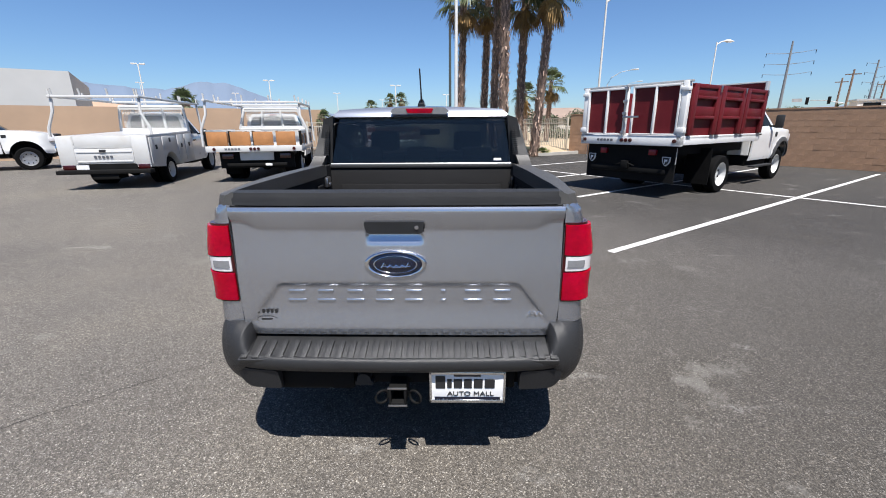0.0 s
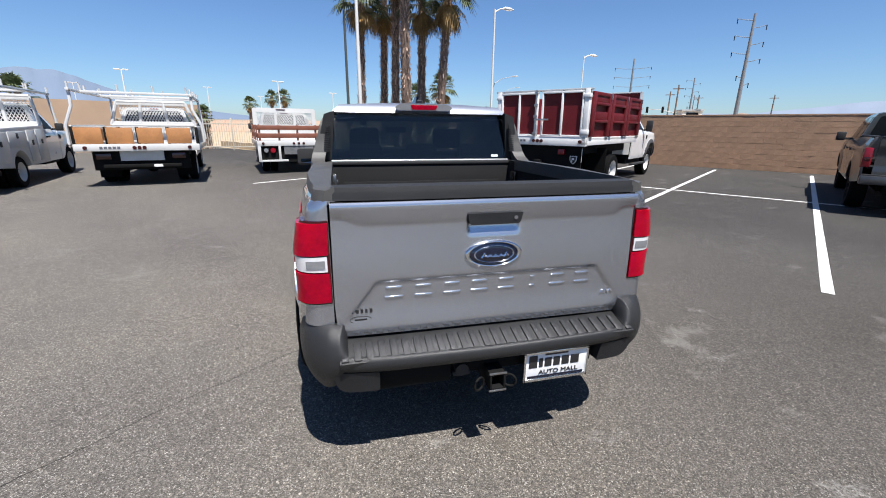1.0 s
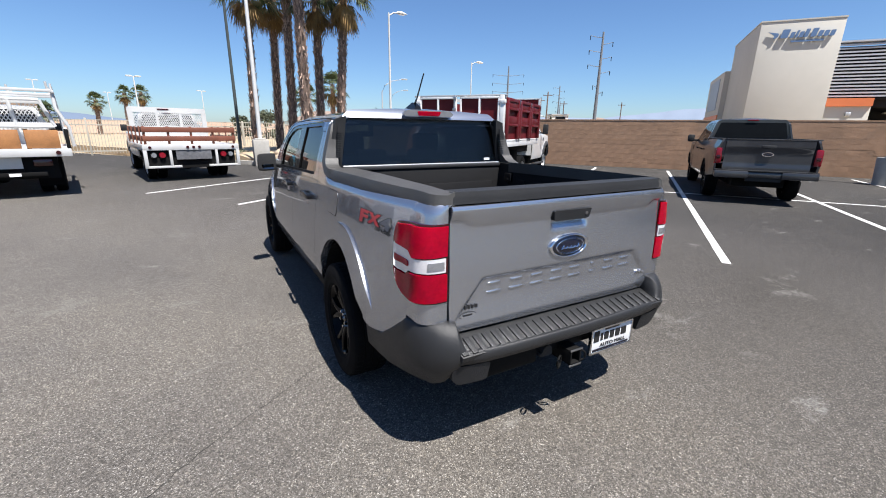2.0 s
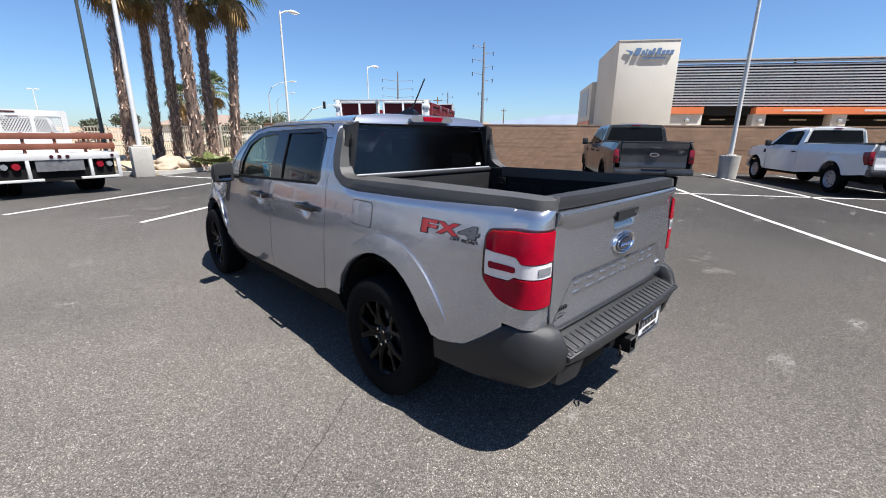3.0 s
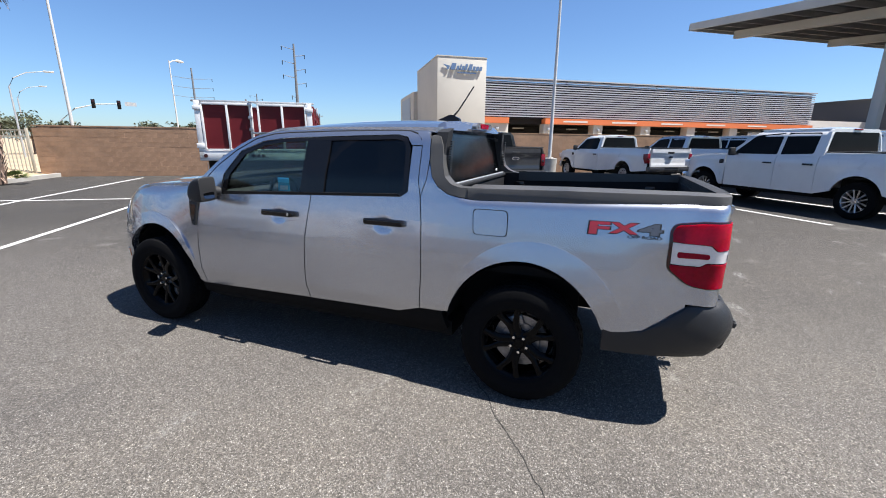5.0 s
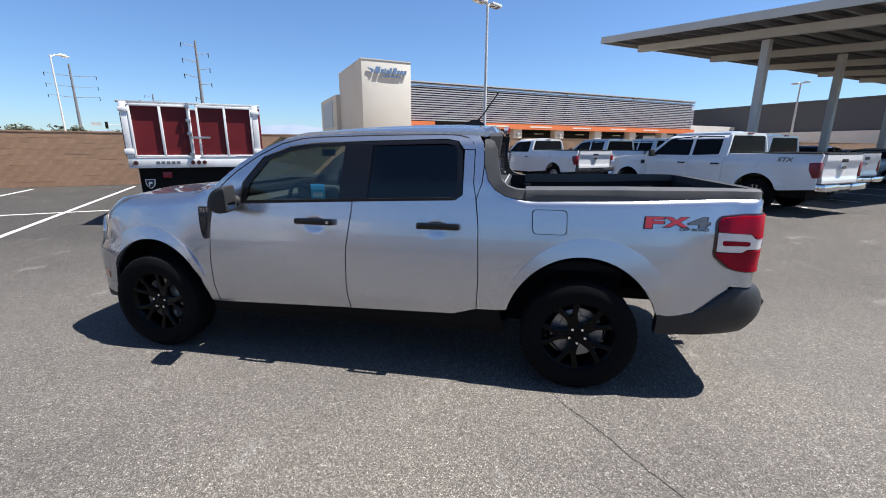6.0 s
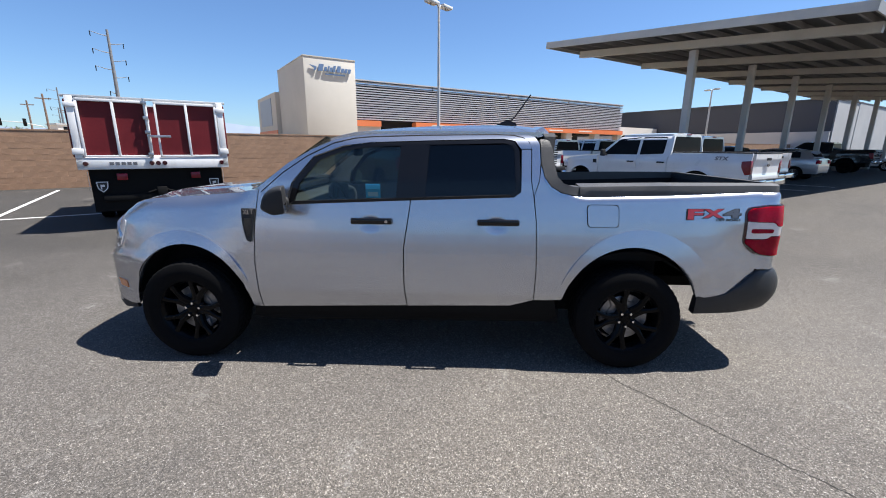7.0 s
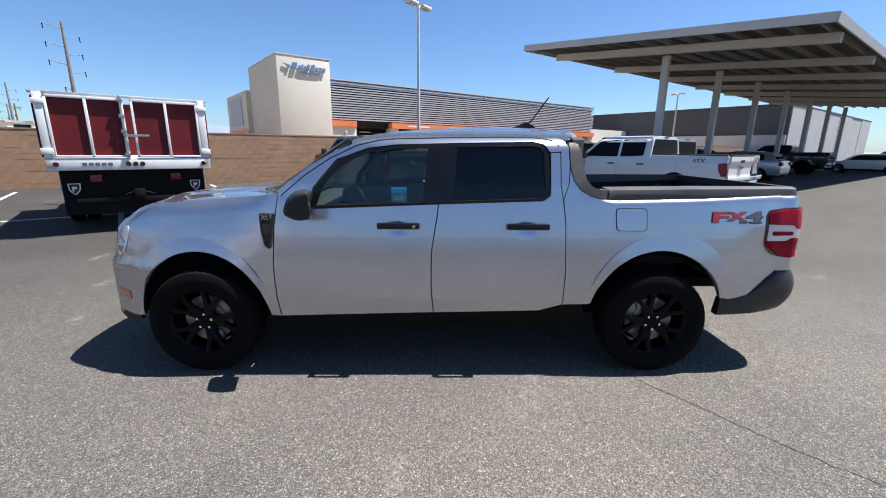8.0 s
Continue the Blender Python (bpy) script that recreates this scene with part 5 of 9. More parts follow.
def tail_light(s):
    """Red lens with a clear band, wrapped round the rear corner."""
    def wrap(q, z, off):
        return corner(s, q, z, off)
    def pan(o, off, depth, proud=0.0, step=(0.02, 0.03)):
        return panel(o, lambda q, z: wrap(q, z, off + proud * bumpf(q, 0.052, 0.13, 0.24, 0.36)), lambda q, z: wrap(q, z, off - depth), step)
    body = rounded([(0.050, 1.110, 0.02), (0.075, 1.140, 0.03), (0.20, 1.156), (0.416, 1.162, 0.008), (0.416, 0.818, 0.008), (0.24, 0.816), (0.160, 0.824, 0.04), (0.052, 0.905, 0.03)])
    lamp = part("tail_light", pan(body, 0.004, 0.03, 0.016), RED_DARK, None, "red tail light with a clear band", 50)
    part("upper_lens", pan(rounded([(0.062, 1.104, 0.02), (0.084, 1.132, 0.025), (0.20, 1.147), (0.409, 1.153, 0.006), (0.409, 1.026, 0.006), (0.26, 1.020), (0.24, 1.045, 0.01), (0.066, 1.050, 0.008)]), 0.010, 0.02, 0.022), RED_LENS, lamp, "red lens", 50)
    part("lower_lens", pan(rounded([(0.066, 0.930, 0.008), (0.20, 0.930, 0.01), (0.225, 0.950, 0.01), (0.409, 0.948, 0.006), (0.409, 0.826, 0.006), (0.24, 0.824), (0.164, 0.832, 0.03), (0.068, 0.904, 0.02)]), 0.010, 0.02, 0.022), RED_LENS, lamp, "red lens", 50)
    part("clear_band", pan(rounded([(0.066, 1.046, 0.004), (0.235, 1.042, 0.01), (0.258, 1.015, 0.01), (0.40, 1.018, 0.004), (0.40, 0.956, 0.004), (0.228, 0.956, 0.01), (0.20, 0.934, 0.01), (0.068, 0.935, 0.004)]), 0.009, 0.02, 0.018), CLEAR_LENS, lamp, "clear reversing lens", 50)
    part("red_bar", pan(rounded([(0.092, 1.002, 0.012), (0.235, 1.000, 0.012), (0.235, 0.974, 0.012), (0.092, 0.972, 0.012)]), 0.013, 0.02, 0.018), RED_LENS, lamp, "", 50)
    part("clear_window", pan(rounded([(0.315, 1.002, 0.004), (0.388, 1.003, 0.004), (0.388, 0.970, 0.004), (0.315, 0.970, 0.004)]), 0.012, 0.02, 0.018), LENS_GREY, lamp, "smoky grey window", 50)
    return lamp


def make_tailgate(t):
    g = new("tailgate")
    g.parent = t
    g.location = (0.0, 0.009, 0.0)
    g["label"] = "closed silver tailgate with an oval badge"

    def yf(x, z):
        y = -1.003
        # the upper band leans out, its foot kicks up at both ends; the skin below falls back slightly
        foot = 1.135 + 0.032 * smooth01((abs(x) - 0.555) / 0.08)
        y -= 0.021 * min(1.0, max(0.0, (z - foot) / (1.205 - foot))) ** 0.7
        y += 0.006 * smooth01((z - 1.214) / 0.018)
        y -= 0.010 * (1 - smooth01((z - 0.90) / 0.24))
        # sunken field with slanted ends round the embossed marks
        edge = 0.50 + 0.085 * (0.90 - z) / 0.11
        inside = (1 - smooth01((abs(x) - edge + 0.010) / 0.030)) * bumpf(z, 0.66, 0.810, 0.884, 0.912)
        y += 0.014 * inside
        y += 0.012 * smooth01((0.70 - z) / 0.05)
        y += 0.006 * (abs(x) / 0.68) ** 4
        # pocket behind the handle
        y += 0.014 * bumpf(x, -0.128, -0.112, 0.100, 0.114) * bumpf(z, 1.062, 1.115, 1.155, 1.168)
        return y

    o = rounded([(-0.674, 1.229), (-0.678, 0.80), (-0.670, 0.662, 0.02), (0.670, 0.656, 0.02), (0.680, 0.80), (0.676, 1.229)])
    part("outer_panel", panel(o, lambda x, z: (x, yf(x, z), z), lambda x, z: (x, -0.955, z), (0.010, 0.0065)), SILVER, g, "silver outer skin", 40)
    cap = panel(rounded([(-0.672, 1.231), (0.674, 1.231), (0.672, 1.282, 0.012), (-0.670, 1.282, 0.012)]), lambda x, z: (x, -1.012 + 0.2 * max(0, z - 1.262) + 0.02 * (abs(x) / 0.68) ** 4, z + 0.004), lambda x, z: (x, -0.93, z + 0.006), (0.05, 0.012))
    part("top_cap", cap, BLACK_PLASTIC, g, "matt dark top cap")
    inner = boxes((-0.66, 0.66, -0.955, -0.925, 0.74, 1.24, 0.006))
    part("inner_panel", inner, BEDLINER, g)
    # handle
    h = panel(rounded([(-0.128, 1.170, 0.01), (0.117, 1.170, 0.01), (0.108, 1.120, 0.015), (-0.117, 1.120, 0.015)]), lambda x, z: (x, -1.020 - 0.12 * (z - 1.145), z), lambda x, z: (x, -0.990, z), (0.05, 0.02))
    hd = part("handle", h, BLACK_PLASTIC, g, "black pull handle")
    lk = bmesh.new()
    rod(lk, (0.085, -1.015, 1.147), (0.085, -1.0235, 1.147), 0.008, n=14)
    part("lock", lk, ALLOY, hd)
    # oval badge in plain shapes
    by = yf(0, 0.991) - 0.004
    ov = lathe(bmesh.new(), [(0.118 + 0.011 * math.cos(a), 0.010 * math.sin(a)) for a in [2 * math.pi * k / 12 for k in range(13)]], 72)
    ov.transform(Matrix.Translation((-0.006, by, 0.991)) @ Matrix.Rotation(math.pi / 2, 4, "Z") @ Matrix.Diagonal((1, 1, 0.455, 1)))
    badge = part("badge", ov, CHROME, g, "chrome oval badge with a blue field", 60)
    ib = lathe(bmesh.new(), [(0.0, -0.010), (0.06, -0.009), (0.10, -0.005), (0.118, 0.004)], 60)
    ib.transform(Matrix.Translation((-0.006, by, 0.991)) @ Matrix.Rotation(math.pi / 2, 4, "Z") @ Matrix.Diagonal((1, 1, 0.455, 1)))
    part("badge_field", ib, BADGE_BLUE, badge, "dark blue field", 60)
    thin = lathe(bmesh.new(), [(0.088 + 0.003 * math.cos(a), -0.008 + 0.003 * math.sin(a)) for a in [2 * math.pi * k / 8 for k in range(9)]], 60)
    thin.transform(Matrix.Translation((-0.006, by, 0.991)) @ Matrix.Rotation(math.pi / 2, 4, "Z") @ Matrix.Diagonal((1, 1, 0.42, 1)))
    part("badge_rim", thin, CHROME, badge, "", 60)
    sw = bmesh.new()
    for i in range(5):
        x = -0.056 + i * 0.025
        tube(sw, [(x - 0.008, by - 0.012, 0.978), (x + 0.004, by - 0.012, 0.990 + 0.008 * (i in (0, 4))), (x + 0.012, by - 0.012, 0.982)], 0.0032, 6)
    tube(sw, [(-0.065, by - 0.012, 0.985), (0.0, by - 0.012, 0.980), (0.055, by - 0.012, 0.984)], 0.0018, 6)
    part("badge_mark", sw, CHROME, badge)
    # row of embossed marks, as plain raised bars in pairs
    for i in range(8):
        x = -0.437 + i * 0.1255
        h = 0.034 if i != 5 else 0.010
        for z0, z1, k in ((0.860, 0.872, 0.86), (0.818, 0.830, 1.0)):
            em = bmesh.new()
            box(em, x - h * 1.15 * k, x + h * 1.15 * k, yf(x, 0.845) - 0.006, yf(x, 0.845) + 0.008, z0, z1, bevel=0.004, segs=2)
            part("embossed_bar", em, SILVER, g, "", 30)
    letters("small_letters", "AWD", 0.034, CHROME, Matrix.Translation((0.602, yf(0.602, 0.757) - 0.003, 0.757)) @ Euler((radians(90), 0, 0)).to_matrix().to_4x4(), g, 0.003, "chrome letters", 0.0, 0.105)
    # dealer sticker in plain bars
    st = bmesh.new()
    for i in range(6):
        box(st, -0.632 + i * 0.0185, -0.632 + i * 0.0185 + (0.011, 0.006, 0.010, 0.010, 0.009, 0.011)[i], yf(-0.60, 0.775) - 0.0035, yf(-0.58, 0.77) + 0.01, 0.765, 0.783 + (0.005 if i == 0 else 0))
    part("sticker_bar", st, INK, g)
    ring = bmesh.new()
    tube(ring, [(-0.578 + 0.044 * math.cos(k * math.pi / 12), yf(-0.578, 0.735), 0.735 + 0.0155 * math.sin(k * math.pi / 12)) for k in range(24)] + [(-0.534, yf(-0.578, 0.735), 0.735)], 0.0014, 5)
    box(ring, -0.603, -0.553, yf(-0.578, 0.735) - 0.0008, yf(-0.578, 0.735) + 0.01, 0.731, 0.739)
    part("sticker_oval", ring, INK, g)


def make_bumper(t):
    b = new("rear_bumper")
    b.parent = t
    b["label"] = "grey-black plastic rear step bumper"
    plan = [(0.868, -0.452), (0.862, -0.60), (0.847, -0.78), (0.830, -0.90), (0.805, -0.982), (0.758, -1.047), (0.68, -1.092), (0.52, -1.120), (0.25, -1.132), (0.0, -1.136)]
    plan = [(-x, y) for x, y in plan] + [(x, y) for x, y in plan[::-1][1:]]
    pts = [Vector(p) for p in plan]
    acc = [0.0]
    for p, q in zip(pts, pts[1:]):
        acc.append(acc[-1] + (q - p).length)
    total = acc[-1]

    def at(q):
        q = min(max(q, 0.0), total)
        for i in range(len(pts) - 1):
            if q <= acc[i + 1] + 1e-9:
                k = (q - acc[i]) / (acc[i + 1] - acc[i])
                p0, p1, p2, p3 = pts[max(i - 1, 0)], pts[i], pts[i + 1], pts[min(i + 2, len(pts) - 1)]
                p = 0.5 * ((2 * p1) + (p2 - p0) * k + (2 * p0 - 5 * p1 + 4 * p2 - p3) * k * k + (3 * p1 - p0 - 3 * p2 + p3) * k ** 3)
                d = (p2 - p0).lerp(p3 - p1, k).normalized()
                return p, Vector((d.y, -d.x))
        return pts[-1], Vector((1, 0))

    # cross-sections swept along the plan: a rolled shoulder up to the body, a widest line, and a tucked foot
    shoulder = [(0.0, 0.556), (0.06, 0.545), (0.195, 0.560), (0.31, 0.640), (0.395, 0.714), (0.50, 0.727), (0.66, 0.729), (0.712, 0.722), (0.727, 0.690), (0.742, 0.645), (0.757, 0.616), (2.0, 0.612)]
    inset = [(0.0, 0.010), (0.30, 0.012), (0.415, 0.030), (0.537, 0.055), (0.62, 0.078), (0.712, 0.094), (0.727, 0.075), (0.742, 0.040), (0.757, 0.016), (2.0, 0.012)]
    foot = [(0.0, 0.412), (0.25, 0.418), (0.56, 0.424), (0.66, 0.450), (0.735, 0.545), (2.0, 0.550)]
    tuck = [(0.0, 0.008), (0.25, 0.014), (0.50, 0.060), (0.66, 0.060), (0.74, 0.022), (2.0, 0.020)]
    stops = sorted({round(k * 0.014, 4) for k in range(int(total / 2 / 0.014) + 1)} | {round(0.700 + 0.004 * k, 4) for k in range(18)} | {total / 2})
    stops = stops + [total - q for q in stops[::-1][1:]]
    sb = bmesh.new()
    rings = []
    for q in stops:
        e = min(q, total - q)
        p, n = at(q)
        zt, o, zb, tk = (curve_at(rows, e) for rows in (shoulder, inset, foot, tuck))
        zw = min(0.585, zt - 0.012)
        prof = [(-o - 0.035, zt - 0.02), (-o - 0.012, zt - 0.001)]
        prof += [(-o * (1 - math.sin(a)), zw + (zt - zw) * math.cos(a)) for a in [math.pi / 2 * k / 8 for k in range(9)]]
        prof += [(-tk * (k / 6) ** 2.2, zw + (zb - zw) * k / 6) for k in range(1, 7)]
        prof += [(-tk - 0.02, zb - 0.004), (-tk - 0.06, zb + 0.004)]
        rings.append([sb.verts.new((p.x + n.x * off, p.y + n.y * off, z)) for off, z in prof])
    for a, b2 in zip(rings, rings[1:]):
        for k in range(len(a)):
            sb.faces.new((a[k], a[(k + 1) % len(a)], b2[(k + 1) % len(a)], b2[k]))
    sb.faces.new(rings[0]), sb.faces.new(rings[-1][::-1])
    part("bumper_shell", sb, BUMPER_PLASTIC, b, "", 60)
    # step pad with ribs, falling slightly to the back edge
    slope = pose(0, -1.0, 0.640, 17, 0, 0)
    part("step", boxes((-0.672, 0.672, -0.120, 0.05, -0.03, 0.0, 0.004)), STEP_PLASTIC, b, m=slope)
    rb = bmesh.new()
    box(rb, -0.015, 0.015, -0.112, -0.012, -0.004, 0.0075, bevel=0.0035, segs=2)
    me = mesh_of(rb, STEP_PLASTIC, 30, "step_rib")
    for i in range(27):
        shared("step_rib", me, b, slope @ pose(-0.65 + i * 0.05, 0, 0.0))
    # lower valance, pads, recess
    part("valance", boxes((-0.53, -0.20, -1.055, -0.98, 0.425, 0.545, 0.012), (-0.20, 0.14, -1.03, -0.95, 0.44, 0.56, 0.01), (0.46, 0.50, -1.05, -0.98, 0.43, 0.55, 0.01), (-0.60, 0.60, -1.02, -0.90, 0.44, 0.60), (-0.76, 0.76, -0.965, -0.90, 0.46, 0.715)), CHASSIS, b)
    for s in (-1, 1):
        pad = panel(rounded([(s * 0.515, 0.545, 0.02), (s * 0.70, 0.548, 0.04), (s * 0.69, 0.47, 0.03), (s * 0.66, 0.440, 0.02), (s * 0.515, 0.440, 0.01)]), lambda x, z: (x, -1.100 + 0.45 * max(0, abs(x) - 0.52) ** 1.7 + 0.25 * (0.545 - z), z), lambda x, z: (x, -0.98, z), (0.04, 0.03))
        part("bumper_pad", pad, BLACK_PLASTIC, b, "dark moulded pad")
    # number plate holder with the dealer's plate
    pl = part("dealer_plate", boxes((0.137, 0.449, -1.090, -1.080, 0.394, 0.532, 0.003)), WHITE_PLATE, b, "white dealer plate in a chrome frame")
    fr = bmesh.new()
    for x0, x1, z0, z1 in ((0.130, 0.456, 0.526, 0.538), (0.130, 0.456, 0.387, 0.402), (0.130, 0.141, 0.387, 0.538), (0.445, 0.456, 0.387, 0.538)):
        box(fr, x0, x1, -1.097, -1.078, z0, z1, bevel=0.003)
    part("plate_frame", fr, CHROME, pl, "chrome plate frame")
    big = bmesh.new()
    for i, (x, w, h) in enumerate(((0.156, 0.042, 0.062), (0.206, 0.020, 0.046), (0.234, 0.036, 0.046), (0.278, 0.034, 0.046), (0.320, 0.038, 0.046), (0.366, 0.044, 0.046))):
        box(big, x, x + w, -1.0925, -1.085, 0.456 - 0.002 * (i == 0), 0.456 + h, bevel=0.002, segs=1)
    part("plate_mark", big, INK, pl)["kind"] = "stuff"
    letters("plate_letters", "AUTO MALL", 0.030, INK, Matrix.Translation((0.306, -1.0925, 0.430)) @ Euler((radians(90), 0, 0)).to_matrix().to_4x4(), pl, 0.0015, "", 0.0, 0.20)
    part("plate_bar", boxes((0.152, 0.434, -1.093, -1.085, 0.404, 0.414), (0.235, 0.35, -1.093, -1.085, 0.515, 0.525)), BADGE_BLUE, pl)
    # hitch receiver, chains loops, connector
    h = bmesh.new()
    for x0, x1, z0, z1 in ((-0.042, -0.032, 0.395, 0.475), (0.022, 0.032, 0.395, 0.475), (-0.042, 0.032, 0.466, 0.476), (-0.042, 0.032, 0.395, 0.405)):
        box(h, x0, x1, -1.125, -0.93, z0, z1, bevel=0.003)
    hitch = part("hitch_receiver", h, CHASSIS, b, "black square tow hitch receiver")
    part("hitch_rim", boxes((-0.046, 0.036, -1.128, -1.120, 0.472, 0.482, 0.002)), STEEL, hitch)
    part("hitch_rim", boxes((-0.046, 0.036, -1.128, -1.120, 0.388, 0.397, 0.002)), STEEL, hitch)
    for s in (-1, 1):
        lp = bmesh.new()
        tube(lp, [(-0.005 + s * 0.072 + 0.026 * math.cos(a), -1.085 - 0.015 * math.cos(a) * s, 0.408 + 0.030 * math.sin(a)) for a in [2 * math.pi * k / 16 for k in range(17)]], 0.0055, 8)
        part("chain_loop", lp, CHASSIS, hitch)
    cn = bmesh.new()
    rod(cn, (-0.155, -1.0, 0.49), (-0.155, -1.075, 0.485), 0.03, 0.03, 16)
    box(cn, -0.195, -0.115, -1.07, -1.03, 0.455, 0.475, bevel=0.004)
    part("trailer_socket", cn, BLACK_PLASTIC, b)


def make_cabin(t):
    for x, y in ((-0.38, 1.42), (0.38, 1.42)):
        s = bmesh.new()
        box(s, x - 0.25, x + 0.25, y, y + 0.52, 0.62, 0.80, bevel=0.05)
        seat = part("seat", s, SEAT, t, "dark grey cloth seat")
        k = bmesh.new()
        box(k, x - 0.24, x + 0.24, y - 0.14, y + 0.02, 0.72, 1.28, bevel=0.05)
        part("backrest", k, SEAT, seat)
        h = bmesh.new()
        box(h, x - 0.13, x + 0.13, y - 0.15, y - 0.04, 1.31, 1.49, bevel=0.04)
        part("headrest", h, SEAT, seat)
    rb = boxes((-0.62, 0.62, 0.62, 0.74, 0.70, 1.22, 0.04), (-0.62, 0.62, 0.70, 1.15, 0.60, 0.78, 0.04))
    bench = part("rear_bench", rb, SEAT, t, "dark grey rear bench")
    for x in (-0.42, 0.0, 0.42):
        h = bmesh.new()
        box(h, x - 0.12, x + 0.12, 0.60, 0.69, 1.23, 1.38, bevel=0.035)
        part("headrest", h, SEAT, bench)
    part("dashboard", boxes((-0.70, 0.70, 2.22, 2.60, 0.80, 1.13, 0.07), (-0.18, 0.18, 2.18, 2.26, 1.02, 1.20, 0.02)), SEAT_DARK, t)
    ring = bmesh.new()
    tube(ring, [(-0.38 + 0.185 * math.cos(k * math.pi / 14), 2.08 + 0.06 * math.sin(k * math.pi / 14), 1.06 + 0.175 * math.sin(k * math.pi / 14)) for k in range(29)], 0.016, 8)
    tube(ring, [(-0.56, 2.08, 1.06), (-0.38, 2.10, 1.05), (-0.20, 2.08, 1.06)], 0.018, 8)
    part("steering_wheel", ring, SEAT_DARK, t)
    rear_mirror = boxes((-0.11, 0.11, 2.02, 2.05, 1.44, 1.50, 0.01))
    part("inner_mirror", rear_mirror, SEAT_DARK, t)
    part("window_sticker", boxes((-0.7905, -0.789, 1.70, 1.80, 1.175, 1.27)), DECAL_BLUE, t, "pale blue window sticker")
    part("sticker_panel", boxes((-0.7925, -0.791, 1.715, 1.785, 1.185, 1.215)), WHITE_PLATE, t)


make_hero()

# ---------------------------------------------------------------- other vehicles (front axle at y = 0, nose towards +y)
FAR_GLASS = surface("far_window_glass", (0.012, 0.014, 0.016), 0.06, vary=0.1, bump=0.0, spec=0.02)
SILVER_CAR = flake_paint("silver_car_paint", (0.5, 0.51, 0.52))
FLARE = surface("grey_flare", (0.05, 0.05, 0.052), 0.6, vary=0.1, bump=0.05)
STEEL_WHITE = surface("white_steel_wheel", (0.48, 0.48, 0.47), 0.4, vary=0.06, bump=0.02)
SILVER_WHEEL = surface("grey_steel_wheel", (0.42, 0.42, 0.43), 0.35, 0.7, vary=0.08, bump=0.02)


def far_wheel(parent, x, y, r=0.40, w=0.28, style="alloy"):
    s = 1 if x > 0 else -1
    wh = new("wheel")
    wh.parent = parent
    wh.matrix_basis = Matrix.Translation((x, y, r)) @ Matrix.Rotation(0 if s > 0 else math.pi, 4, "Z")
    h = w / 2
    ri = r * 0.62
    prof = [(ri, -h * 0.9), (ri * 1.2, -h), (r * 0.93, -h * 0.95), (r, -h * 0.7), (r, h * 0.7), (r * 0.93, h * 0.95), (ri * 1.2, h), (ri, h * 0.9)]
    part("tyre", lathe(bmesh.new(), prof, 36), RUBBER, wh)
    mat = {"alloy": ALLOY, "steel": SILVER_WHEEL, "white": STEEL_WHITE, "black": WHEEL_BLACK}[style]
    if style in ("alloy", "black"):
        rim = lathe(bmesh.new(), [(ri, -h * 0.6), (ri * 0.9, -h * 0.5), (ri * 0.9, h * 0.6), (ri * 1.02, h * 0.92), (ri, h * 0.8)], 36)
        part("rim", rim, mat, wh)
        sp = bmesh.new()
        for k in range(6):
            for sd in (-1, 1):
                turn = Matrix.Rotation(2 * math.pi * k / 6, 4, "X")
                rod(sp, turn @ Vector((h * 0.62, sd * 0.022, 0.05)), turn @ Vector((h * 0.74, sd * 0.055, ri * 0.97)), 0.014, 0.020, 6)
        part("spokes", sp, mat, wh)
        part("hub", lathe(bmesh.new(), [(0, h * 0.82), (0.06, h * 0.8), (0.075, h * 0.6), (0.075, 0)], 20), mat, wh)
        part("back_plate", lathe(bmesh.new(), [(0.0, -h * 0.1), (ri, -h * 0.1)], 20), CHASSIS, wh)
    else:
        depth = -0.25 if style == "white" else 0.45
        prof = [(0.0, h * (0.5 if style != "white" else 0.15)), (0.07, h * (0.5 if style != "white" else 0.1)), (0.075, h * depth), (ri * 0.55, h * depth), (ri * 0.8, h * (depth + 0.12)), (ri * 0.9, h * 0.5), (ri * 1.0, h * 0.92), (ri * 1.03, h * 0.9), (ri * 0.97, h * 0.7)]
        part("rim", lathe(bmesh.new(), prof, 36), mat, wh)
        nb = bmesh.new()
        for k in range(8):
            a = 2 * math.pi * k / 8
            rod(nb, (h * depth, 0.11 * math.cos(a), 0.11 * math.sin(a)), (h * depth + 0.03, 0.11 * math.cos(a), 0.11 * math.sin(a)), 0.014, n=6)
        part("wheel_nuts", nb, STEEL, wh)
        hs = bmesh.new()
        for k in range(8):
            a = 2 * math.pi * (k + 0.5) / 8
            rod(hs, (h * (depth + 0.03), ri * 0.68 * math.cos(a), ri * 0.68 * math.sin(a)), (h * (depth + 0.1), ri * 0.68 * math.cos(a), ri * 0.68 * math.sin(a)), 0.025, n=8)
        part("hand_holes", hs, LINER, wh)
    return wh


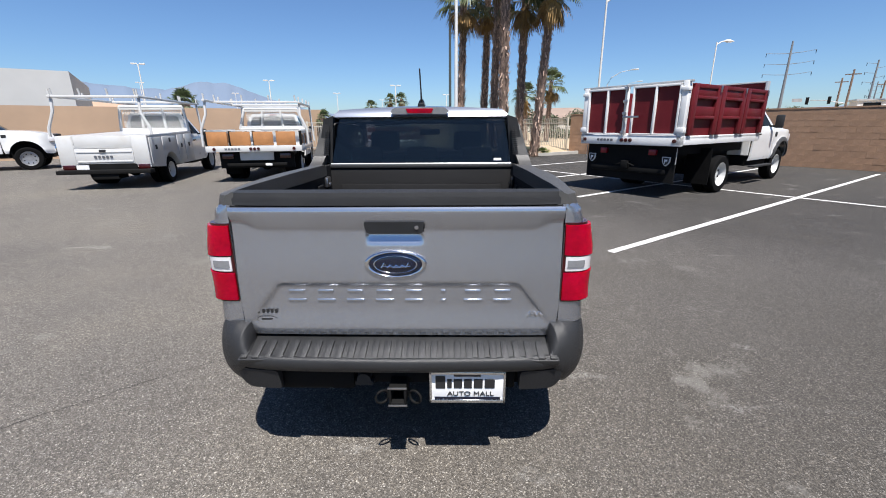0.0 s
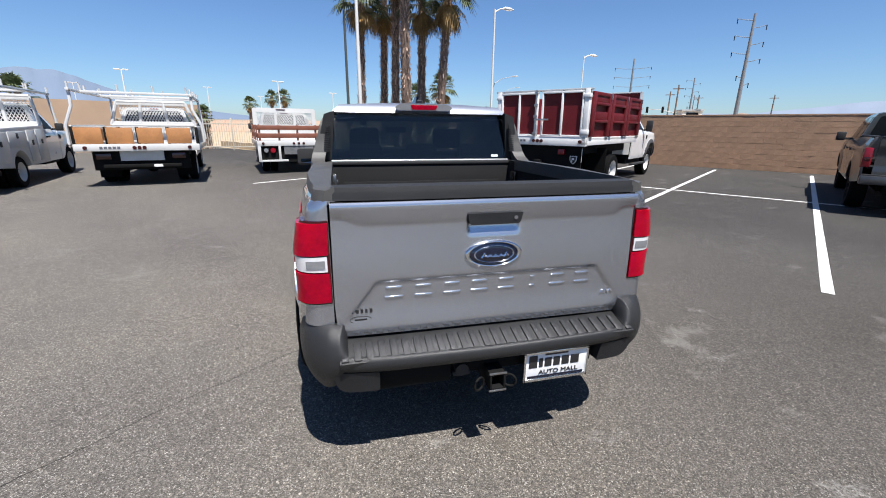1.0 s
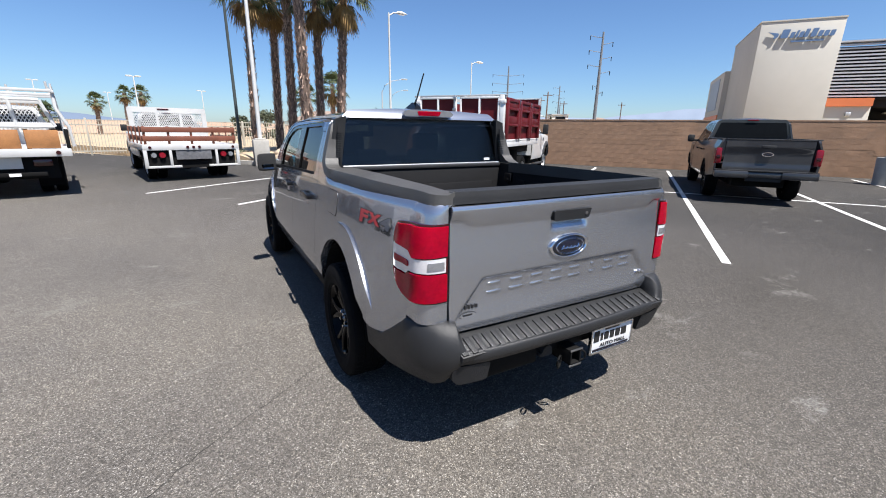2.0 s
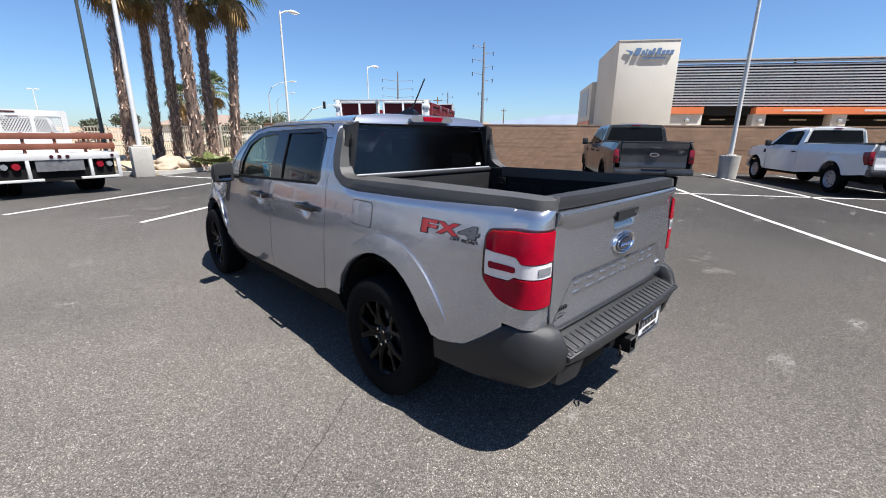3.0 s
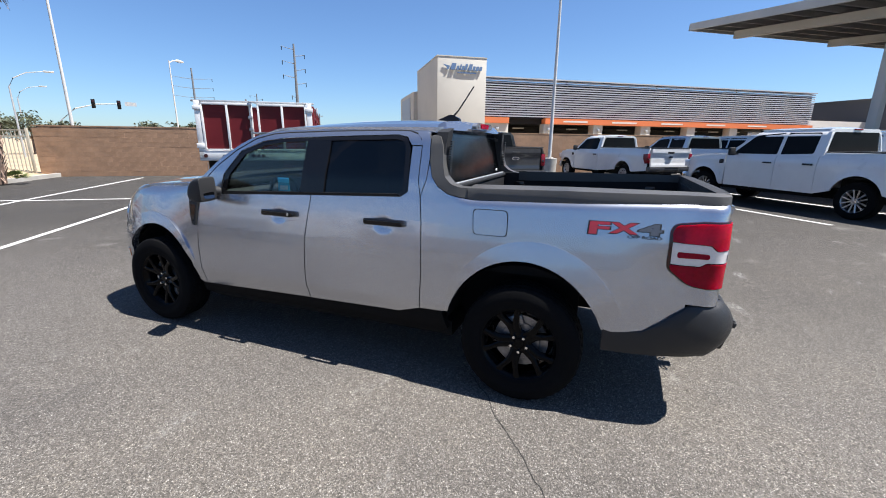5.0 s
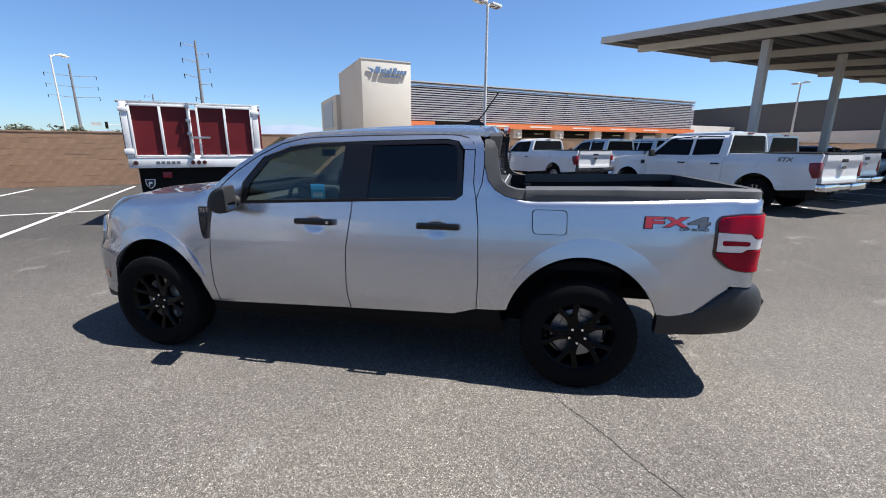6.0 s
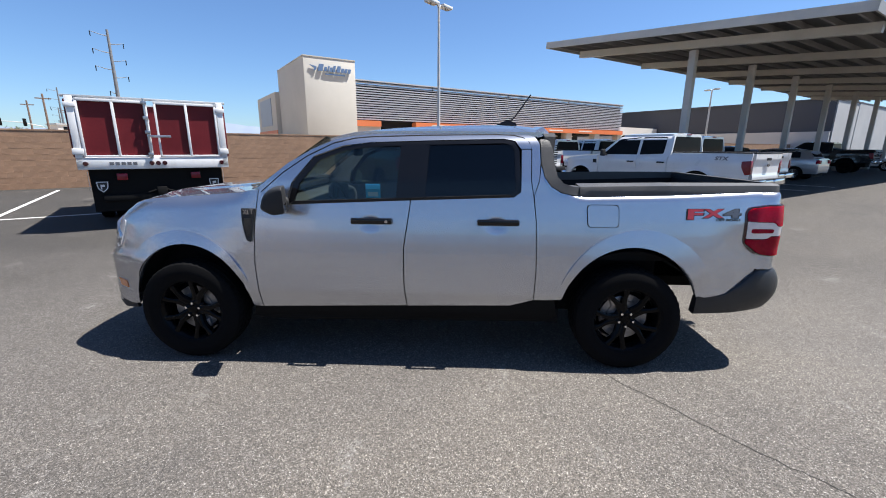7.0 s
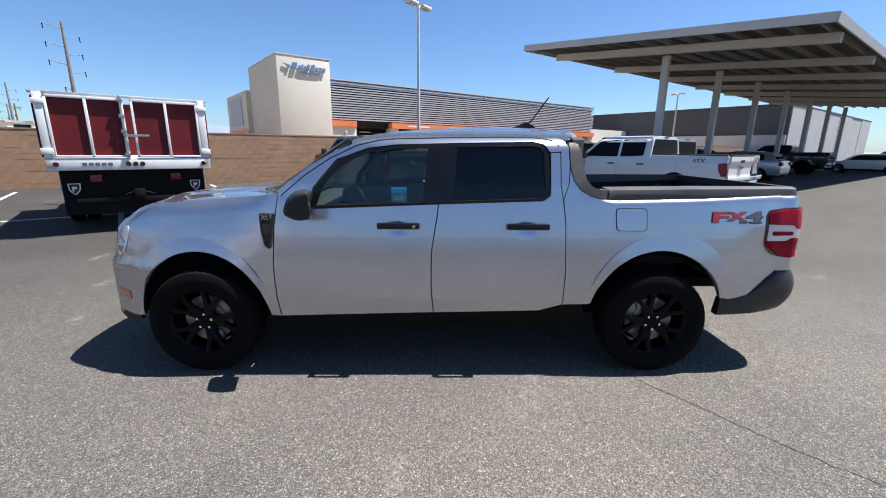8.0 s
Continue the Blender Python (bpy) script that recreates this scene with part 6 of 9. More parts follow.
def make_pickup(name, label, category, m, paint, wb=3.69, cab=-2.95, bed=True, lift=0.0, wheel="alloy", hw=0.985, roof=1.92, flares=False, doors=2, group="", badge=True, tyre=0.40):
    """A full-size pickup, or the cab of a work truck when bed is False."""
    t = thing(name, label, category, m, group)
    L = lift
    tail = -wb - 1.25

    def half(y, z):
        z -= L
        w = hw * curve_at([(0.40, 0.955), (0.55, 0.985), (0.75, 0.992), (1.0, 1.0), (1.18, 0.992), (1.28, 0.955), (1.32, 0.935), (1.78, 0.80), (1.86, 0.74), (1.90, 0.66)], z)
        if y > 0.25:
            w -= 0.36 * hw * max(0.0, (y - 0.25) / 0.68) ** 2.6
        for cy in (0.0, -wb):
            r = math.hypot(y - cy, z - 0.42)
            w += 0.03 * (1 - smooth01((r - 0.56) / 0.05)) * smooth01((z - 0.45) / 0.15) * (1 if bed or cy == 0 else 0)
        if bed and y < -wb - 0.8:
            w -= 0.03 * smooth01((-wb - 0.8 - y) / 0.4)
        return w

    def skin(nm, o, s, mat, off=0.0, depth=0.04, step=(0.12, 0.06), label2="", parent=None):
        o = [(y, z + L) for y, z in o]
        return part(nm, panel(o, lambda y, z: (s * (half(y, z) + off), y, z), lambda y, z: (s * (half(y, z) + off - depth), y, z), step), mat, parent or t, label2, 40)

    af = arc(0, 0.42, 0.50, 0.51, 8, 172, 18)
    ar = arc(-wb, 0.42, 0.50, 0.51, 172, 8, 18)
    belt = 1.30
    for s in (-1, 1):
        front = [(-0.52, 0.47), (-0.62, 0.47), (-0.66, 1.0), (-0.60, 1.285), (-0.10, 1.255), (0.50, 1.20), (0.80, 1.14), (0.88, 1.05), (0.90, 0.75), (0.86, 0.50), (0.70, 0.44), (0.52, 0.46)] + af[1:-1]
        skin("front_wing", front, s, paint)
        edges = [-0.665] + ([cab + 1.02] if doors == 2 else []) + [cab + 0.06]
        for k, (a, b) in enumerate(zip(edges, edges[1:])):
            d = [(a - 0.006, 0.47), (a - 0.006, belt - 0.01), (b + 0.006, belt), (b + 0.006, 0.47 if k == 0 or not bed else 0.47)]
            if bed and b + 0.006 < -wb + 0.55:
                d = [(a - 0.006, 0.47), (a - 0.006, belt - 0.01), (b + 0.006, belt), (b + 0.006, 0.98), (-wb + 0.53, 0.62), (-wb + 0.56, 0.47)]
            dr = skin("door", d, s, paint)
            hy = b + 0.18
            hb = boxes((s * (half(hy, 1.08 + L) + 0.012), s * (half(hy, 1.08 + L) + 0.045), hy - 0.11, hy + 0.11, 1.10 + L, 1.14 + L, 0.01))
            part("door_handle", hb, BLACK_PLASTIC, dr)
        if bed:
            bs = [(cab + 0.055, 0.47), (cab + 0.055, 1.30), (cab, 1.315), (cab - 0.02, 1.38), (tail + 0.02, 1.40), (tail, 1.36), (tail + 0.02, 0.62), (-wb - 0.55, 0.55)] + ar[1:-1]
            skin("bed_side", bs, s, paint)
            part("rail_cap", boxes((s * (half(cab - 0.5, 1.38 + L) - 0.10), s * (half(cab - 0.5, 1.38 + L) + 0.004), tail + 0.03, cab - 0.03, 1.395 + L, 1.425 + L, 0.01)), BLACK_PLASTIC, t)
            tl = rounded([(tail + 0.20, 1.20, 0.02), (tail + 0.0, 1.22, 0.01), (tail + 0.0, 0.88, 0.01), (tail + 0.09, 0.86, 0.03), (tail + 0.19, 1.05, 0.05)])
            lamp = skin("tail_light", tl, s, TRUCK_LAMP, off=0.006, step=(0.06, 0.06), label2="red tail light")
            part("rear_lens", boxes((s * 0.83, s * 0.955, tail - 0.014, tail + 0.03, 0.88 + L, 1.22 + L, 0.02)), TRUCK_LAMP, lamp)
            part("clear_lens", boxes((s * 0.855, s * 0.935, tail - 0.019, tail, 0.99 + L, 1.06 + L, 0.006)), RED_DARK, lamp)
            if flares:
                fl = [(y * 1.0, z) for y, z in arc(-wb, 0.42, 0.58, 0.59, 12, 168, 18)] + arc(-wb, 0.42, 0.50, 0.51, 168, 12, 18)
                skin("wheel_flare", fl, s, FLARE, off=0.012)
        if flares:
            fl = arc(0, 0.42, 0.60, 0.61, 5, 175, 18) + arc(0, 0.42, 0.49, 0.50, 175, 5, 18)
            skin("wheel_flare", fl, s, FLARE, off=0.02)
        up = [(-0.60, 1.287), (-1.28, 1.80), (-1.50, 1.86), (-1.9, 1.882), (cab + 0.35, 1.882), (cab + 0.10, 1.855), (cab + 0.02, 1.78), (cab, 1.318), (cab + 0.07, 1.302)]
        up = [(y, z * roof / 1.92 if z > 1.35 else z) for y, z in up]
        skin("cab_side", up, s, paint, step=(0.15, 0.05))
        k = roof / 1.92
        split = cab + 1.02
        back = cab + 0.22
        if doors == 2:
            w1 = rounded([(-0.80, 1.32, 0.02), (-1.30, 1.74 * k, 0.08), (split - 0.0 + 0.03, 1.80 * k, 0.02), (split + 0.03, 1.325, 0.02)])
            w2 = rounded([(split - 0.06, 1.325, 0.02), (split - 0.06, 1.80 * k, 0.02), (back, 1.79 * k, 0.06), (back, 1.36, 0.05)])
            wins = (w1, w2)
        else:
            wins = (rounded([(-0.80, 1.32, 0.02), (-1.30, 1.74 * k, 0.08), (back, 1.80 * k, 0.04), (back, 1.325, 0.04)]),)
        for w in wins:
            skin("side_window", w, s, FAR_GLASS, off=0.004, depth=0.02, step=(0.2, 0.1), label2="dark side window")
        mb = bmesh.new()
        box(mb, s * (hw + 0.05), s * (hw + 0.23), -0.98, -0.88, 1.27 + L, 1.48 + L + (0.12 if flares and not bed else 0), bevel=0.03)
        box(mb, s * (hw - 0.1), s * (hw + 0.1), -0.96, -0.90, 1.29 + L, 1.34 + L)
        part("mirror", mb, BLACK_PLASTIC, t, "black door mirror")
        part("wing_vent", boxes((s * (half(-0.5, 1.1 + L) - 0.01), s * (half(-0.5, 1.1 + L) + 0.008), -0.60, -0.46, 1.04 + L, 1.16 + L, 0.004)), BLACK_PLASTIC, t)
        part("headlight", boxes((s * (hw - 0.30), s * (hw - 0.09), 0.66, 0.86, 0.88 + L, 1.10 + L, 0.03)), CLEAR_LENS, t)
    # roof, bonnet, nose, screens
    k = roof / 1.92
    part("roof", panel([(-hw * 0.70, cab + 0.04), (hw * 0.70, cab + 0.04), (hw * 0.70, -1.36), (-hw * 0.70, -1.36)], lambda x, y: (x, y, L + 1.872 * k + 0.05 * (1 - (x / hw / 0.72) ** 2) * bumpf(y, cab, cab + 0.3, -1.55, -1.2)), lambda x, y: (x, y, L + 1.80 * k), (0.15, 0.15)), paint, t)
    part("windscreen", panel([(-hw * 0.88, -0.62), (hw * 0.88, -0.62), (hw * 0.70, -1.38), (-hw * 0.70, -1.38)], lambda x, y: (x, y + 0.12 * (1 - (x / hw) ** 2), L + 1.29 + (-0.62 - y) / 0.76 * (1.87 * k - 1.29)), lambda x, y: (x, y + 0.12 * (1 - (x / hw) ** 2) - 0.02, L + 1.27 + (-0.62 - y) / 0.76 * (1.87 * k - 1.29)), (0.3, 0.2)), FAR_GLASS, t)
    part("bonnet", panel([(-hw * 0.90, -0.62), (hw * 0.90, -0.62), (hw * 0.86, 0.30), (hw * 0.70, 0.80), (-hw * 0.70, 0.80), (-hw * 0.86, 0.30)], lambda x, y: (x, y, L + 1.30 - 0.10 * smooth01((y - 0.1) / 0.9) - 0.05 * (y + 0.6) / 1.4 + 0.03 * (1 - (x / hw) ** 4)), lambda x, y: (x, y, L + 1.08), (0.2, 0.2)), paint, t)
    part("front_bumper", boxes((-hw * 0.88, hw * 0.88, 0.78, 0.95, 0.48 + L, 0.72 + L, 0.04)), CHROME if not flares else BLACK_PLASTIC, t)
    part("grille", boxes((-hw * 0.66, hw * 0.66, 0.80, 0.90, 0.76 + L, 1.16 + L, 0.03)), BLACK_PLASTIC, t)
    part("cab_back", panel([(-hw * 0.92, 0.6), (hw * 0.92, 0.6), (hw * 0.92, 1.32), (hw * 0.78, 1.80 * k), (hw * 0.70, 1.87 * k), (-hw * 0.70, 1.87 * k), (-hw * 0.78, 1.80 * k), (-hw * 0.92, 1.32)], lambda x, z: (x, cab + 0.03, z + L), lambda x, z: (x, cab + 0.10, z + L), (0.3, 0.3)), paint, t)
    rwin = rounded([(-hw * 0.80, 1.42, 0.03), (hw * 0.80, 1.42, 0.03), (hw * 0.70, 1.80 * k, 0.04), (-hw * 0.70, 1.80 * k, 0.04)])
    part("rear_window", panel(rwin, lambda x, z: (x, cab + 0.022, z + L), lambda x, z: (x, cab + 0.05, z + L), (0.4, 0.3)), FAR_GLASS, t, "dark rear window")
    part("stop_lamp", boxes((-0.12, 0.12, cab + 0.0, cab + 0.04, 1.845 * k + L, 1.875 * k + L, 0.005)), TRUCK_LAMP, t)
    part("underbody", boxes((-hw * 0.86, hw * 0.86, cab + 0.1, -0.55, 0.38 + L * 0.6, 0.55 + L), (-0.5, 0.5, -wb - (0.9 if bed else 0.4), 0.7, 0.36 + L * 0.5, 0.60 + L)), CHASSIS, t)
    for s in (-1, 1):
        for cy in ((0.0, -wb) if bed else (0.0,)):
            liners = bmesh.new()
            box(liners, s * 0.52, s * 0.6, cy - 0.52, cy + 0.52, 0.4, 0.98 + L)
            box(liners, s * 0.52, s * (hw - 0.05), cy - 0.52, cy + 0.52, 0.93 + L, 0.99 + L)
            part("wheel_liner", liners, LINER, t)
    if bed:
        part("bed_floor", boxes((-hw * 0.86, hw * 0.86, tail + 0.05, cab - 0.03, 0.85 + L, 0.88 + L)), BEDLINER, t)
        part("bed_front", boxes((-hw * 0.93, hw * 0.93, cab - 0.05, cab - 0.02, 0.6 + L, 1.40 + L)), paint, t)
        g = part("tailgate", panel(rounded([(-hw * 0.80, 0.72, 0.02), (hw * 0.80, 0.72, 0.02), (hw * 0.80, 1.385, 0.02), (-hw * 0.80, 1.385, 0.02)]), lambda x, z: (x, tail - 0.02 - 0.02 * bumpf(z, 1.18, 1.24, 1.5, 1.6) + 0.015 * bumpf(z, 0.84, 0.88, 1.12, 1.16), z + L), lambda x, z: (x, tail + 0.05, z + L), (0.1, 0.035)), paint, t, "closed tailgate with oval badge")
        part("gate_cap", boxes((-hw * 0.80, hw * 0.80, tail - 0.045, tail + 0.05, 1.388 + L, 1.42 + L, 0.008)), BLACK_PLASTIC, g)
        part("gate_handle", boxes((-0.13, 0.13, tail - 0.055, tail - 0.02, 1.22 + L, 1.29 + L, 0.01)), BLACK_PLASTIC, g)
        ov = bmesh.new()
        bmesh.ops.create_cone(ov, cap_ends=True, segments=32, radius1=0.115, radius2=0.11, depth=0.03, matrix=Matrix.Translation((0, tail - 0.035, 1.10 + L)) @ Euler((radians(90), 0, 0)).to_matrix().to_4x4() @ Matrix.Diagonal((1, 0.42, 1, 1)))
        part("badge", ov, CHROME, g, "chrome oval badge")
        ov = bmesh.new()
        bmesh.ops.create_cone(ov, cap_ends=True, segments=32, radius1=0.095, radius2=0.09, depth=0.03, matrix=Matrix.Translation((0, tail - 0.042, 1.10 + L)) @ Euler((radians(90), 0, 0)).to_matrix().to_4x4() @ Matrix.Diagonal((1, 0.40, 1, 1)))
        part("badge_field", ov, BADGE_BLUE, g)
        bp = part("rear_bumper", boxes((-hw * 0.95, hw * 0.95, tail - 0.14, tail + 0.02, 0.60 + L, 0.72 + L, 0.02)), CHROME if badge else GREY_PAINT, t, "step bumper")
        for s in (-1, 1):
            part("bumper_end", boxes((s * hw * 0.30, s * hw * 0.955, tail - 0.17, tail + 0.03, 0.58 + L, 0.74 + L, 0.03)), CHROME if badge else GREY_PAINT, bp)
        part("bumper_step", boxes((-hw * 0.94, hw * 0.94, tail - 0.15, tail + 0.04, 0.735 + L, 0.755 + L), (-hw * 0.32, hw * 0.32, tail - 0.10, tail + 0.04, 0.52 + L, 0.74 + L)), BLACK_PLASTIC, bp)
        for x in (-0.82, 0.82):
            far_wheel(t, x, -wb, tyre, style=wheel)
    for x in (-0.82, 0.82):
        far_wheel(t, x, 0.0, tyre, style=wheel)
    return t


def heading_u(u, v, wb):
    """Nose along the stalls; u, v of the rear axle."""
    return at_uv(u + wb, v, 0, -90)


make_pickup("pickup_truck", "dark grey crew-cab pickup parked facing the block wall", "pickup truck", heading_u(9.95, -3.58, 3.69), GREY_PAINT, badge=False, wheel="black")
wt1 = make_pickup("pickup_truck", "white extended-cab work pickup with grey steel wheels", "pickup truck", heading_u(11.25, -10.15, 4.1), WHITE_CAR, wb=4.1, cab=-2.5, doors=1, wheel="steel", group="white pickups in the stalls", badge=False)
wt3 = make_pickup("pickup_truck", "white crew-cab pickup with alloy wheels and a side decal", "pickup truck", heading_u(3.60, -10.08, 3.84), WHITE_CAR, wb=3.84, cab=-3.05, roof=1.97, flares=False, group="white pickups in the stalls")
make_pickup("pickup_truck", "silver crew-cab pickup parked beside a white pickup", "pickup truck", heading_u(10.9, -13.3, 3.69), SILVER_CAR, wheel="steel", badge=False)
copy_thing(wt3, heading_u(4.65, -13.6, 3.69))
copy_thing(wt3, heading_u(10.9, -16.3, 3.69))
make_pickup("pickup_truck", "tall white heavy-duty work pickup beside the service trucks", "pickup truck", at_uv(-5.0, 20.9, 0, -90), WHITE_CAR, wb=4.1, cab=-2.5, doors=1, wheel="steel", lift=0.15, tyre=0.42, badge=False)
letters("decal_letters", "STX", 0.13, DECAL_GREY, Matrix.Translation((-0.985, -3.69 - 0.72, 1.26)) @ Euler((radians(90), 0, radians(-90))).to_matrix().to_4x4(), wt3, 0.002, "dark grey decal letters", 0.2, 0.34, None, 0.004)


# ---------------------------------------------------------------- cars in the carport's shade
def make_car(name, label, category, m, paint, length=4.7, height=1.48, suv=False, group=""):
    t = thing(name, label, category, m, group)
    w = 0.91
    belt, h = (1.02, height) if suv else (0.92, height)
    wb = 0.59 * length
    r, f = -0.5 * wb, 0.5 * wb
    def half(y, z):
        k = abs(y) / (length / 2)
        return w * (1 - 0.16 * k ** 5) * curve_at([(0.3, 0.95), (0.6, 1.0), (belt - 0.1, 1.0), (belt + 0.05, 0.94), (h - 0.08, 0.74), (h, 0.60)], z)
    body = [(-length / 2 + 0.02, 0.34), (-length / 2 - 0.0, 0.70), (-length / 2 + 0.05, belt + 0.03), (-length / 2 + 0.5, belt + 0.06), (f - 0.25, belt), (length / 2 - 0.35, belt - 0.12), (length / 2 - 0.05, belt - 0.25), (length / 2, 0.6), (length / 2 - 0.05, 0.32)] + arc(f, 0.34, 0.37, 0.37, 0, 180, 12) + arc(r, 0.34, 0.37, 0.37, 0, 180, 12)
    up = [(f - 0.2, belt + 0.0), (f - 0.95, h - 0.06), (f - 1.3, h), (r + 0.2, h), (r - (0.45 if suv else 0.2), h - 0.12), (-length / 2 + (0.25 if suv else 0.55), belt + 0.05)]
    for s in (-1, 1):
        part("side", panel(body, lambda y, z: (s * half(y, z), y, z), lambda y, z: (s * (half(y, z) - 0.05), y, z), (0.15, 0.1)), paint, t, "", 40)
        part("upper_side", panel(up, lambda y, z: (s * half(y, z), y, z), lambda y, z: (s * (half(y, z) - 0.05), y, z), (0.15, 0.1)), paint, t, "", 40)
        win = [(f - 0.45, belt + 0.06), (f - 1.0, h - 0.11), (f - 1.3, h - 0.07), (r + 0.2, h - 0.07), (r - 0.1, h - 0.16), (r - 0.15, belt + 0.08)]
        part("side_window", panel(win, lambda y, z: (s * (half(y, z) + 0.005), y, z), lambda y, z: (s * (half(y, z) - 0.02), y, z), (0.2, 0.1)), FAR_GLASS, t)
        part("tail_light", boxes((s * 0.55, s * 0.84, -length / 2 - 0.03, -length / 2 + 0.12, belt - 0.2, belt - 0.02, 0.02)), RED_LENS, t)
        for y in (r, f):
            far_wheel(t, s * (w - 0.12), y, 0.34, 0.22, "alloy")
    tops = [(-length / 2 + 0.02, 0.36), (-length / 2, 0.70), (-length / 2 + 0.05, belt + 0.03)] + [(p[0], p[1]) for p in up[::-1]] + [(length / 2 - 0.35, belt - 0.10), (length / 2 - 0.05, belt - 0.24), (length / 2, 0.6), (length / 2 - 0.05, 0.34)]
    bm = bmesh.new()
    rows = []
    for y, z in tops:
        hw2 = half(y, z)
        rows.append([bm.verts.new((x * hw2, y, z + 0.025 * (1 - x * x))) for x in (-1, -0.6, 0, 0.6, 1)])
    for a, b in zip(rows, rows[1:]):
        for i in range(4):
            bm.faces.new((a[i], a[i + 1], b[i + 1], b[i]))
    part("shell", bm, paint, t, "", 30)
    for i, (y0, z0, y1, z1) in enumerate(((up[5][0] + 0.03, up[5][1] + 0.05, up[4][0] + 0.02, up[4][1] - 0.03), (f - 0.28, belt + 0.08, f - 0.9, h - 0.09))):
        q = bmesh.new()
        off = 0.03
        vs = [q.verts.new((x * half(y, z) * 0.86, y + (-0.012 if i == 0 else 0.02), z + off)) for x, y, z in ((-1, y0, z0), (1, y0, z0), (1, y1, z1), (-1, y1, z1))]
        q.faces.new(vs)
        part("rear_window" if i == 0 else "windscreen", q, FAR_GLASS, t, smooth=0)
    part("underbody", boxes((-0.75, 0.75, -length / 2 + 0.2, length / 2 - 0.2, 0.2, 0.45)), CHASSIS, t)
    return t


BLACK_CAR = surface("black_car_paint", (0.012, 0.012, 0.014), 0.25, vary=0.05, bump=0.0, coat=1.0)
car = make_car("hatchback", "silver hatchback parked in the carport's shade", "car", at_uv(7.0, -23.9, 0, -90), SILVER_CAR, 4.4, 1.52, True)
make_pickup("pickup_truck", "black crew-cab pickup parked in the carport's shade", "pickup truck", heading_u(6.4, -34.7, 3.69), BLACK_CAR, lift=0.08, wheel="black")
suv = make_car("suv", "black sport utility vehicle parked under the carport", "car", at_uv(13.2, -22.5, 0, -90), BLACK_CAR, 4.8, 1.68, True, "cars under the carport")
sed = make_car("sedan", "white sedan parked under the carport", "car", at_uv(4.3, -41.2, 0, -90), WHITE_CAR, 4.8, 1.42, False, "cars under the carport")
dark = make_car("sedan", "black sedan parked under the carport", "car", at_uv(13.4, -27.0, 0, -90), BLACK_CAR, 4.8, 1.45, False, "cars under the carport")
for u, v, o in ((3.6, -46.8, suv), (4.4, -52.5, dark), (13.2, -31.5, suv), (13.0, -37.0, dark), (12.8, -43.0, sed)):
    copy_thing(o, at_uv(u, v, 0, -90))


# ---------------------------------------------------------------- work trucks
def round_lamp(parent, x, y, z, r, mat, d=0.03):
    bm = bmesh.new()
    rod(bm, (x, y, z), (x, y - d, z), r, r * 0.85, 18)
    return part("marker_lamp", bm, mat, parent, "round red marker lamp")


def dual_axle(t, y, r=0.40, hw=0.96):
    for s in (-1, 1):
        far_wheel(t, s * (hw - 0.10), y, r, 0.22, "white")
        far_wheel(t, s * (hw - 0.36), y, r, 0.22, "steel")
    ax = bmesh.new()
    rod(ax, (-hw + 0.1, y, r), (hw - 0.1, y, r), 0.07, n=12)
    bmesh.ops.create_icosphere(ax, subdivisions=2, radius=0.17, matrix=Matrix.Translation((0, y, r)))
    part("rear_axle", ax, CHASSIS, t)


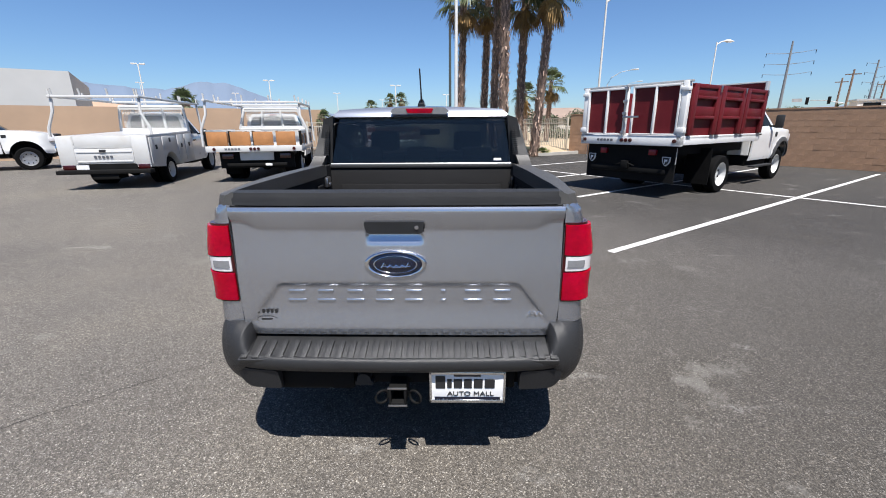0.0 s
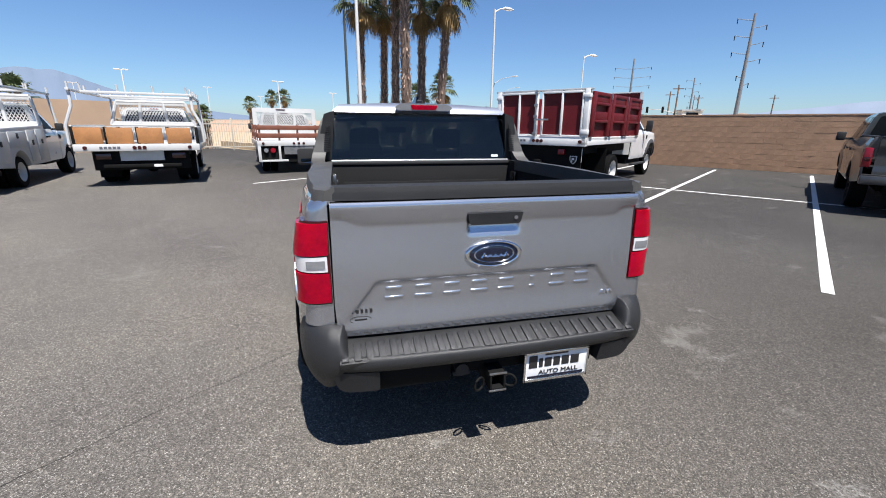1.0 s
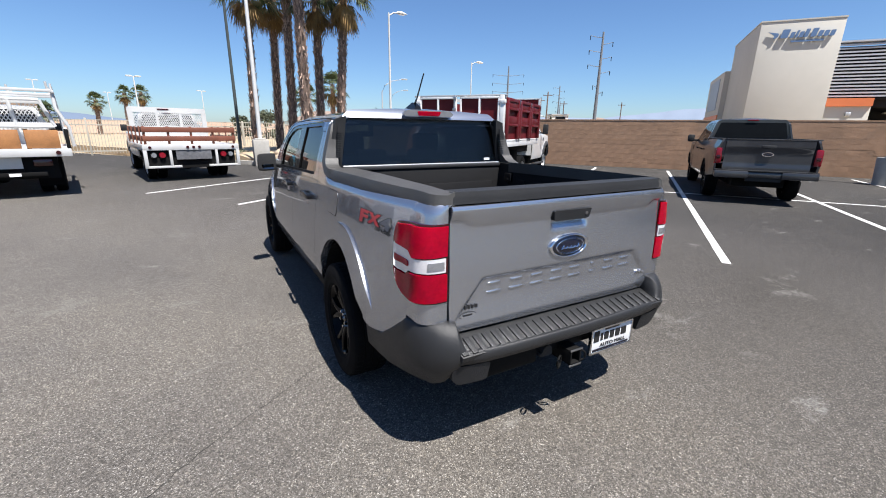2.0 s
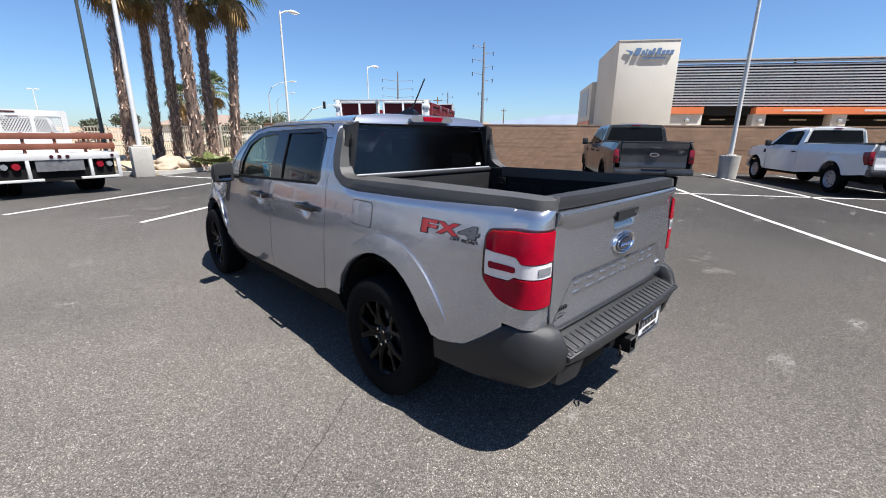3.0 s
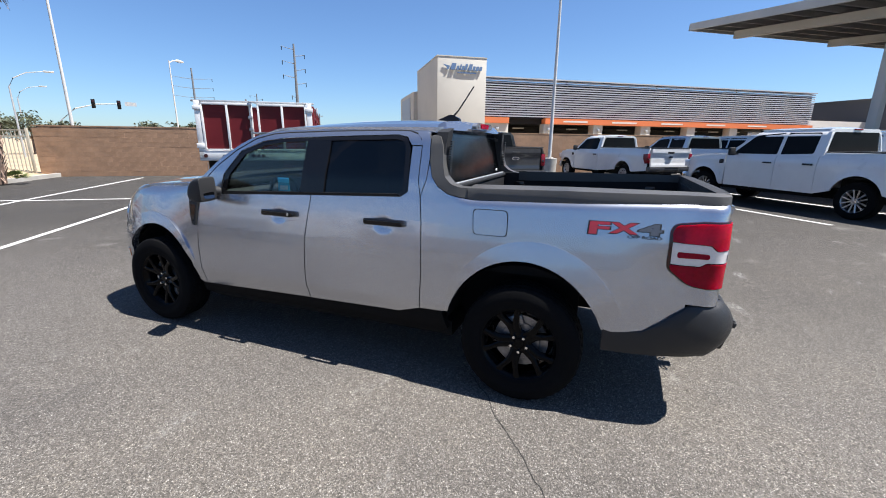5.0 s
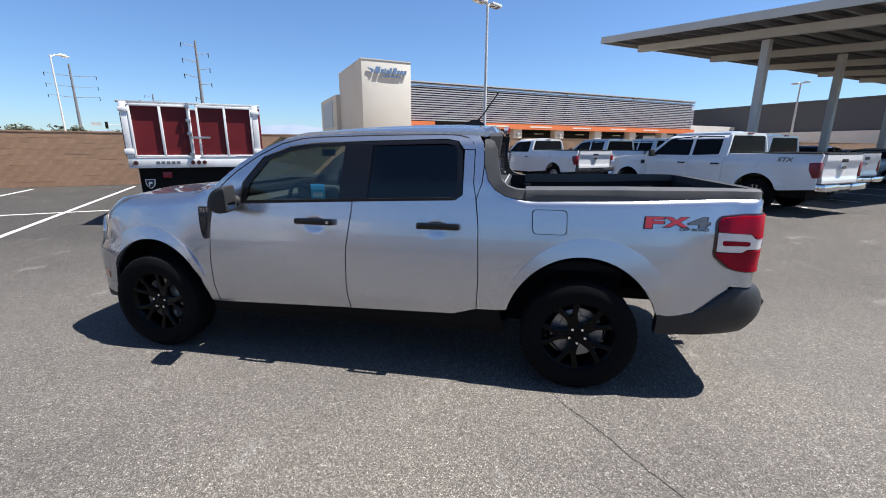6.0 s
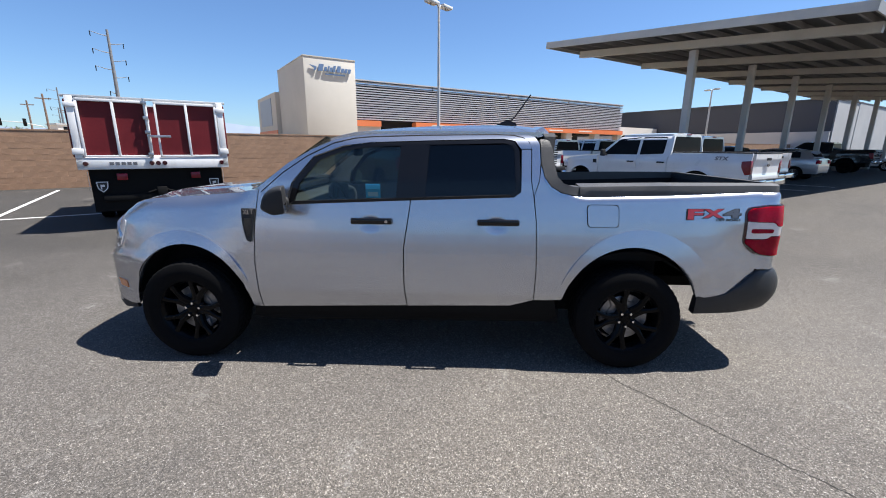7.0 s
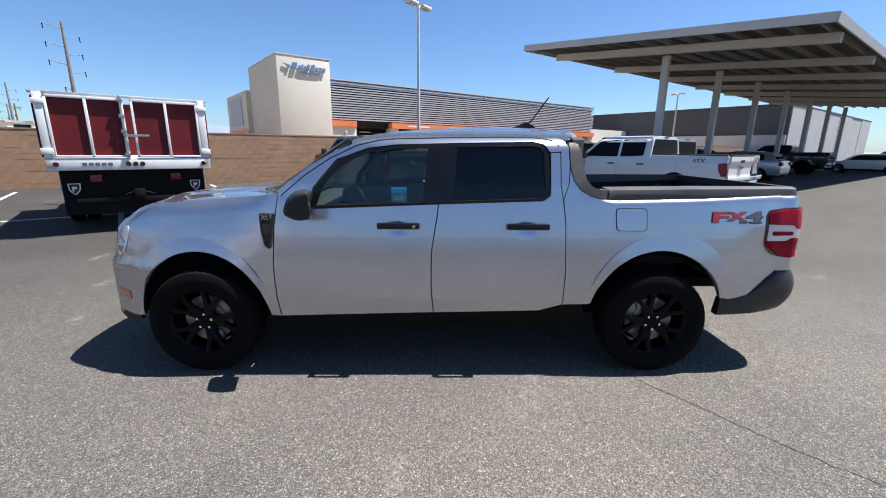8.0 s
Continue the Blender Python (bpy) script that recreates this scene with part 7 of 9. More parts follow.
def make_dump():
    """Stake-sided dump truck; front axle at y = 0, rear axle at y = -3.95, tail at y = -6.0."""
    wb = 3.95
    t = make_pickup("dump_truck", "white work truck with an oxide-red steel dump body", "dump truck", heading_u(9.35, 3.13, wb), WHITE_CAR, wb=wb, cab=-2.02, bed=False, lift=0.14, wheel="white", hw=1.0, roof=1.94, flares=True, doors=1, tyre=0.42)
    dual_axle(t, -wb, 0.42, 1.16)
    y0, y1, w = -6.02, -2.22, 1.17
    for q in ((-0.45, -0.35, -5.8, 0.5, 0.62, 0.86), (0.35, 0.45, -5.8, 0.5, 0.62, 0.86), (-0.9, 0.9, -5.6, -2.4, 0.90, 1.08),):
        part("chassis_rail", boxes(q), CHASSIS, t)
    body = part("body_frame", boxes((-w, w, y0, y0 + 0.12, 1.10, 1.30, 0.01), (-w, -w + 0.10, y0, y1, 1.12, 1.30, 0.01), (w - 0.10, w, y0, y1, 1.12, 1.30, 0.01), (-w, w, y0 + 0.1, y1, 1.24, 1.28)), WHITE_DUMP, t, "white steel body frame")
    for s in (-1, 1):
        # ribbed red side boards
        sd = boxes((s * (w - 0.07), s * (w - 0.03), y0 + 0.14, y1, 1.30, 2.28))
        part("side_board", sd, RED_STEEL, body, "oxide-red steel side")
        for k in range(3):
            a = y0 + 0.14 + (y1 - y0 - 0.14) * k / 3
            b = y0 + 0.14 + (y1 - y0 - 0.14) * (k + 1) / 3
            st = boxes((s * (w - 0.03), s * (w + 0.045), a + 0.02, a + 0.20, 1.31, 2.27, 0.015), (s * (w - 0.03), s * (w + 0.045), b - 0.20, b - 0.02, 1.31, 2.27, 0.015), (s * (w - 0.03), s * (w + 0.05), a + 0.2, b - 0.2, 1.62, 1.68, 0.012), (s * (w - 0.03), s * (w + 0.05), a + 0.2, b - 0.2, 2.00, 2.06, 0.012), (s * (w - 0.03), s * (w + 0.020), a + 0.2, b - 0.2, 1.66, 1.86, 0.01), (s * (w - 0.03), s * (w + 0.020), a + 0.2, b - 0.2, 2.04, 2.21, 0.01), (s * (w - 0.03), s * (w + 0.04), a + 0.02, b - 0.02, 2.20, 2.28, 0.01))
            part("side_rib", st, RED_STEEL, body)
            lt = boxes((s * (w + 0.045), s * (w + 0.07), b - 0.13, b - 0.08, 2.15, 2.27, 0.005))
            part("latch", lt, STEEL, body)
        # corner posts at the tail
        part("corner_post", boxes((s * (w - 0.11), s * w, y0, y0 + 0.14, 1.30, 2.32, 0.008), (s * (w - 0.13), s * (w + 0.025), y0 - 0.02, y0 + 0.10, 1.36, 1.46, 0.008), (s * (w - 0.13), s * (w + 0.025), y0 - 0.02, y0 + 0.10, 2.14, 2.22, 0.008)), WHITE_DUMP, body)
    # tail doors: white frames with red panels
    part("top_rail", boxes((-w - 0.05, w + 0.05, y0 + 0.02, y0 + 0.10, 2.30, 2.34, 0.005)), GALV, body)
    for x0, x1 in ((-w + 0.12, -0.05), (0.05, w - 0.12)):
        d = part("tail_door", boxes((x0, x1, y0 - 0.01, y0 + 0.05, 2.245, 2.29, 0.004), (x0, x1, y0 - 0.01, y0 + 0.05, 1.31, 1.345, 0.004), (x0, x0 + 0.036, y0 - 0.01, y0 + 0.05, 1.31, 2.29, 0.004), (x1 - 0.036, x1, y0 - 0.01, y0 + 0.05, 1.31, 2.29, 0.006), ((x0 + x1) / 2 - 0.022, (x0 + x1) / 2 + 0.022, y0 - 0.01, y0 + 0.05, 1.31, 2.29, 0.006)), WHITE_DUMP, body, "white framed tail door with red panels")
        for a, b in ((x0 + 0.03, (x0 + x1) / 2 - 0.018), ((x0 + x1) / 2 + 0.018, x1 - 0.03)):
            part("door_panel", boxes((a, b, y0 + 0.045, y0 + 0.060, 1.33, 2.26)), RED_STEEL, d, "dark red panel")
    lk = bmesh.new()
    tube(lk, [(-0.09, y0 - 0.03, 1.30), (-0.09, y0 - 0.03, 2.33)], 0.018)
    for z in (1.36, 1.75, 2.0, 2.26):
        box(lk, -0.13, -0.05, y0 - 0.055, y0 - 0.008, z - 0.03, z + 0.03, bevel=0.006)
    box(lk, -0.11, 0.26, y0 - 0.06, y0 - 0.035, 1.66, 1.70, bevel=0.006)
    part("lock_bar", lk, STEEL, body, "steel locking bar")
    for x in (-1.05, -0.10, 0.0, 0.10, 1.05):
        round_lamp(body, x, y0 - 0.002, 1.20, 0.042, RED_DARK)
    for i in range(5):
        part("body_mark", boxes((-0.72 + i * 0.085, -0.66 + i * 0.085, y0 - 0.008, y0, 1.175, 1.225)), DECAL_GREY, body)
    # black rear underside: flaps with shield marks, lamps, bar
    part("rear_panel", boxes((-1.05, 1.05, y0 + 0.16, y0 + 0.20, 0.34, 1.10), (-0.9, 0.9, y0 + 0.10, y0 + 0.28, 0.52, 0.64, 0.02)), CHASSIS, t)
    for s in (-1, 1):
        part("mud_flap", boxes((s * 0.62, s * 1.14, -wb - 0.56, -wb - 0.54, 0.22, 1.02)), RUBBER, t, "black rubber mud flap")
        sh = panel(rounded([(s * 0.80, 0.88, 0.01), (s * 0.97, 0.88, 0.01), (s * 0.96, 0.76, 0.04), (s * 0.885, 0.69, 0.01), (s * 0.81, 0.76, 0.04)]), lambda x, z: (x, y0 + 0.10, z), lambda x, z: (x, y0 + 0.13, z), (0.2, 0.2))
        part("shield_mark", sh, WHITE_PLATE, t)
        sh = panel(rounded([(s * 0.815, 0.868, 0.01), (s * 0.955, 0.868, 0.01), (s * 0.945, 0.765, 0.04), (s * 0.885, 0.705, 0.01), (s * 0.825, 0.765, 0.04)]), lambda x, z: (x, y0 + 0.096, z), lambda x, z: (x, y0 + 0.13, z), (0.2, 0.2))
        part("shield_field", sh, INK, t)
        part("shield_bar", boxes((s * 0.885 - 0.03, s * 0.885 + 0.03, y0 + 0.09, y0 + 0.10, 0.79, 0.83), (s * 0.885 - 0.03, s * 0.885 - 0.012, y0 + 0.09, y0 + 0.10, 0.745, 0.80)), WHITE_PLATE, t)
        part("rear_lamp", boxes((s * 0.50, s * 0.66, y0 + 0.08, y0 + 0.16, 0.90, 1.02, 0.01)), TRUCK_LAMP, t, "square red lamp")
        part("flap_edge", boxes((s * 1.062, s * 1.070, y0 + 0.13, y0 + 0.15, 0.74, 1.06)), GALV, t)
        part("step_bar", boxes((s * 0.96, s * 1.12, -1.95, -0.75, 0.44, 0.49, 0.015)), BLACK_PLASTIC, t)
    hb = bmesh.new()
    box(hb, -0.08, 0.08, y0 + 0.02, y0 + 0.2, 0.60, 0.76, bevel=0.01)
    tube(hb, [(-0.22, y0 + 0.06, 0.66), (-0.05, y0 + 0.04, 0.72), (0.05, y0 + 0.04, 0.72), (0.22, y0 + 0.06, 0.66)], 0.014)
    part("tow_hook", hb, CHASSIS, t)
    # front headboard above the sides
    part("headboard", boxes((-w + 0.03, w - 0.03, y1 - 0.06, y1 - 0.02, 1.28, 2.44), (-w, w, y1 - 0.08, y1 + 0.02, 2.40, 2.46, 0.005)), RED_STEEL, body)
    part("headboard_rim", boxes((-w, w, y1 - 0.09, y1 + 0.04, 2.455, 2.49, 0.005), (w - 0.04, w + 0.01, y1 - 0.09, y1 + 0.04, 1.30, 2.49, 0.005), (-w - 0.01, -w + 0.04, y1 - 0.09, y1 + 0.04, 1.30, 2.49, 0.005)), GALV, body)
    return t


make_dump()


def lattice(x0, x1, z0, z1, y, pitch=0.075):
    """Diamond mesh of thin flat bars in a frame."""
    bm = bmesh.new()
    def bar(a, b):
        d = (Vector(b) - Vector(a)).normalized()
        n = Vector((-d.z, 0, d.x)) * 0.010
        vs = [bm.verts.new((p[0] + q * n.x, y + k, p[2] + q * n.z)) for p in (a, b) for q in (-1, 1) for k in (0,)]
        bm.faces.new((vs[0], vs[1], vs[3], vs[2]))
    w, h = x1 - x0, z1 - z0
    k = -h / 1.7
    while k < w:
        for flip in (0, 1):
            a, b = k, k + h / 1.7
            ta, tb = max(0, -a / (b - a)), min(1, (w - a) / (b - a))
            if tb > ta:
                pa, pb = (a + (b - a) * ta, h * ta), (a + (b - a) * tb, h * tb)
                if flip:
                    pa, pb = (w - pa[0], pa[1]), (w - pb[0], pb[1])
                bar((x0 + pa[0], y, z0 + pa[1]), (x0 + pb[0], y, z0 + pb[1]))
        k += pitch
    return bm


def cab_guard(t, y, w, z0, z1, tw=None):
    """White headache rack: frame with meshed windows, leaning sides."""
    tw = tw or w * 0.86
    g = bmesh.new()
    for a, b in (((-w, z0), (-tw, z1)), ((-tw, z1), (tw, z1)), ((tw, z1), (w, z0)), ((-w, z0), (w, z0)), ((-w / 3, z0), (-tw / 3, z1)), ((w / 3, z0), (tw / 3, z1))):
        rod(g, (a[0], y, a[1]), (b[0], y, b[1]), 0.045, n=8)
    box(g, -tw, tw, y - 0.03, y + 0.03, z1 - 0.10, z1 + 0.02, bevel=0.01)
    box(g, -w, w, y - 0.03, y + 0.03, z0 - 0.02, z0 + 0.10, bevel=0.01)
    rack = part("cab_guard", g, WHITE_BODY, t, "white steel cab guard with mesh")
    for x0, x1 in ((-tw * 0.95, -w / 3 - 0.03), (-w / 3 + 0.03, w / 3 - 0.03), (w / 3 + 0.03, tw * 0.95)):
        part("mesh", lattice(x0, x1, z0 + 0.1, z1 - 0.1, y), WHITE_BODY, rack, smooth=0)
    return rack


def ladder_rack(t, x, y0, y1, z, zb):
    """Pipe rack over one side with bent rear leg and upright stops."""
    g = bmesh.new()
    box(g, x - 0.035, x + 0.035, y0, y1, z - 0.03, z + 0.03, bevel=0.01)
    s = 1 if x > 0 else -1
    tube(g, [(x, y0 + 0.10, z - 0.02), (x, y0 + 0.04, z - 0.35), (x + s * 0.16, y0 + 0.02, z - 0.75), (x + s * 0.18, y0 + 0.02, zb)], 0.035)
    tube(g, [(x, y1 - 0.1, z - 0.02), (x + s * 0.08, y1 - 0.1, zb)], 0.035)
    for k in range(4):
        yy = y0 + 0.05 + (y1 - y0 - 0.1) * k / 3
        rod(g, (x, yy, z), (x, yy, z + 0.17), 0.022, n=8)
    return part("rack_rail", g, WHITE_BODY, t)


def cross_bars(t, x0, x1, ys, z):
    for y in ys:
        g = bmesh.new()
        box(g, x0, x1, y - 0.04, y + 0.04, z - 0.03, z + 0.03, bevel=0.01)
        for k in range(4):
            xx = x0 + 0.06 + (x1 - x0 - 0.12) * k / 3
            rod(g, (xx, y, z), (xx - 0.01, y - 0.02, z + 0.19), 0.024, n=8)
        part("rack_bar", g, WHITE_BODY, t)


def make_contractor():
    wb = 3.9
    t = make_pickup("contractor_truck", "white flat-body contractor truck with plywood tailboards and pipe rack", "work truck", pose(-6.34, 14.33, 0, 0, 0, 12), WHITE_CAR, wb=wb, cab=-2.05, bed=False, lift=0.06, wheel="white", hw=0.98, doors=1)
    dual_axle(t, -wb, 0.40, 1.06)
    y0, y1, w = -wb - 1.35, -2.25, 1.27
    for q in ((-0.45, -0.35, y0 + 0.2, 0.5, 0.55, 0.78), (0.35, 0.45, y0 + 0.2, 0.5, 0.55, 0.78), (-1.0, 1.0, y0 + 0.3, y1, 0.74, 0.86),):
        part("chassis_rail", boxes(q), CHASSIS, t)
    part("deck", boxes((-w, w, y0, y1, 0.86, 1.02, 0.012)), WHITE_BODY, t, "white steel deck edge")
    for k in range(4):
        x = -w + 0.06 + k * 0.6
        part("tail_board", boxes((x, x + 0.52, y0 + 0.04, y0 + 0.07, 1.03, 1.40, 0.004)), PLYWOOD, t, "varnished plywood board")
    for k in range(5):
        x = -w + 0.03 + k * (2 * w - 0.06) / 4
        part("stake", boxes((x - 0.035, x + 0.035, y0 + 0.06, y0 + 0.10, 1.02, 1.42, 0.004)), CHASSIS, t)
    for s in (-1, 1):
        for k in range(5):
            y = y0 + 0.10 + k * (y1 - y0 - 0.2) / 4
            part("stake", boxes((s * (w - 0.05), s * (w - 0.01), y - 0.03, y + 0.03, 1.02, 1.44, 0.004)), WHITE_BODY, t)
        part("side_rail", boxes((s * (w - 0.045), s * (w - 0.005), y0 + 0.08, y1, 1.34, 1.45, 0.008)), WHITE_BODY, t)
        part("side_board", boxes((s * (w - 0.06), s * (w - 0.045), y0 + 0.10, y1 - 0.05, 1.04, 1.33)), PLYWOOD, t)
    part("load_sheet", boxes((-w + 0.05, 0.2, y0 + 0.12, y0 + 1.3, 1.415, 1.43)), WHITE_BODY, t)
    ladder_rack(t, -w + 0.12, y0 + 0.05, -1.2, 2.22, 1.02)
    ladder_rack(t, w - 0.12, y0 + 1.15, -1.2, 2.22, 1.02)
    cross_bars(t, -w + 0.10, w - 0.12, (y0 + 0.9, y1 - 0.3, -1.4), 2.22)
    cab_guard(t, y1 - 0.02, 1.05, 1.45, 2.10, 0.85)
    for x in (-1.05, -0.1, 0.0, 0.1, 1.05):
        round_lamp(t, x, y0 - 0.002, 0.94, 0.045, RED_DARK)
    for i in range(5):
        part("body_mark", boxes((-0.78 + i * 0.085, -0.72 + i * 0.085, y0 - 0.008, y0, 0.915, 0.965)), DECAL_GREY, t)
    part("tail_plate", boxes((-0.45, 0.45, y0 + 0.18, y0 + 0.22, 0.62, 0.85), ), GALV, t)
    part("rear_panel", boxes((-1.0, 1.0, y0 + 0.24, y0 + 0.28, 0.40, 0.85), (-0.8, 0.8, y0 + 0.12, y0 + 0.3, 0.46, 0.54, 0.01)), CHASSIS, t)
    part("number_plate_blank", boxes((0.22, 0.40, y0 + 0.08, y0 + 0.11, 0.47, 0.53)), WHITE_PLATE, t)
    for s in (-1, 1):
        part("tail_lamp", boxes((s * 0.62, s * 0.92, y0 + 0.16, y0 + 0.24, 0.66, 0.80, 0.01)), RED_DARK, t, "red tail lamp")
        part("mud_flap", boxes((s * 0.62, s * 1.05, -wb - 0.55, -wb - 0.53, 0.18, 0.85)), RUBBER, t)
    return t


make_contractor()


def make_utility():
    wb = 3.6
    t = make_pickup("utility_truck", "white cab truck with lidded service body and ladder rack", "work truck", pose(-9.65, 12.9, 0, 0, 0, 12), WHITE_CAR, wb=wb, cab=-1.75, bed=False, lift=0.0, wheel="white", hw=0.97, roof=2.02, doors=1)
    dual_axle(t, -wb, 0.36, 0.98)
    y0, y1, w = -wb - 1.30, -1.85, 1.03
    for q in ((-0.45, -0.35, y0 + 0.2, 0.5, 0.45, 0.65), (0.35, 0.45, y0 + 0.2, 0.5, 0.45, 0.65),):
        part("chassis_rail", boxes(q), CHASSIS, t)
    for s in (-1, 1):
        o = [(y0, 0.55), (y0, 1.33), (y1, 1.40), (y1, 0.48), (-wb + 0.5, 0.48)] + arc(-wb, 0.40, 0.46, 0.46, 10, 170, 14) + [(-wb - 0.5, 0.50)]
        sd = part("side_cabinet", panel(o, lambda y, z: (s * w, y, z), lambda y, z: (s * (w - 0.38), y, z), (0.3, 0.3)), WHITE_BODY, t, "white steel tool cabinet side")
        for a, b, z0, z1 in ((y0 + 0.08, -wb - 0.55, 0.62, 1.28), (-wb - 0.45, -wb + 0.45, 0.93, 1.29), (-wb + 0.56, -wb + 1.05, 0.56, 1.31), (-wb + 1.1, y1 - 0.06, 0.56, 1.33)):
            dd = part("cabinet_door", boxes((s * (w - 0.01), s * (w + 0.018), a, b, z0, z1, 0.008)), WHITE_BODY, sd)
            part("latch", boxes((s * (w + 0.016), s * (w + 0.03), (a + b) / 2 - 0.05, (a + b) / 2 + 0.05, (z0 + z1) / 2 + 0.02, (z0 + z1) / 2 + 0.14, 0.006)), BLACK_PLASTIC, dd)
        # tail face of the cabinet and its lid line
        part("tail_face", boxes((s * (w - 0.36), s * (w - 0.002), y0 - 0.012, y0 + 0.02, 0.60, 1.33, 0.008)), WHITE_BODY, t)
        part("tail_lamp", boxes((s * 0.72, s * 1.0, y0 - 0.03, y0 + 0.02, 0.50, 0.62, 0.012)), RED_DARK, t, "red tail lamp")
    lid = bmesh.new()
    vs = [lid.verts.new(p) for p in ((-w + 0.02, y0 + 0.02, 1.34), (w - 0.02, y0 + 0.02, 1.34), (w - 0.02, y1, 1.42), (-w + 0.02, y1, 1.42), (-w + 0.02, y0 + 0.02, 1.30), (w - 0.02, y0 + 0.02, 1.30), (w - 0.02, y1, 1.38), (-w + 0.02, y1, 1.38))]
    for f in ((0, 1, 2, 3), (4, 7, 6, 5), (0, 4, 5, 1), (1, 5, 6, 2), (2, 6, 7, 3), (3, 7, 4, 0)):
        lid.faces.new([vs[i] for i in f])
    part("body_lid", lid, WHITE_BODY, t, "white lid over the load bed")
    g = part("tailgate", boxes((-w + 0.37, w - 0.37, y0 - 0.02, y0 + 0.03, 0.64, 1.02, 0.012), (-w + 0.40, w - 0.40, y0 - 0.035, y0, 0.68, 0.72, 0.008), (-w + 0.40, w - 0.40, y0 - 0.035, y0, 0.92, 0.96, 0.008)), WHITE_BODY, t, "white drop tailgate")
    part("slope_board", boxes((-w + 0.37, w - 0.37, y0 + 0.01, y0 + 0.04, 1.03, 1.32, 0.005)), WHITE_BODY, t)
    part("gate_latch", boxes((-0.10, 0.05, y0 - 0.05, y0 - 0.02, 0.93, 1.0, 0.01)), BLACK_PLASTIC, g)
    for i in range(5):
        part("body_mark", boxes((-0.24 + i * 0.09, -0.18 + i * 0.09, y0 - 0.045, y0 - 0.03, 0.80, 0.85)), DECAL_GREY, g)
    part("rear_bumper", boxes((-w - 0.04, w + 0.04, y0 - 0.22, y0 + 0.05, 0.40, 0.50, 0.015)), CHASSIS, t)
    part("bumper_face", boxes((-0.70, 0.70, y0 - 0.03, y0 + 0.0, 0.50, 0.63)), CHASSIS, t)
    part("plate_blank", boxes((-0.68, -0.40, y0 - 0.045, y0 - 0.03, 0.51, 0.62)), WHITE_PLATE, t)
    hb = bmesh.new()
    box(hb, -0.3, 0.3, y0 - 0.18, y0 + 0.3, 0.26, 0.40, bevel=0.02)
    part("tow_bar", hb, CHASSIS, t)
    cab_guard(t, y1 + 0.02, 0.98, 1.42, 2.16, 0.90)
    ladder_rack(t, -w + 0.06, y0 + 0.05, -0.7, 2.28, 1.33)
    ladder_rack(t, w - 0.06, y0 + 0.05, -0.7, 2.28, 1.36)
    cross_bars(t, -w + 0.05, w - 0.05, (y0 + 0.12, y1 - 0.2), 2.28)
    return t


make_utility()


TREAD_PLATE = surface("tread_plate", (0.17, 0.17, 0.175), 0.5, 0.4, vary=0.25, scale=8, fine=90, bump=0.5)


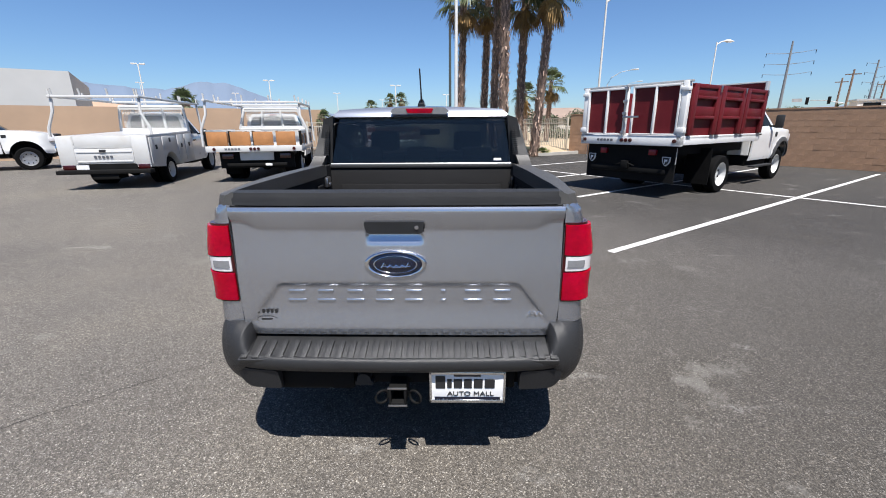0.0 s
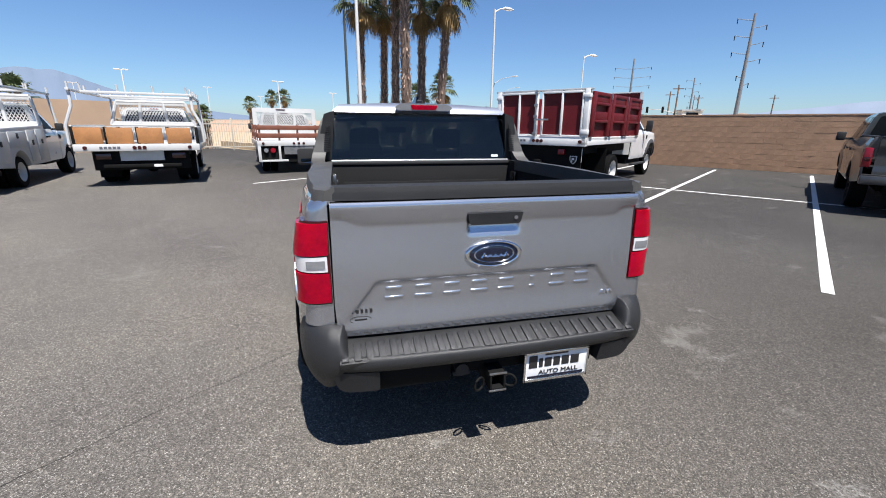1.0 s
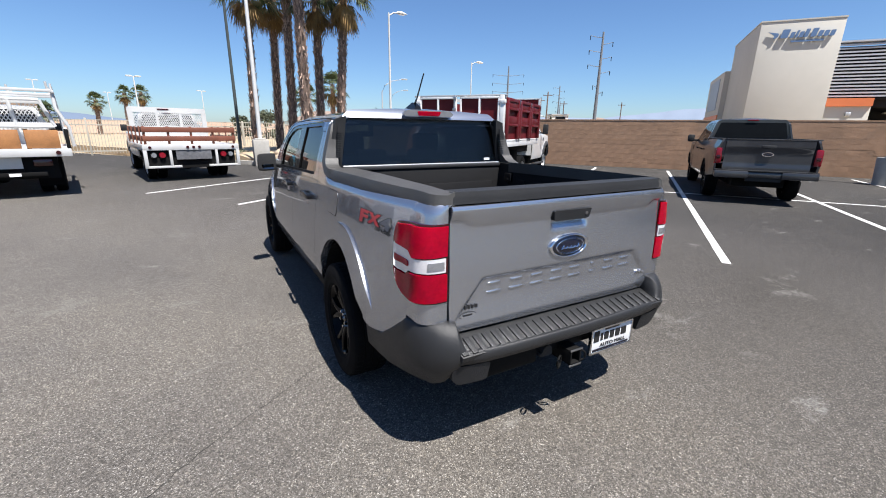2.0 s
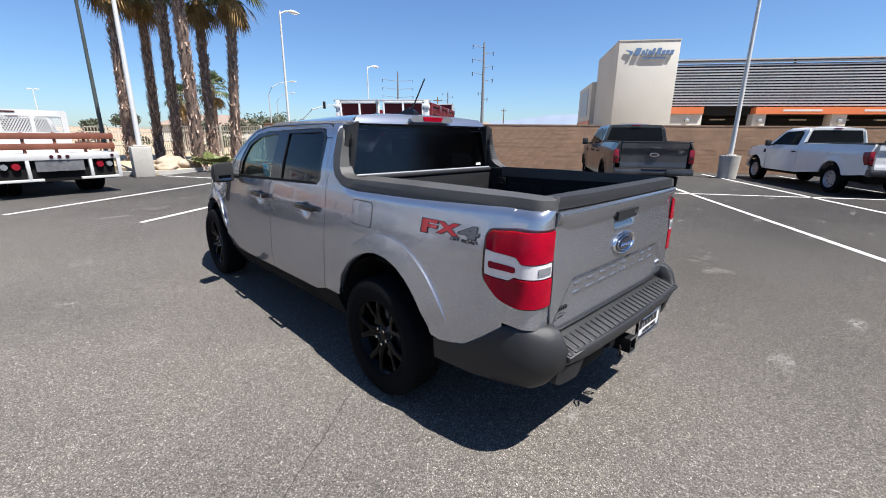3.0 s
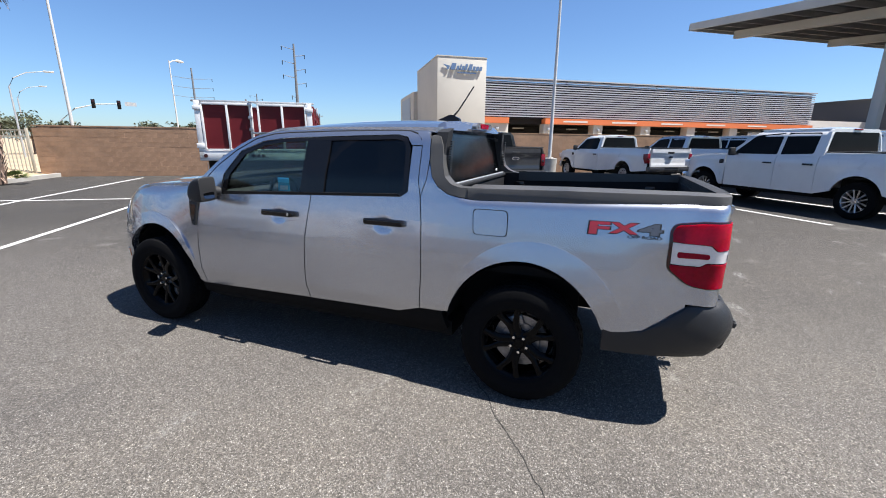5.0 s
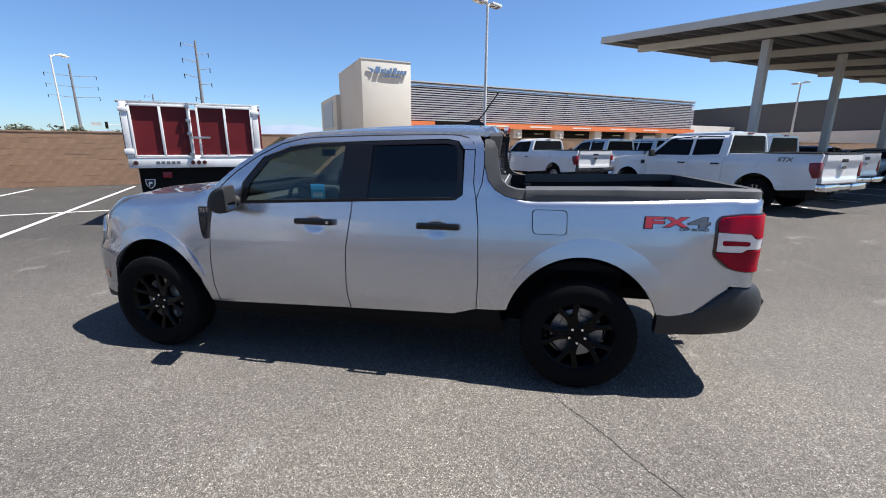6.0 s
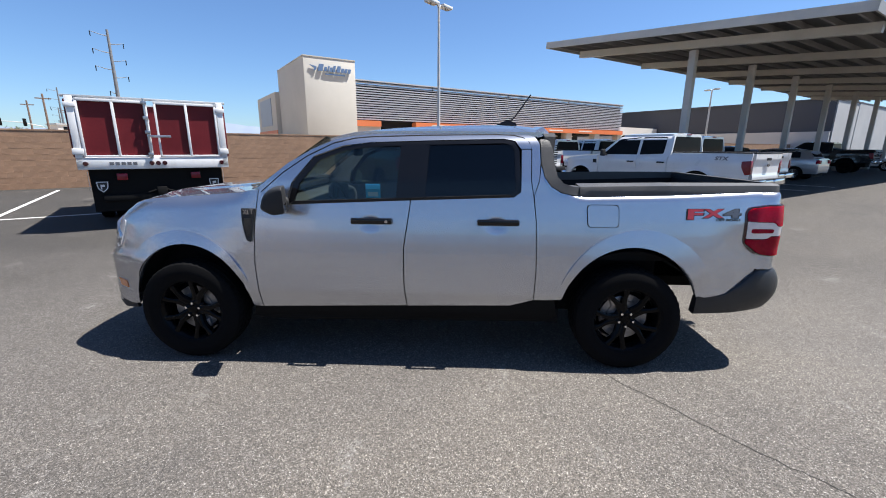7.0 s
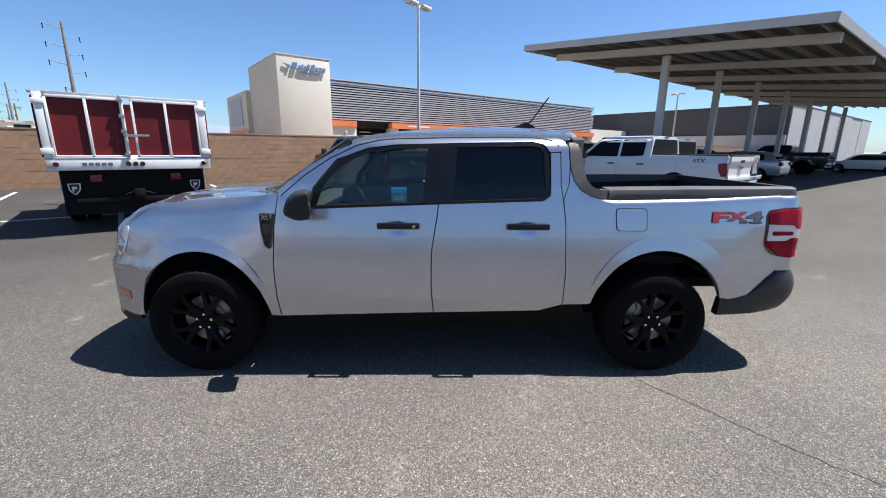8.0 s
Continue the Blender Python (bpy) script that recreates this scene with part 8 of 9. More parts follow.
def make_flatbed():
    wb = 3.9
    t = make_pickup("flatbed_truck", "white flatbed truck with stained wooden stake rails", "work truck", pose(-2.92, 16.69, 0, 0, 0, 13), WHITE_CAR, wb=wb, cab=-2.05, bed=False, lift=0.06, wheel="white", hw=0.98, doors=1)
    dual_axle(t, -wb, 0.40, 1.06)
    y0, y1, w = -wb - 1.15, -2.2, 1.22
    for q in ((-0.45, -0.35, y0 + 0.2, 0.5, 0.55, 0.78), (0.35, 0.45, y0 + 0.2, 0.5, 0.55, 0.78),):
        part("chassis_rail", boxes(q), CHASSIS, t)
    deck = part("deck", boxes((-w, w, y0, y1, 0.86, 1.02, 0.012)), WHITE_BODY, t, "white steel deck")
    # tail frame: uprights, lower bars, lamp boxes
    for q in (-1, 1):
        part("tail_frame", boxes((q * (w - 0.09), q * w, y0, y0 + 0.08, 0.40, 0.90, 0.01), (q * 0.55, q * 0.62, y0, y0 + 0.08, 0.42, 0.90, 0.01), (q * 0.35, q * w, y0, y0 + 0.08, 0.38, 0.44, 0.01)), WHITE_BODY, deck)
    part("tail_plate", boxes((-0.45, 0.45, y0 + 0.02, y0 + 0.06, 0.60, 0.86)), TREAD_PLATE, deck, "grey ribbed steel plate")
    part("rear_panel", boxes((-1.1, 1.1, y0 + 0.10, y0 + 0.14, 0.36, 0.86)), CHASSIS, t)
    for s in (-1, 1):
        round_lamp(deck, s * 0.78, y0 + 0.08, 0.73, 0.085, TRUCK_LAMP, 0.06)
        round_lamp(deck, s * 0.98, y0 + 0.08, 0.73, 0.075, LENS_GREY, 0.06)
    for x in (-1.05, -0.15, 0.0, 0.15, 1.05):
        round_lamp(deck, x, y0 - 0.002, 0.94, 0.04, RED_DARK)
    # stake rails, stained slats on white posts
    for z in (1.10, 1.34):
        part("tail_slat", boxes((-w + 0.05, w - 0.05, y0 + 0.05, y0 + 0.08, z, z + 0.14, 0.005)), WOOD_STAIN, t, "stained wooden slat")
        for s in (-1, 1):
            part("side_slat", boxes((s * (w - 0.08), s * (w - 0.05), y0 + 0.10, y1 - 0.1, z, z + 0.14, 0.005)), WOOD_STAIN, t, "stained wooden slat")
    for k in range(5):
        x = -w + 0.10 + k * (2 * w - 0.2) / 4
        part("stake", boxes((x - 0.03, x + 0.03, y0 + 0.08, y0 + 0.11, 1.0, 1.5, 0.004)), WOOD_STAIN, t)
    for s in (-1, 1):
        for k in range(4):
            y = y0 + 0.3 + k * 0.75
            part("stake", boxes((s * (w - 0.05), s * (w - 0.02), y - 0.03, y + 0.03, 1.0, 1.5, 0.004)), WOOD_STAIN, t)
    yg, gw = y1 - 0.03, 1.10
    face = (lambda x, z: (x, yg - 0.02, z)), (lambda x, z: (x, yg + 0.02, z))
    g = part("cab_guard", panel(rounded([(-gw, 1.92), (gw, 1.92), (gw, 2.08, 0.16), (-gw, 2.08, 0.16)], 6), *face, (0.4, 0.4)), WHITE_BODY, t, "white steel cab guard with meshed windows")
    bars = boxes((-gw, gw, yg - 0.02, yg + 0.02, 1.02, 1.50), (-gw, -gw + 0.14, yg - 0.02, yg + 0.02, 1.50, 1.92), (gw - 0.14, gw, yg - 0.02, yg + 0.02, 1.50, 1.92), (-0.37, -0.29, yg - 0.02, yg + 0.02, 1.50, 1.92), (0.29, 0.37, yg - 0.02, yg + 0.02, 1.50, 1.92))
    part("guard_frame", bars, WHITE_BODY, g)
    for x0, x1 in ((-gw + 0.14, -0.37), (-0.29, 0.29), (0.37, gw - 0.14)):
        part("mesh", lattice(x0, x1, 1.50, 1.92, yg, 0.06), WHITE_BODY, g, smooth=0)
    part("guard_lamp", boxes((-0.30, 0.02, yg - 0.035, yg - 0.018, 2.0, 2.04, 0.006)), RED_DARK, g)
    return t


make_flatbed()

# ---------------------------------------------------------------- planter, fence, rocks
PLANT = [(10.3, 12.75), (17.9, 12.75), (18.4, 13.3), (19.0, 13.6), (19.0, 30.0), (11.2, 30.0), (10.3, 17.0)]


def make_planter():
    o = [W(u, v) for u, v in PLANT]
    def hill(a, b):
        inner = -SU * a + CU * b
        return (a, b, 0.10 + 0.24 * smooth01((inner - 12.8) / 2.2) + 0.06 * noise.noise(Vector((a * 0.6, b * 0.6, 0))) + 0.04 * noise.noise(Vector((a * 2, b * 2, 1))))
    bm = panel([(p.x, p.y) for p in o], hill, lambda a, b: (a, b, -0.05), (0.5, 0.5))
    tagged(part("planter_bed", bm, SAND, smooth=60), "raised sandy planter with palms", "planter", kind="structure")
    kb = bmesh.new()
    pts = [(9.95, 17.0), (9.95, 13.7), (10.1, 12.95), (10.8, 12.5), (17.95, 12.5)]
    for (a, b), (c, d) in zip(pts, pts[1:]):
        p, q = W(a, b), W(c, d)
        dr = (q - p).normalized()
        n = Vector((-dr.y, dr.x, 0)) * 0.15
        vs = [kb.verts.new(x) for x in (p, p + n, q + n, q)]
        ve = [kb.verts.new(v.co + Vector((0, 0, 0.15))) for v in vs]
        for i in range(4):
            kb.faces.new((vs[i], vs[(i + 1) % 4], ve[(i + 1) % 4], ve[i]))
        kb.faces.new(ve)
    tagged(part("kerb", kb, CONCRETE, smooth=0), "pale concrete kerb round the planter", "kerb", kind="structure")
    rnd = random.Random(3)
    for k in range(9):
        u, v = rnd.uniform(10.8, 17.5), rnd.uniform(13.1, 14.6)
        r = bmesh.new()
        s = rnd.uniform(0.12, 0.42) if k else 0.6
        bmesh.ops.create_icosphere(r, subdivisions=3, radius=s)
        for q in r.verts:
            q.co *= 1 + 0.35 * noise.noise(q.co * 2.2 / s * 0.6 + Vector((k * 7, 0, 0)))
            q.co.z *= 0.6
        ob = part("boulder", r, ROCK, m=Matrix.Translation(W(u, v, 0.12 + s * 0.2)), smooth=60)
        tagged(ob, "tan weathered boulder in the planter", "rock", "rocks in the planter")


make_planter()


def make_fence(name, a, b, h=1.85, gap=0.13):
    f = thing(name, "cream steel picket fence", "fence", kind="structure")
    a, b = Vector(a), Vector(b)
    n = int((b - a).length / gap)
    d = (b - a).normalized()
    turn = math.degrees(math.atan2(d.y, d.x))
    pk = mesh_of(boxes((-0.013, 0.013, -0.013, 0.013, 0.08, h)), FENCE, 0, "picket")
    for k in range(n + 1):
        p = a + d * (gap * k)
        shared("picket", pk, f, pose(p.x, p.y, 0, 0, 0, turn))
    rails = boxes((0, (b - a).length, -0.02, 0.02, 0.18, 0.24), (0, (b - a).length, -0.02, 0.02, h - 0.28, h - 0.22), (0, (b - a).length, -0.02, 0.02, h - 0.03, h + 0.01))
    part("rail", rails, FENCE, f, smooth=0, m=pose(a.x, a.y, 0, 0, 0, turn))
    for k in range(int((b - a).length / 2.4) + 1):
        p = a + d * min(2.4 * k, (b - a).length)
        part("post", boxes((-0.04, 0.04, -0.04, 0.04, 0, h + 0.08, 0.004)), FENCE, f, m=pose(p.x, p.y, 0, 0, 0, turn))


def uv3(u, v):
    return W(u, v, 0.1)


make_fence("fence_north", uv3(17.95, 13.35), uv3(17.95, 19.5))
make_fence("fence_west", (3.0, 26.2, 0), (-30.0, 22.6, 0), 1.75)


# ---------------------------------------------------------------- fan palms
def frond(bm, base, direction, length, droop, rnd, spread=1.0, n=15):
    d = Vector(direction).normalized()
    side = d.cross(Vector((0, 0, 1)))
    side = side.normalized() if side.length > 0.05 else Vector((1, 0, 0))
    up = side.cross(d).normalized()
    stalk = length * 0.48
    tip = Vector(base) + d * stalk + Vector((0, 0, -droop * stalk * 0.25))
    w = 0.016
    q = [bm.verts.new(p) for p in (Vector(base) - side * w, Vector(base) + side * w, tip + side * w * 0.7, tip - side * w * 0.7)]
    bm.faces.new(q)
    for k in range(n):
        a = radians(-78 + 156 * k / (n - 1)) * spread
        ll = length * 0.60 * (0.72 + 0.28 * math.cos(a)) * rnd.uniform(0.88, 1.08)
        dirn = d * math.cos(a) + side * math.sin(a) + up * 0.10
        mid = tip + dirn * ll * 0.6 + Vector((0, 0, -droop * ll * 0.16))
        end = tip + dirn * ll * 0.95 + Vector((0, 0, -droop * ll * (0.55 + 0.25 * rnd.random())))
        pw = side * math.cos(a) - d * math.sin(a)
        wd = 0.030 * length
        v0, v1, v2, v3, v4 = bm.verts.new(tip), bm.verts.new(mid + pw * wd), bm.verts.new(mid - pw * wd), bm.verts.new(end + pw * wd * 0.15), bm.verts.new(end - pw * wd * 0.15)
        bm.faces.new((v0, v1, v2)), bm.faces.new((v1, v3, v4, v2))


def make_palm(u_xy, height, lean, r0, seed, dry=0.5, fan=1.35, group="palms in the planter"):
    rnd = random.Random(seed)
    t = thing("palm_tree", "tall fan palm with shaggy brown trunk and green crown", "palm tree", Matrix.Translation((*u_xy, 0.05)), group)
    base, top = Vector((0, 0, 0)), Vector((lean[0], lean[1], height))
    bm = bmesh.new()
    pts, rad = [], []
    for k in range(15):
        f = k / 14
        pts.append(base.lerp(top, f) + Vector((0.05 * noise.noise(Vector((f * 3, seed, 0))), 0.05 * noise.noise(Vector((seed, f * 3, 0))), 0)))
        rad.append(r0 * (1.18 - 0.16 * min(1, f * 6) - 0.22 * f))
    tube(bm, pts, rad, 14)
    part("trunk", bm, BARK, t)
    # old leaf bases round the trunk
    bt = bmesh.new()
    rows = int(height / 0.125)
    for i in range(rows):
        f = (i + 0.5) / rows
        c = base.lerp(top, f)
        r = r0 * (1.15 - 0.15 * min(1, f * 6) - 0.22 * f)
        m = 11
        for k in range(m):
            if rnd.random() < 0.10:
                continue
            a = 2 * math.pi * (k + 0.5 * (i % 2)) / m + rnd.uniform(-0.15, 0.15)
            o = Vector((math.cos(a), math.sin(a), 0))
            s = Vector((-math.sin(a), math.cos(a), 0))
            ln = rnd.uniform(0.16, 0.36)
            out = rnd.uniform(0.03, 0.14)
            p = c + o * r * 0.95
            q = p + o * out + Vector((0, 0, ln * rnd.choice((1, 1, 1, -0.7))))
            w = rnd.uniform(0.020, 0.048)
            vs = [bt.verts.new(x) for x in (p - s * w, p + s * w, q + s * w * 0.5, q - s * w * 0.5, p - o * 0.02 + Vector((0, 0, 0.05)))]
            bt.faces.new((vs[0], vs[1], vs[2], vs[3])), bt.faces.new((vs[0], vs[3], vs[4])), bt.faces.new((vs[1], vs[4], vs[2])), bt.faces.new((vs[2], vs[4], vs[3]))
    ob = part("shaggy_bark", bt, BARK_HUSK, t, smooth=0)
    ob["kind"] = "stuff"
    cr = bmesh.new()
    n = 28
    for k in range(n):
        a = k * 2.399 + rnd.uniform(-0.2, 0.2)
        el = radians(80 - 105 * (k / n) ** 0.9 + rnd.uniform(-8, 8))
        dirn = (math.cos(a) * math.cos(el), math.sin(a) * math.cos(el), math.sin(el))
        frond(cr, top + Vector((0, 0, 0.10 - 0.25 * k / n)), dirn, fan * rnd.uniform(0.85, 1.1), 0.5 + 0.5 * k / n, rnd)
    part("crown", cr, FROND, t, smooth=0)
    sk = bmesh.new()
    for k in range(int(26 * dry) + 6):
        a = k * 2.399 + rnd.uniform(-0.3, 0.3)
        el = radians(-30 - 50 * rnd.random())
        dirn = (math.cos(a) * math.cos(el), math.sin(a) * math.cos(el), math.sin(el))
        frond(sk, top + Vector((0, 0, -0.15 - 0.35 * rnd.random())), dirn, fan * rnd.uniform(0.55, 0.85), 1.1, rnd, 0.55, 9)
    part("dry_skirt", sk, FROND_DRY, t, "hanging dry brown fronds", smooth=0)
    return t


make_palm((0.71, 19.93), 7.3, (0.16, -0.29), 0.170, 1, 0.5)
make_palm((2.04, 21.76), 7.5, (0.10, -0.60), 0.175, 2, 0.5)
make_palm((2.36, 19.55), 8.6, (0.15, -0.30), 0.185, 3, 0.4)
make_palm((2.68, 17.68), 8.7, (-0.17, -0.62), 0.205, 4, 0.4)
make_palm((3.64, 19.25), 7.1, (0.0, -0.60), 0.18, 5, 0.6)
make_palm((4.33, 18.46), 7.3, (0.28, -0.85), 0.185, 6, 1.0)


def make_shrub(p, r, h, seed, label="low grey-green desert shrub", mat=None, leaf=0.07, n=420, group=""):
    rnd = random.Random(seed)
    bm = bmesh.new()
    for k in range(n):
        a, e = rnd.uniform(0, 6.28), math.asin(rnd.uniform(-0.1, 1))
        q = (rnd.random() ** 0.4)
        c = Vector((r * q * math.cos(a) * math.cos(e), r * q * math.sin(a) * math.cos(e), h * (0.12 + 0.88 * q * max(0, math.sin(e)))))
        c += Vector((noise.noise(c * 3 + Vector((seed, 0, 0))), noise.noise(c * 3 + Vector((0, seed, 0))), 0)) * 0.3 * r
        d = Vector((rnd.uniform(-1, 1), rnd.uniform(-1, 1), rnd.uniform(-0.3, 1))).normalized() * leaf
        s = d.cross(Vector((rnd.uniform(-1, 1), rnd.uniform(-1, 1), rnd.uniform(-1, 1)))).normalized() * leaf * 0.45
        vs = [bm.verts.new(x) for x in (c - d, c + s, c + d, c - s)]
        bm.faces.new(vs)
    t = thing("shrub", label, "shrub", Matrix.Translation(p), group)
    part("foliage", bm, mat or SHRUB, t, smooth=0)
    st = bmesh.new()
    for k in range(7):
        a = k * 0.9
        tube(st, [(0, 0, 0), (0.3 * r * math.cos(a), 0.3 * r * math.sin(a), h * 0.4), (0.6 * r * math.cos(a), 0.6 * r * math.sin(a), h * 0.75)], [0.02 * r + 0.004, 0.012 * r + 0.003, 0.004], 5)
    part("stems", st, BARK, t)
    return t


# small fan palms and shrubs at the palms' feet
def low_palm(p, size, seed):
    rnd = random.Random(seed)
    t = thing("young_palm", "low young fan palm with yellow-green fronds", "palm", Matrix.Translation(p), "young palms in the planter")
    bm = bmesh.new()
    for k in range(16):
        a, el = k * 2.399, radians(rnd.uniform(15, 75))
        frond(bm, (0, 0, 0.05), (math.cos(a) * math.cos(el), math.sin(a) * math.cos(el), math.sin(el)), size * rnd.uniform(0.8, 1.1), 0.45, rnd)
    part("crown", bm, FROND_YOUNG, t, smooth=0)
    return t


FROND_YOUNG = surface("young_palm_leaf", (0.16, 0.19, 0.05), 0.6, vary=0.3, scale=3, fine=30, bump=0.1, island=0.3)
low_palm((3.05, 17.35, 0.12), 1.0, 11)
low_palm((4.75, 18.3, 0.14), 0.45, 13)
rnd = random.Random(21)
for k in range(3):
    make_shrub(W(rnd.uniform(10.8, 17), rnd.uniform(13.2, 17.5), 0.08), rnd.uniform(0.25, 0.5), rnd.uniform(0.25, 0.5), 40 + k, n=160, group="shrubs in the planter")


# ---------------------------------------------------------------- lamp posts and masts
def lamp_post(p, h, heads, base_h=0.85, base_r=0.32, r=0.085, mat=None, label="tall white parking-lot lamp post", arm=0.55, turn=0.0, square=False, small=False):
    t = thing("lamp_post", label, "lamp post", Matrix.Translation(p) @ pose(0, 0, 0, 0, 0, turn), "lamp posts")
    mat = mat or LAMP_WHITE
    bm = bmesh.new()
    rod(bm, (0, 0, base_h), (0, 0, h), r, r * 0.62, 14)
    part("pole", bm, mat, t)
    if base_h > 0.05:
        b = bmesh.new()
        if square:
            box(b, -base_r, base_r, -base_r, base_r, 0, base_h, bevel=0.03)
            box(b, -base_r * 0.7, base_r * 0.7, -base_r * 0.7, base_r * 0.7, base_h, base_h + 0.05, bevel=0.01)
        else:
            rod(b, (0, 0, 0), (0, 0, base_h), base_r * 0.88, base_r, 28)
            rod(b, (0, 0, base_h), (0, 0, base_h + 0.05), base_r * 0.55, base_r * 0.5, 20)
        part("base", b, CONCRETE, t, "pale concrete base")
    for k in range(heads):
        s = 1 if k == 0 else -1
        hb = bmesh.new()
        if small:
            tube(hb, [(s * (arm - 0.10), 0, h + 0.05), (s * arm, 0, h + 0.07), (s * (arm + 0.25), 0, h + 0.06), (s * (arm + 0.50), 0, h + 0.03)], [0.04, 0.075, 0.085, 0.03], 10)
        else:
            box(hb, s * (arm - 0.05), s * (arm + 0.62), -0.19, 0.19, h - 0.02, h + 0.12, bevel=0.04)
        head = part("head", hb, mat, t)
        ab = bmesh.new()
        tube(ab, [(0, 0, h - 0.15), (s * arm * 0.5, 0, h + 0.02), (s * arm, 0, h + 0.06)], 0.035, 8)
        part("arm", ab, mat, head)
        part("lens", boxes((s * (arm + 0.05), s * (arm + (0.35 if small else 0.55)), *((-0.05, 0.05) if small else (-0.14, 0.14)), h - 0.03, h - 0.018)), CLEAR_LENS, head)
    return t


lamp_post(W(15.4, -8.3), 7.75, 2, 0.86, 0.36, turn=-36, arm=0.2)
lamp_post((0.46, 16.06, 0.0), 9.3, 2, 1.03, 0.29, 0.082, square=True)
lamp_post((8.0, 20.8, 0.0), 7.5, 1, 0.0, 0.3, 0.070, turn=0, small=True)
lamp_post((17.25, 26.85, 0), 6.5, 1, 0.0, 0.3, 0.055, turn=0, small=True)
lamp_post((0.20, 23.2, 0.0), 9.5, 1, 0.0, 0.2, 0.09, DARK_POLE, "slim dark green street lamp post", turn=180)
lamp_post(W(21.8, -47.8), 7.7, 2, 0.6, 0.3, 0.11, arm=0.25, turn=20)
for x, y, h in ((-41.9, 57.4, 9.7), (-68.7, 95.0, 11.0), (-27.5, 65.0, 8.2), (-55.0, 110.0, 9.7), (-27.0, 103.0, 9.0), (-8.3, 66.0, 7.4), (-0.7, 96.0, 8.0), (-20.4, 130.0, 8.9)):
    lamp_post((x, y, 0), h, 2, 0.6, 0.3, 0.1, arm=0.2, turn=20, label="distant white twin-head lamp post")


def arm_lamp(p, h, reach, turn):
    t = thing("street_lamp", "slim grey street lamp with a curved arm", "street lamp", Matrix.Translation(p) @ pose(0, 0, 0, 0, 0, turn), "street lamps")
    bm = bmesh.new()
    tube(bm, [(0, 0, 0), (0, 0, h * 0.8), (0.15 * reach, 0, h * 0.90), (0.5 * reach, 0, h * 0.97), (reach, 0, h)], [0.085, 0.055, 0.042, 0.034, 0.026], 8)
    part("pole", bm, GALV, t)
    part("head", boxes((reach - 0.1, reach + 0.6, -0.12, 0.12, h - 0.06, h + 0.07, 0.03)), GALV, t)


arm_lamp((16.9, 45.0, 0), 6.9, 2.3, -24)
arm_lamp((25.4, 63.1, 0), 7.4, 2.1, -24)


def traffic_light(p, h, reach, turn):
    t = thing("traffic_light", "traffic signal on a long curved mast arm", "traffic light", Matrix.Translation(p) @ pose(0, 0, 0, 0, 0, turn), "traffic lights")
    bm = bmesh.new()
    tube(bm, [(0, 0, 0), (0, 0, h * 0.6), (reach * 0.25, 0, h * 0.86), (reach * 0.6, 0, h * 0.97), (reach, 0, h)], [0.14, 0.11, 0.09, 0.07, 0.05], 8)
    part("mast_arm", bm, GALV, t)
    for k, x in enumerate((reach * 0.97, reach * 0.55)):
        s = boxes((x - 0.22, x + 0.22, -0.12, 0.12, h - 0.75, h + 0.45, 0.03))
        head = part("signal_head", s, CHASSIS, t, "dark signal head")
        for j, mat in enumerate((RED_DARK, CHASSIS, CHASSIS)):
            lb = bmesh.new()
            rod(lb, (x, -0.12, h + 0.22 - 0.36 * j), (x, -0.16, h + 0.22 - 0.36 * j), 0.13, n=16)
            part("lens", lb, mat, head)
    part("street_sign", boxes((reach + 0.5, reach + 1.9, -0.03, 0.03, h - 0.25, h + 0.3)), GALV, t)


traffic_light((32.5, 69.8, 0), 6.5, 6.9, -26.6)
traffic_light((67.2, 70.6, 0), 5.3, 6.9, 135)


def pylon(p, h, turn, lean=0.0, both=False):
    t = thing("power_pole", "tall steel power-line pole with cross arms and insulators", "power pole", Matrix.Translation(p) @ pose(0, 0, 0, 0, lean, turn), "power poles")
    bm = bmesh.new()
    rod(bm, (0, 0, 0), (0, 0, h), h * 0.020, h * 0.009, 12)
    part("pole", bm, POLE_GREY, t)
    if both:
        rows = [(f, sg * 0.23) for f in (0.87, 0.755, 0.64) for sg in (-1, 1)]
    else:
        rows = [(0.95, -0.12), (0.89, 0.10), (0.82, -0.12), (0.76, 0.10), (0.69, -0.12), (0.63, 0.10), (0.50, -0.05), (0.44, 0.05)]
    for f, reach in rows:
        z, L = h * f, h * reach
        a = bmesh.new()
        tube(a, [(0, 0, z), (L * 0.5, 0, z + 0.006 * h), (L, 0, z + 0.020 * h)], [h * 0.0040, h * 0.0030, h * 0.0020], 6)
        arm = part("cross_arm", a, POLE_GREY, t)
        ib = bmesh.new()
        rod(ib, (L * 0.98, 0, z + 0.019 * h), (L * 0.98, 0, z - 0.020 * h), h * 0.0042, h * 0.003, n=6)
        part("insulator", ib, CHASSIS, arm)


pylon((66.6, 58.3, 0), 19.5, -35)
pylon((59.2, 77.1, 0), 15.0, -35, both=True)
pylon((68.0, 70.0, 0), 11.0, -35)
pylon((82.0, 84.0, 0), 9.0, -35)


def utility_pole(p, h):
    t = thing("utility_pole", "slim wooden utility pole with one cross arm", "utility pole", Matrix.Translation(p) @ pose(0, 0, 0, 0, 0, -35), "utility poles")
    part("pole", rod(bmesh.new(), (0, 0, 0), (0, 0, h), 0.17, 0.12, 8), BARK, t)
    part("cross_arm", boxes((-0.9, 0.9, -0.07, 0.07, h - 0.75, h - 0.6)), BARK, t)


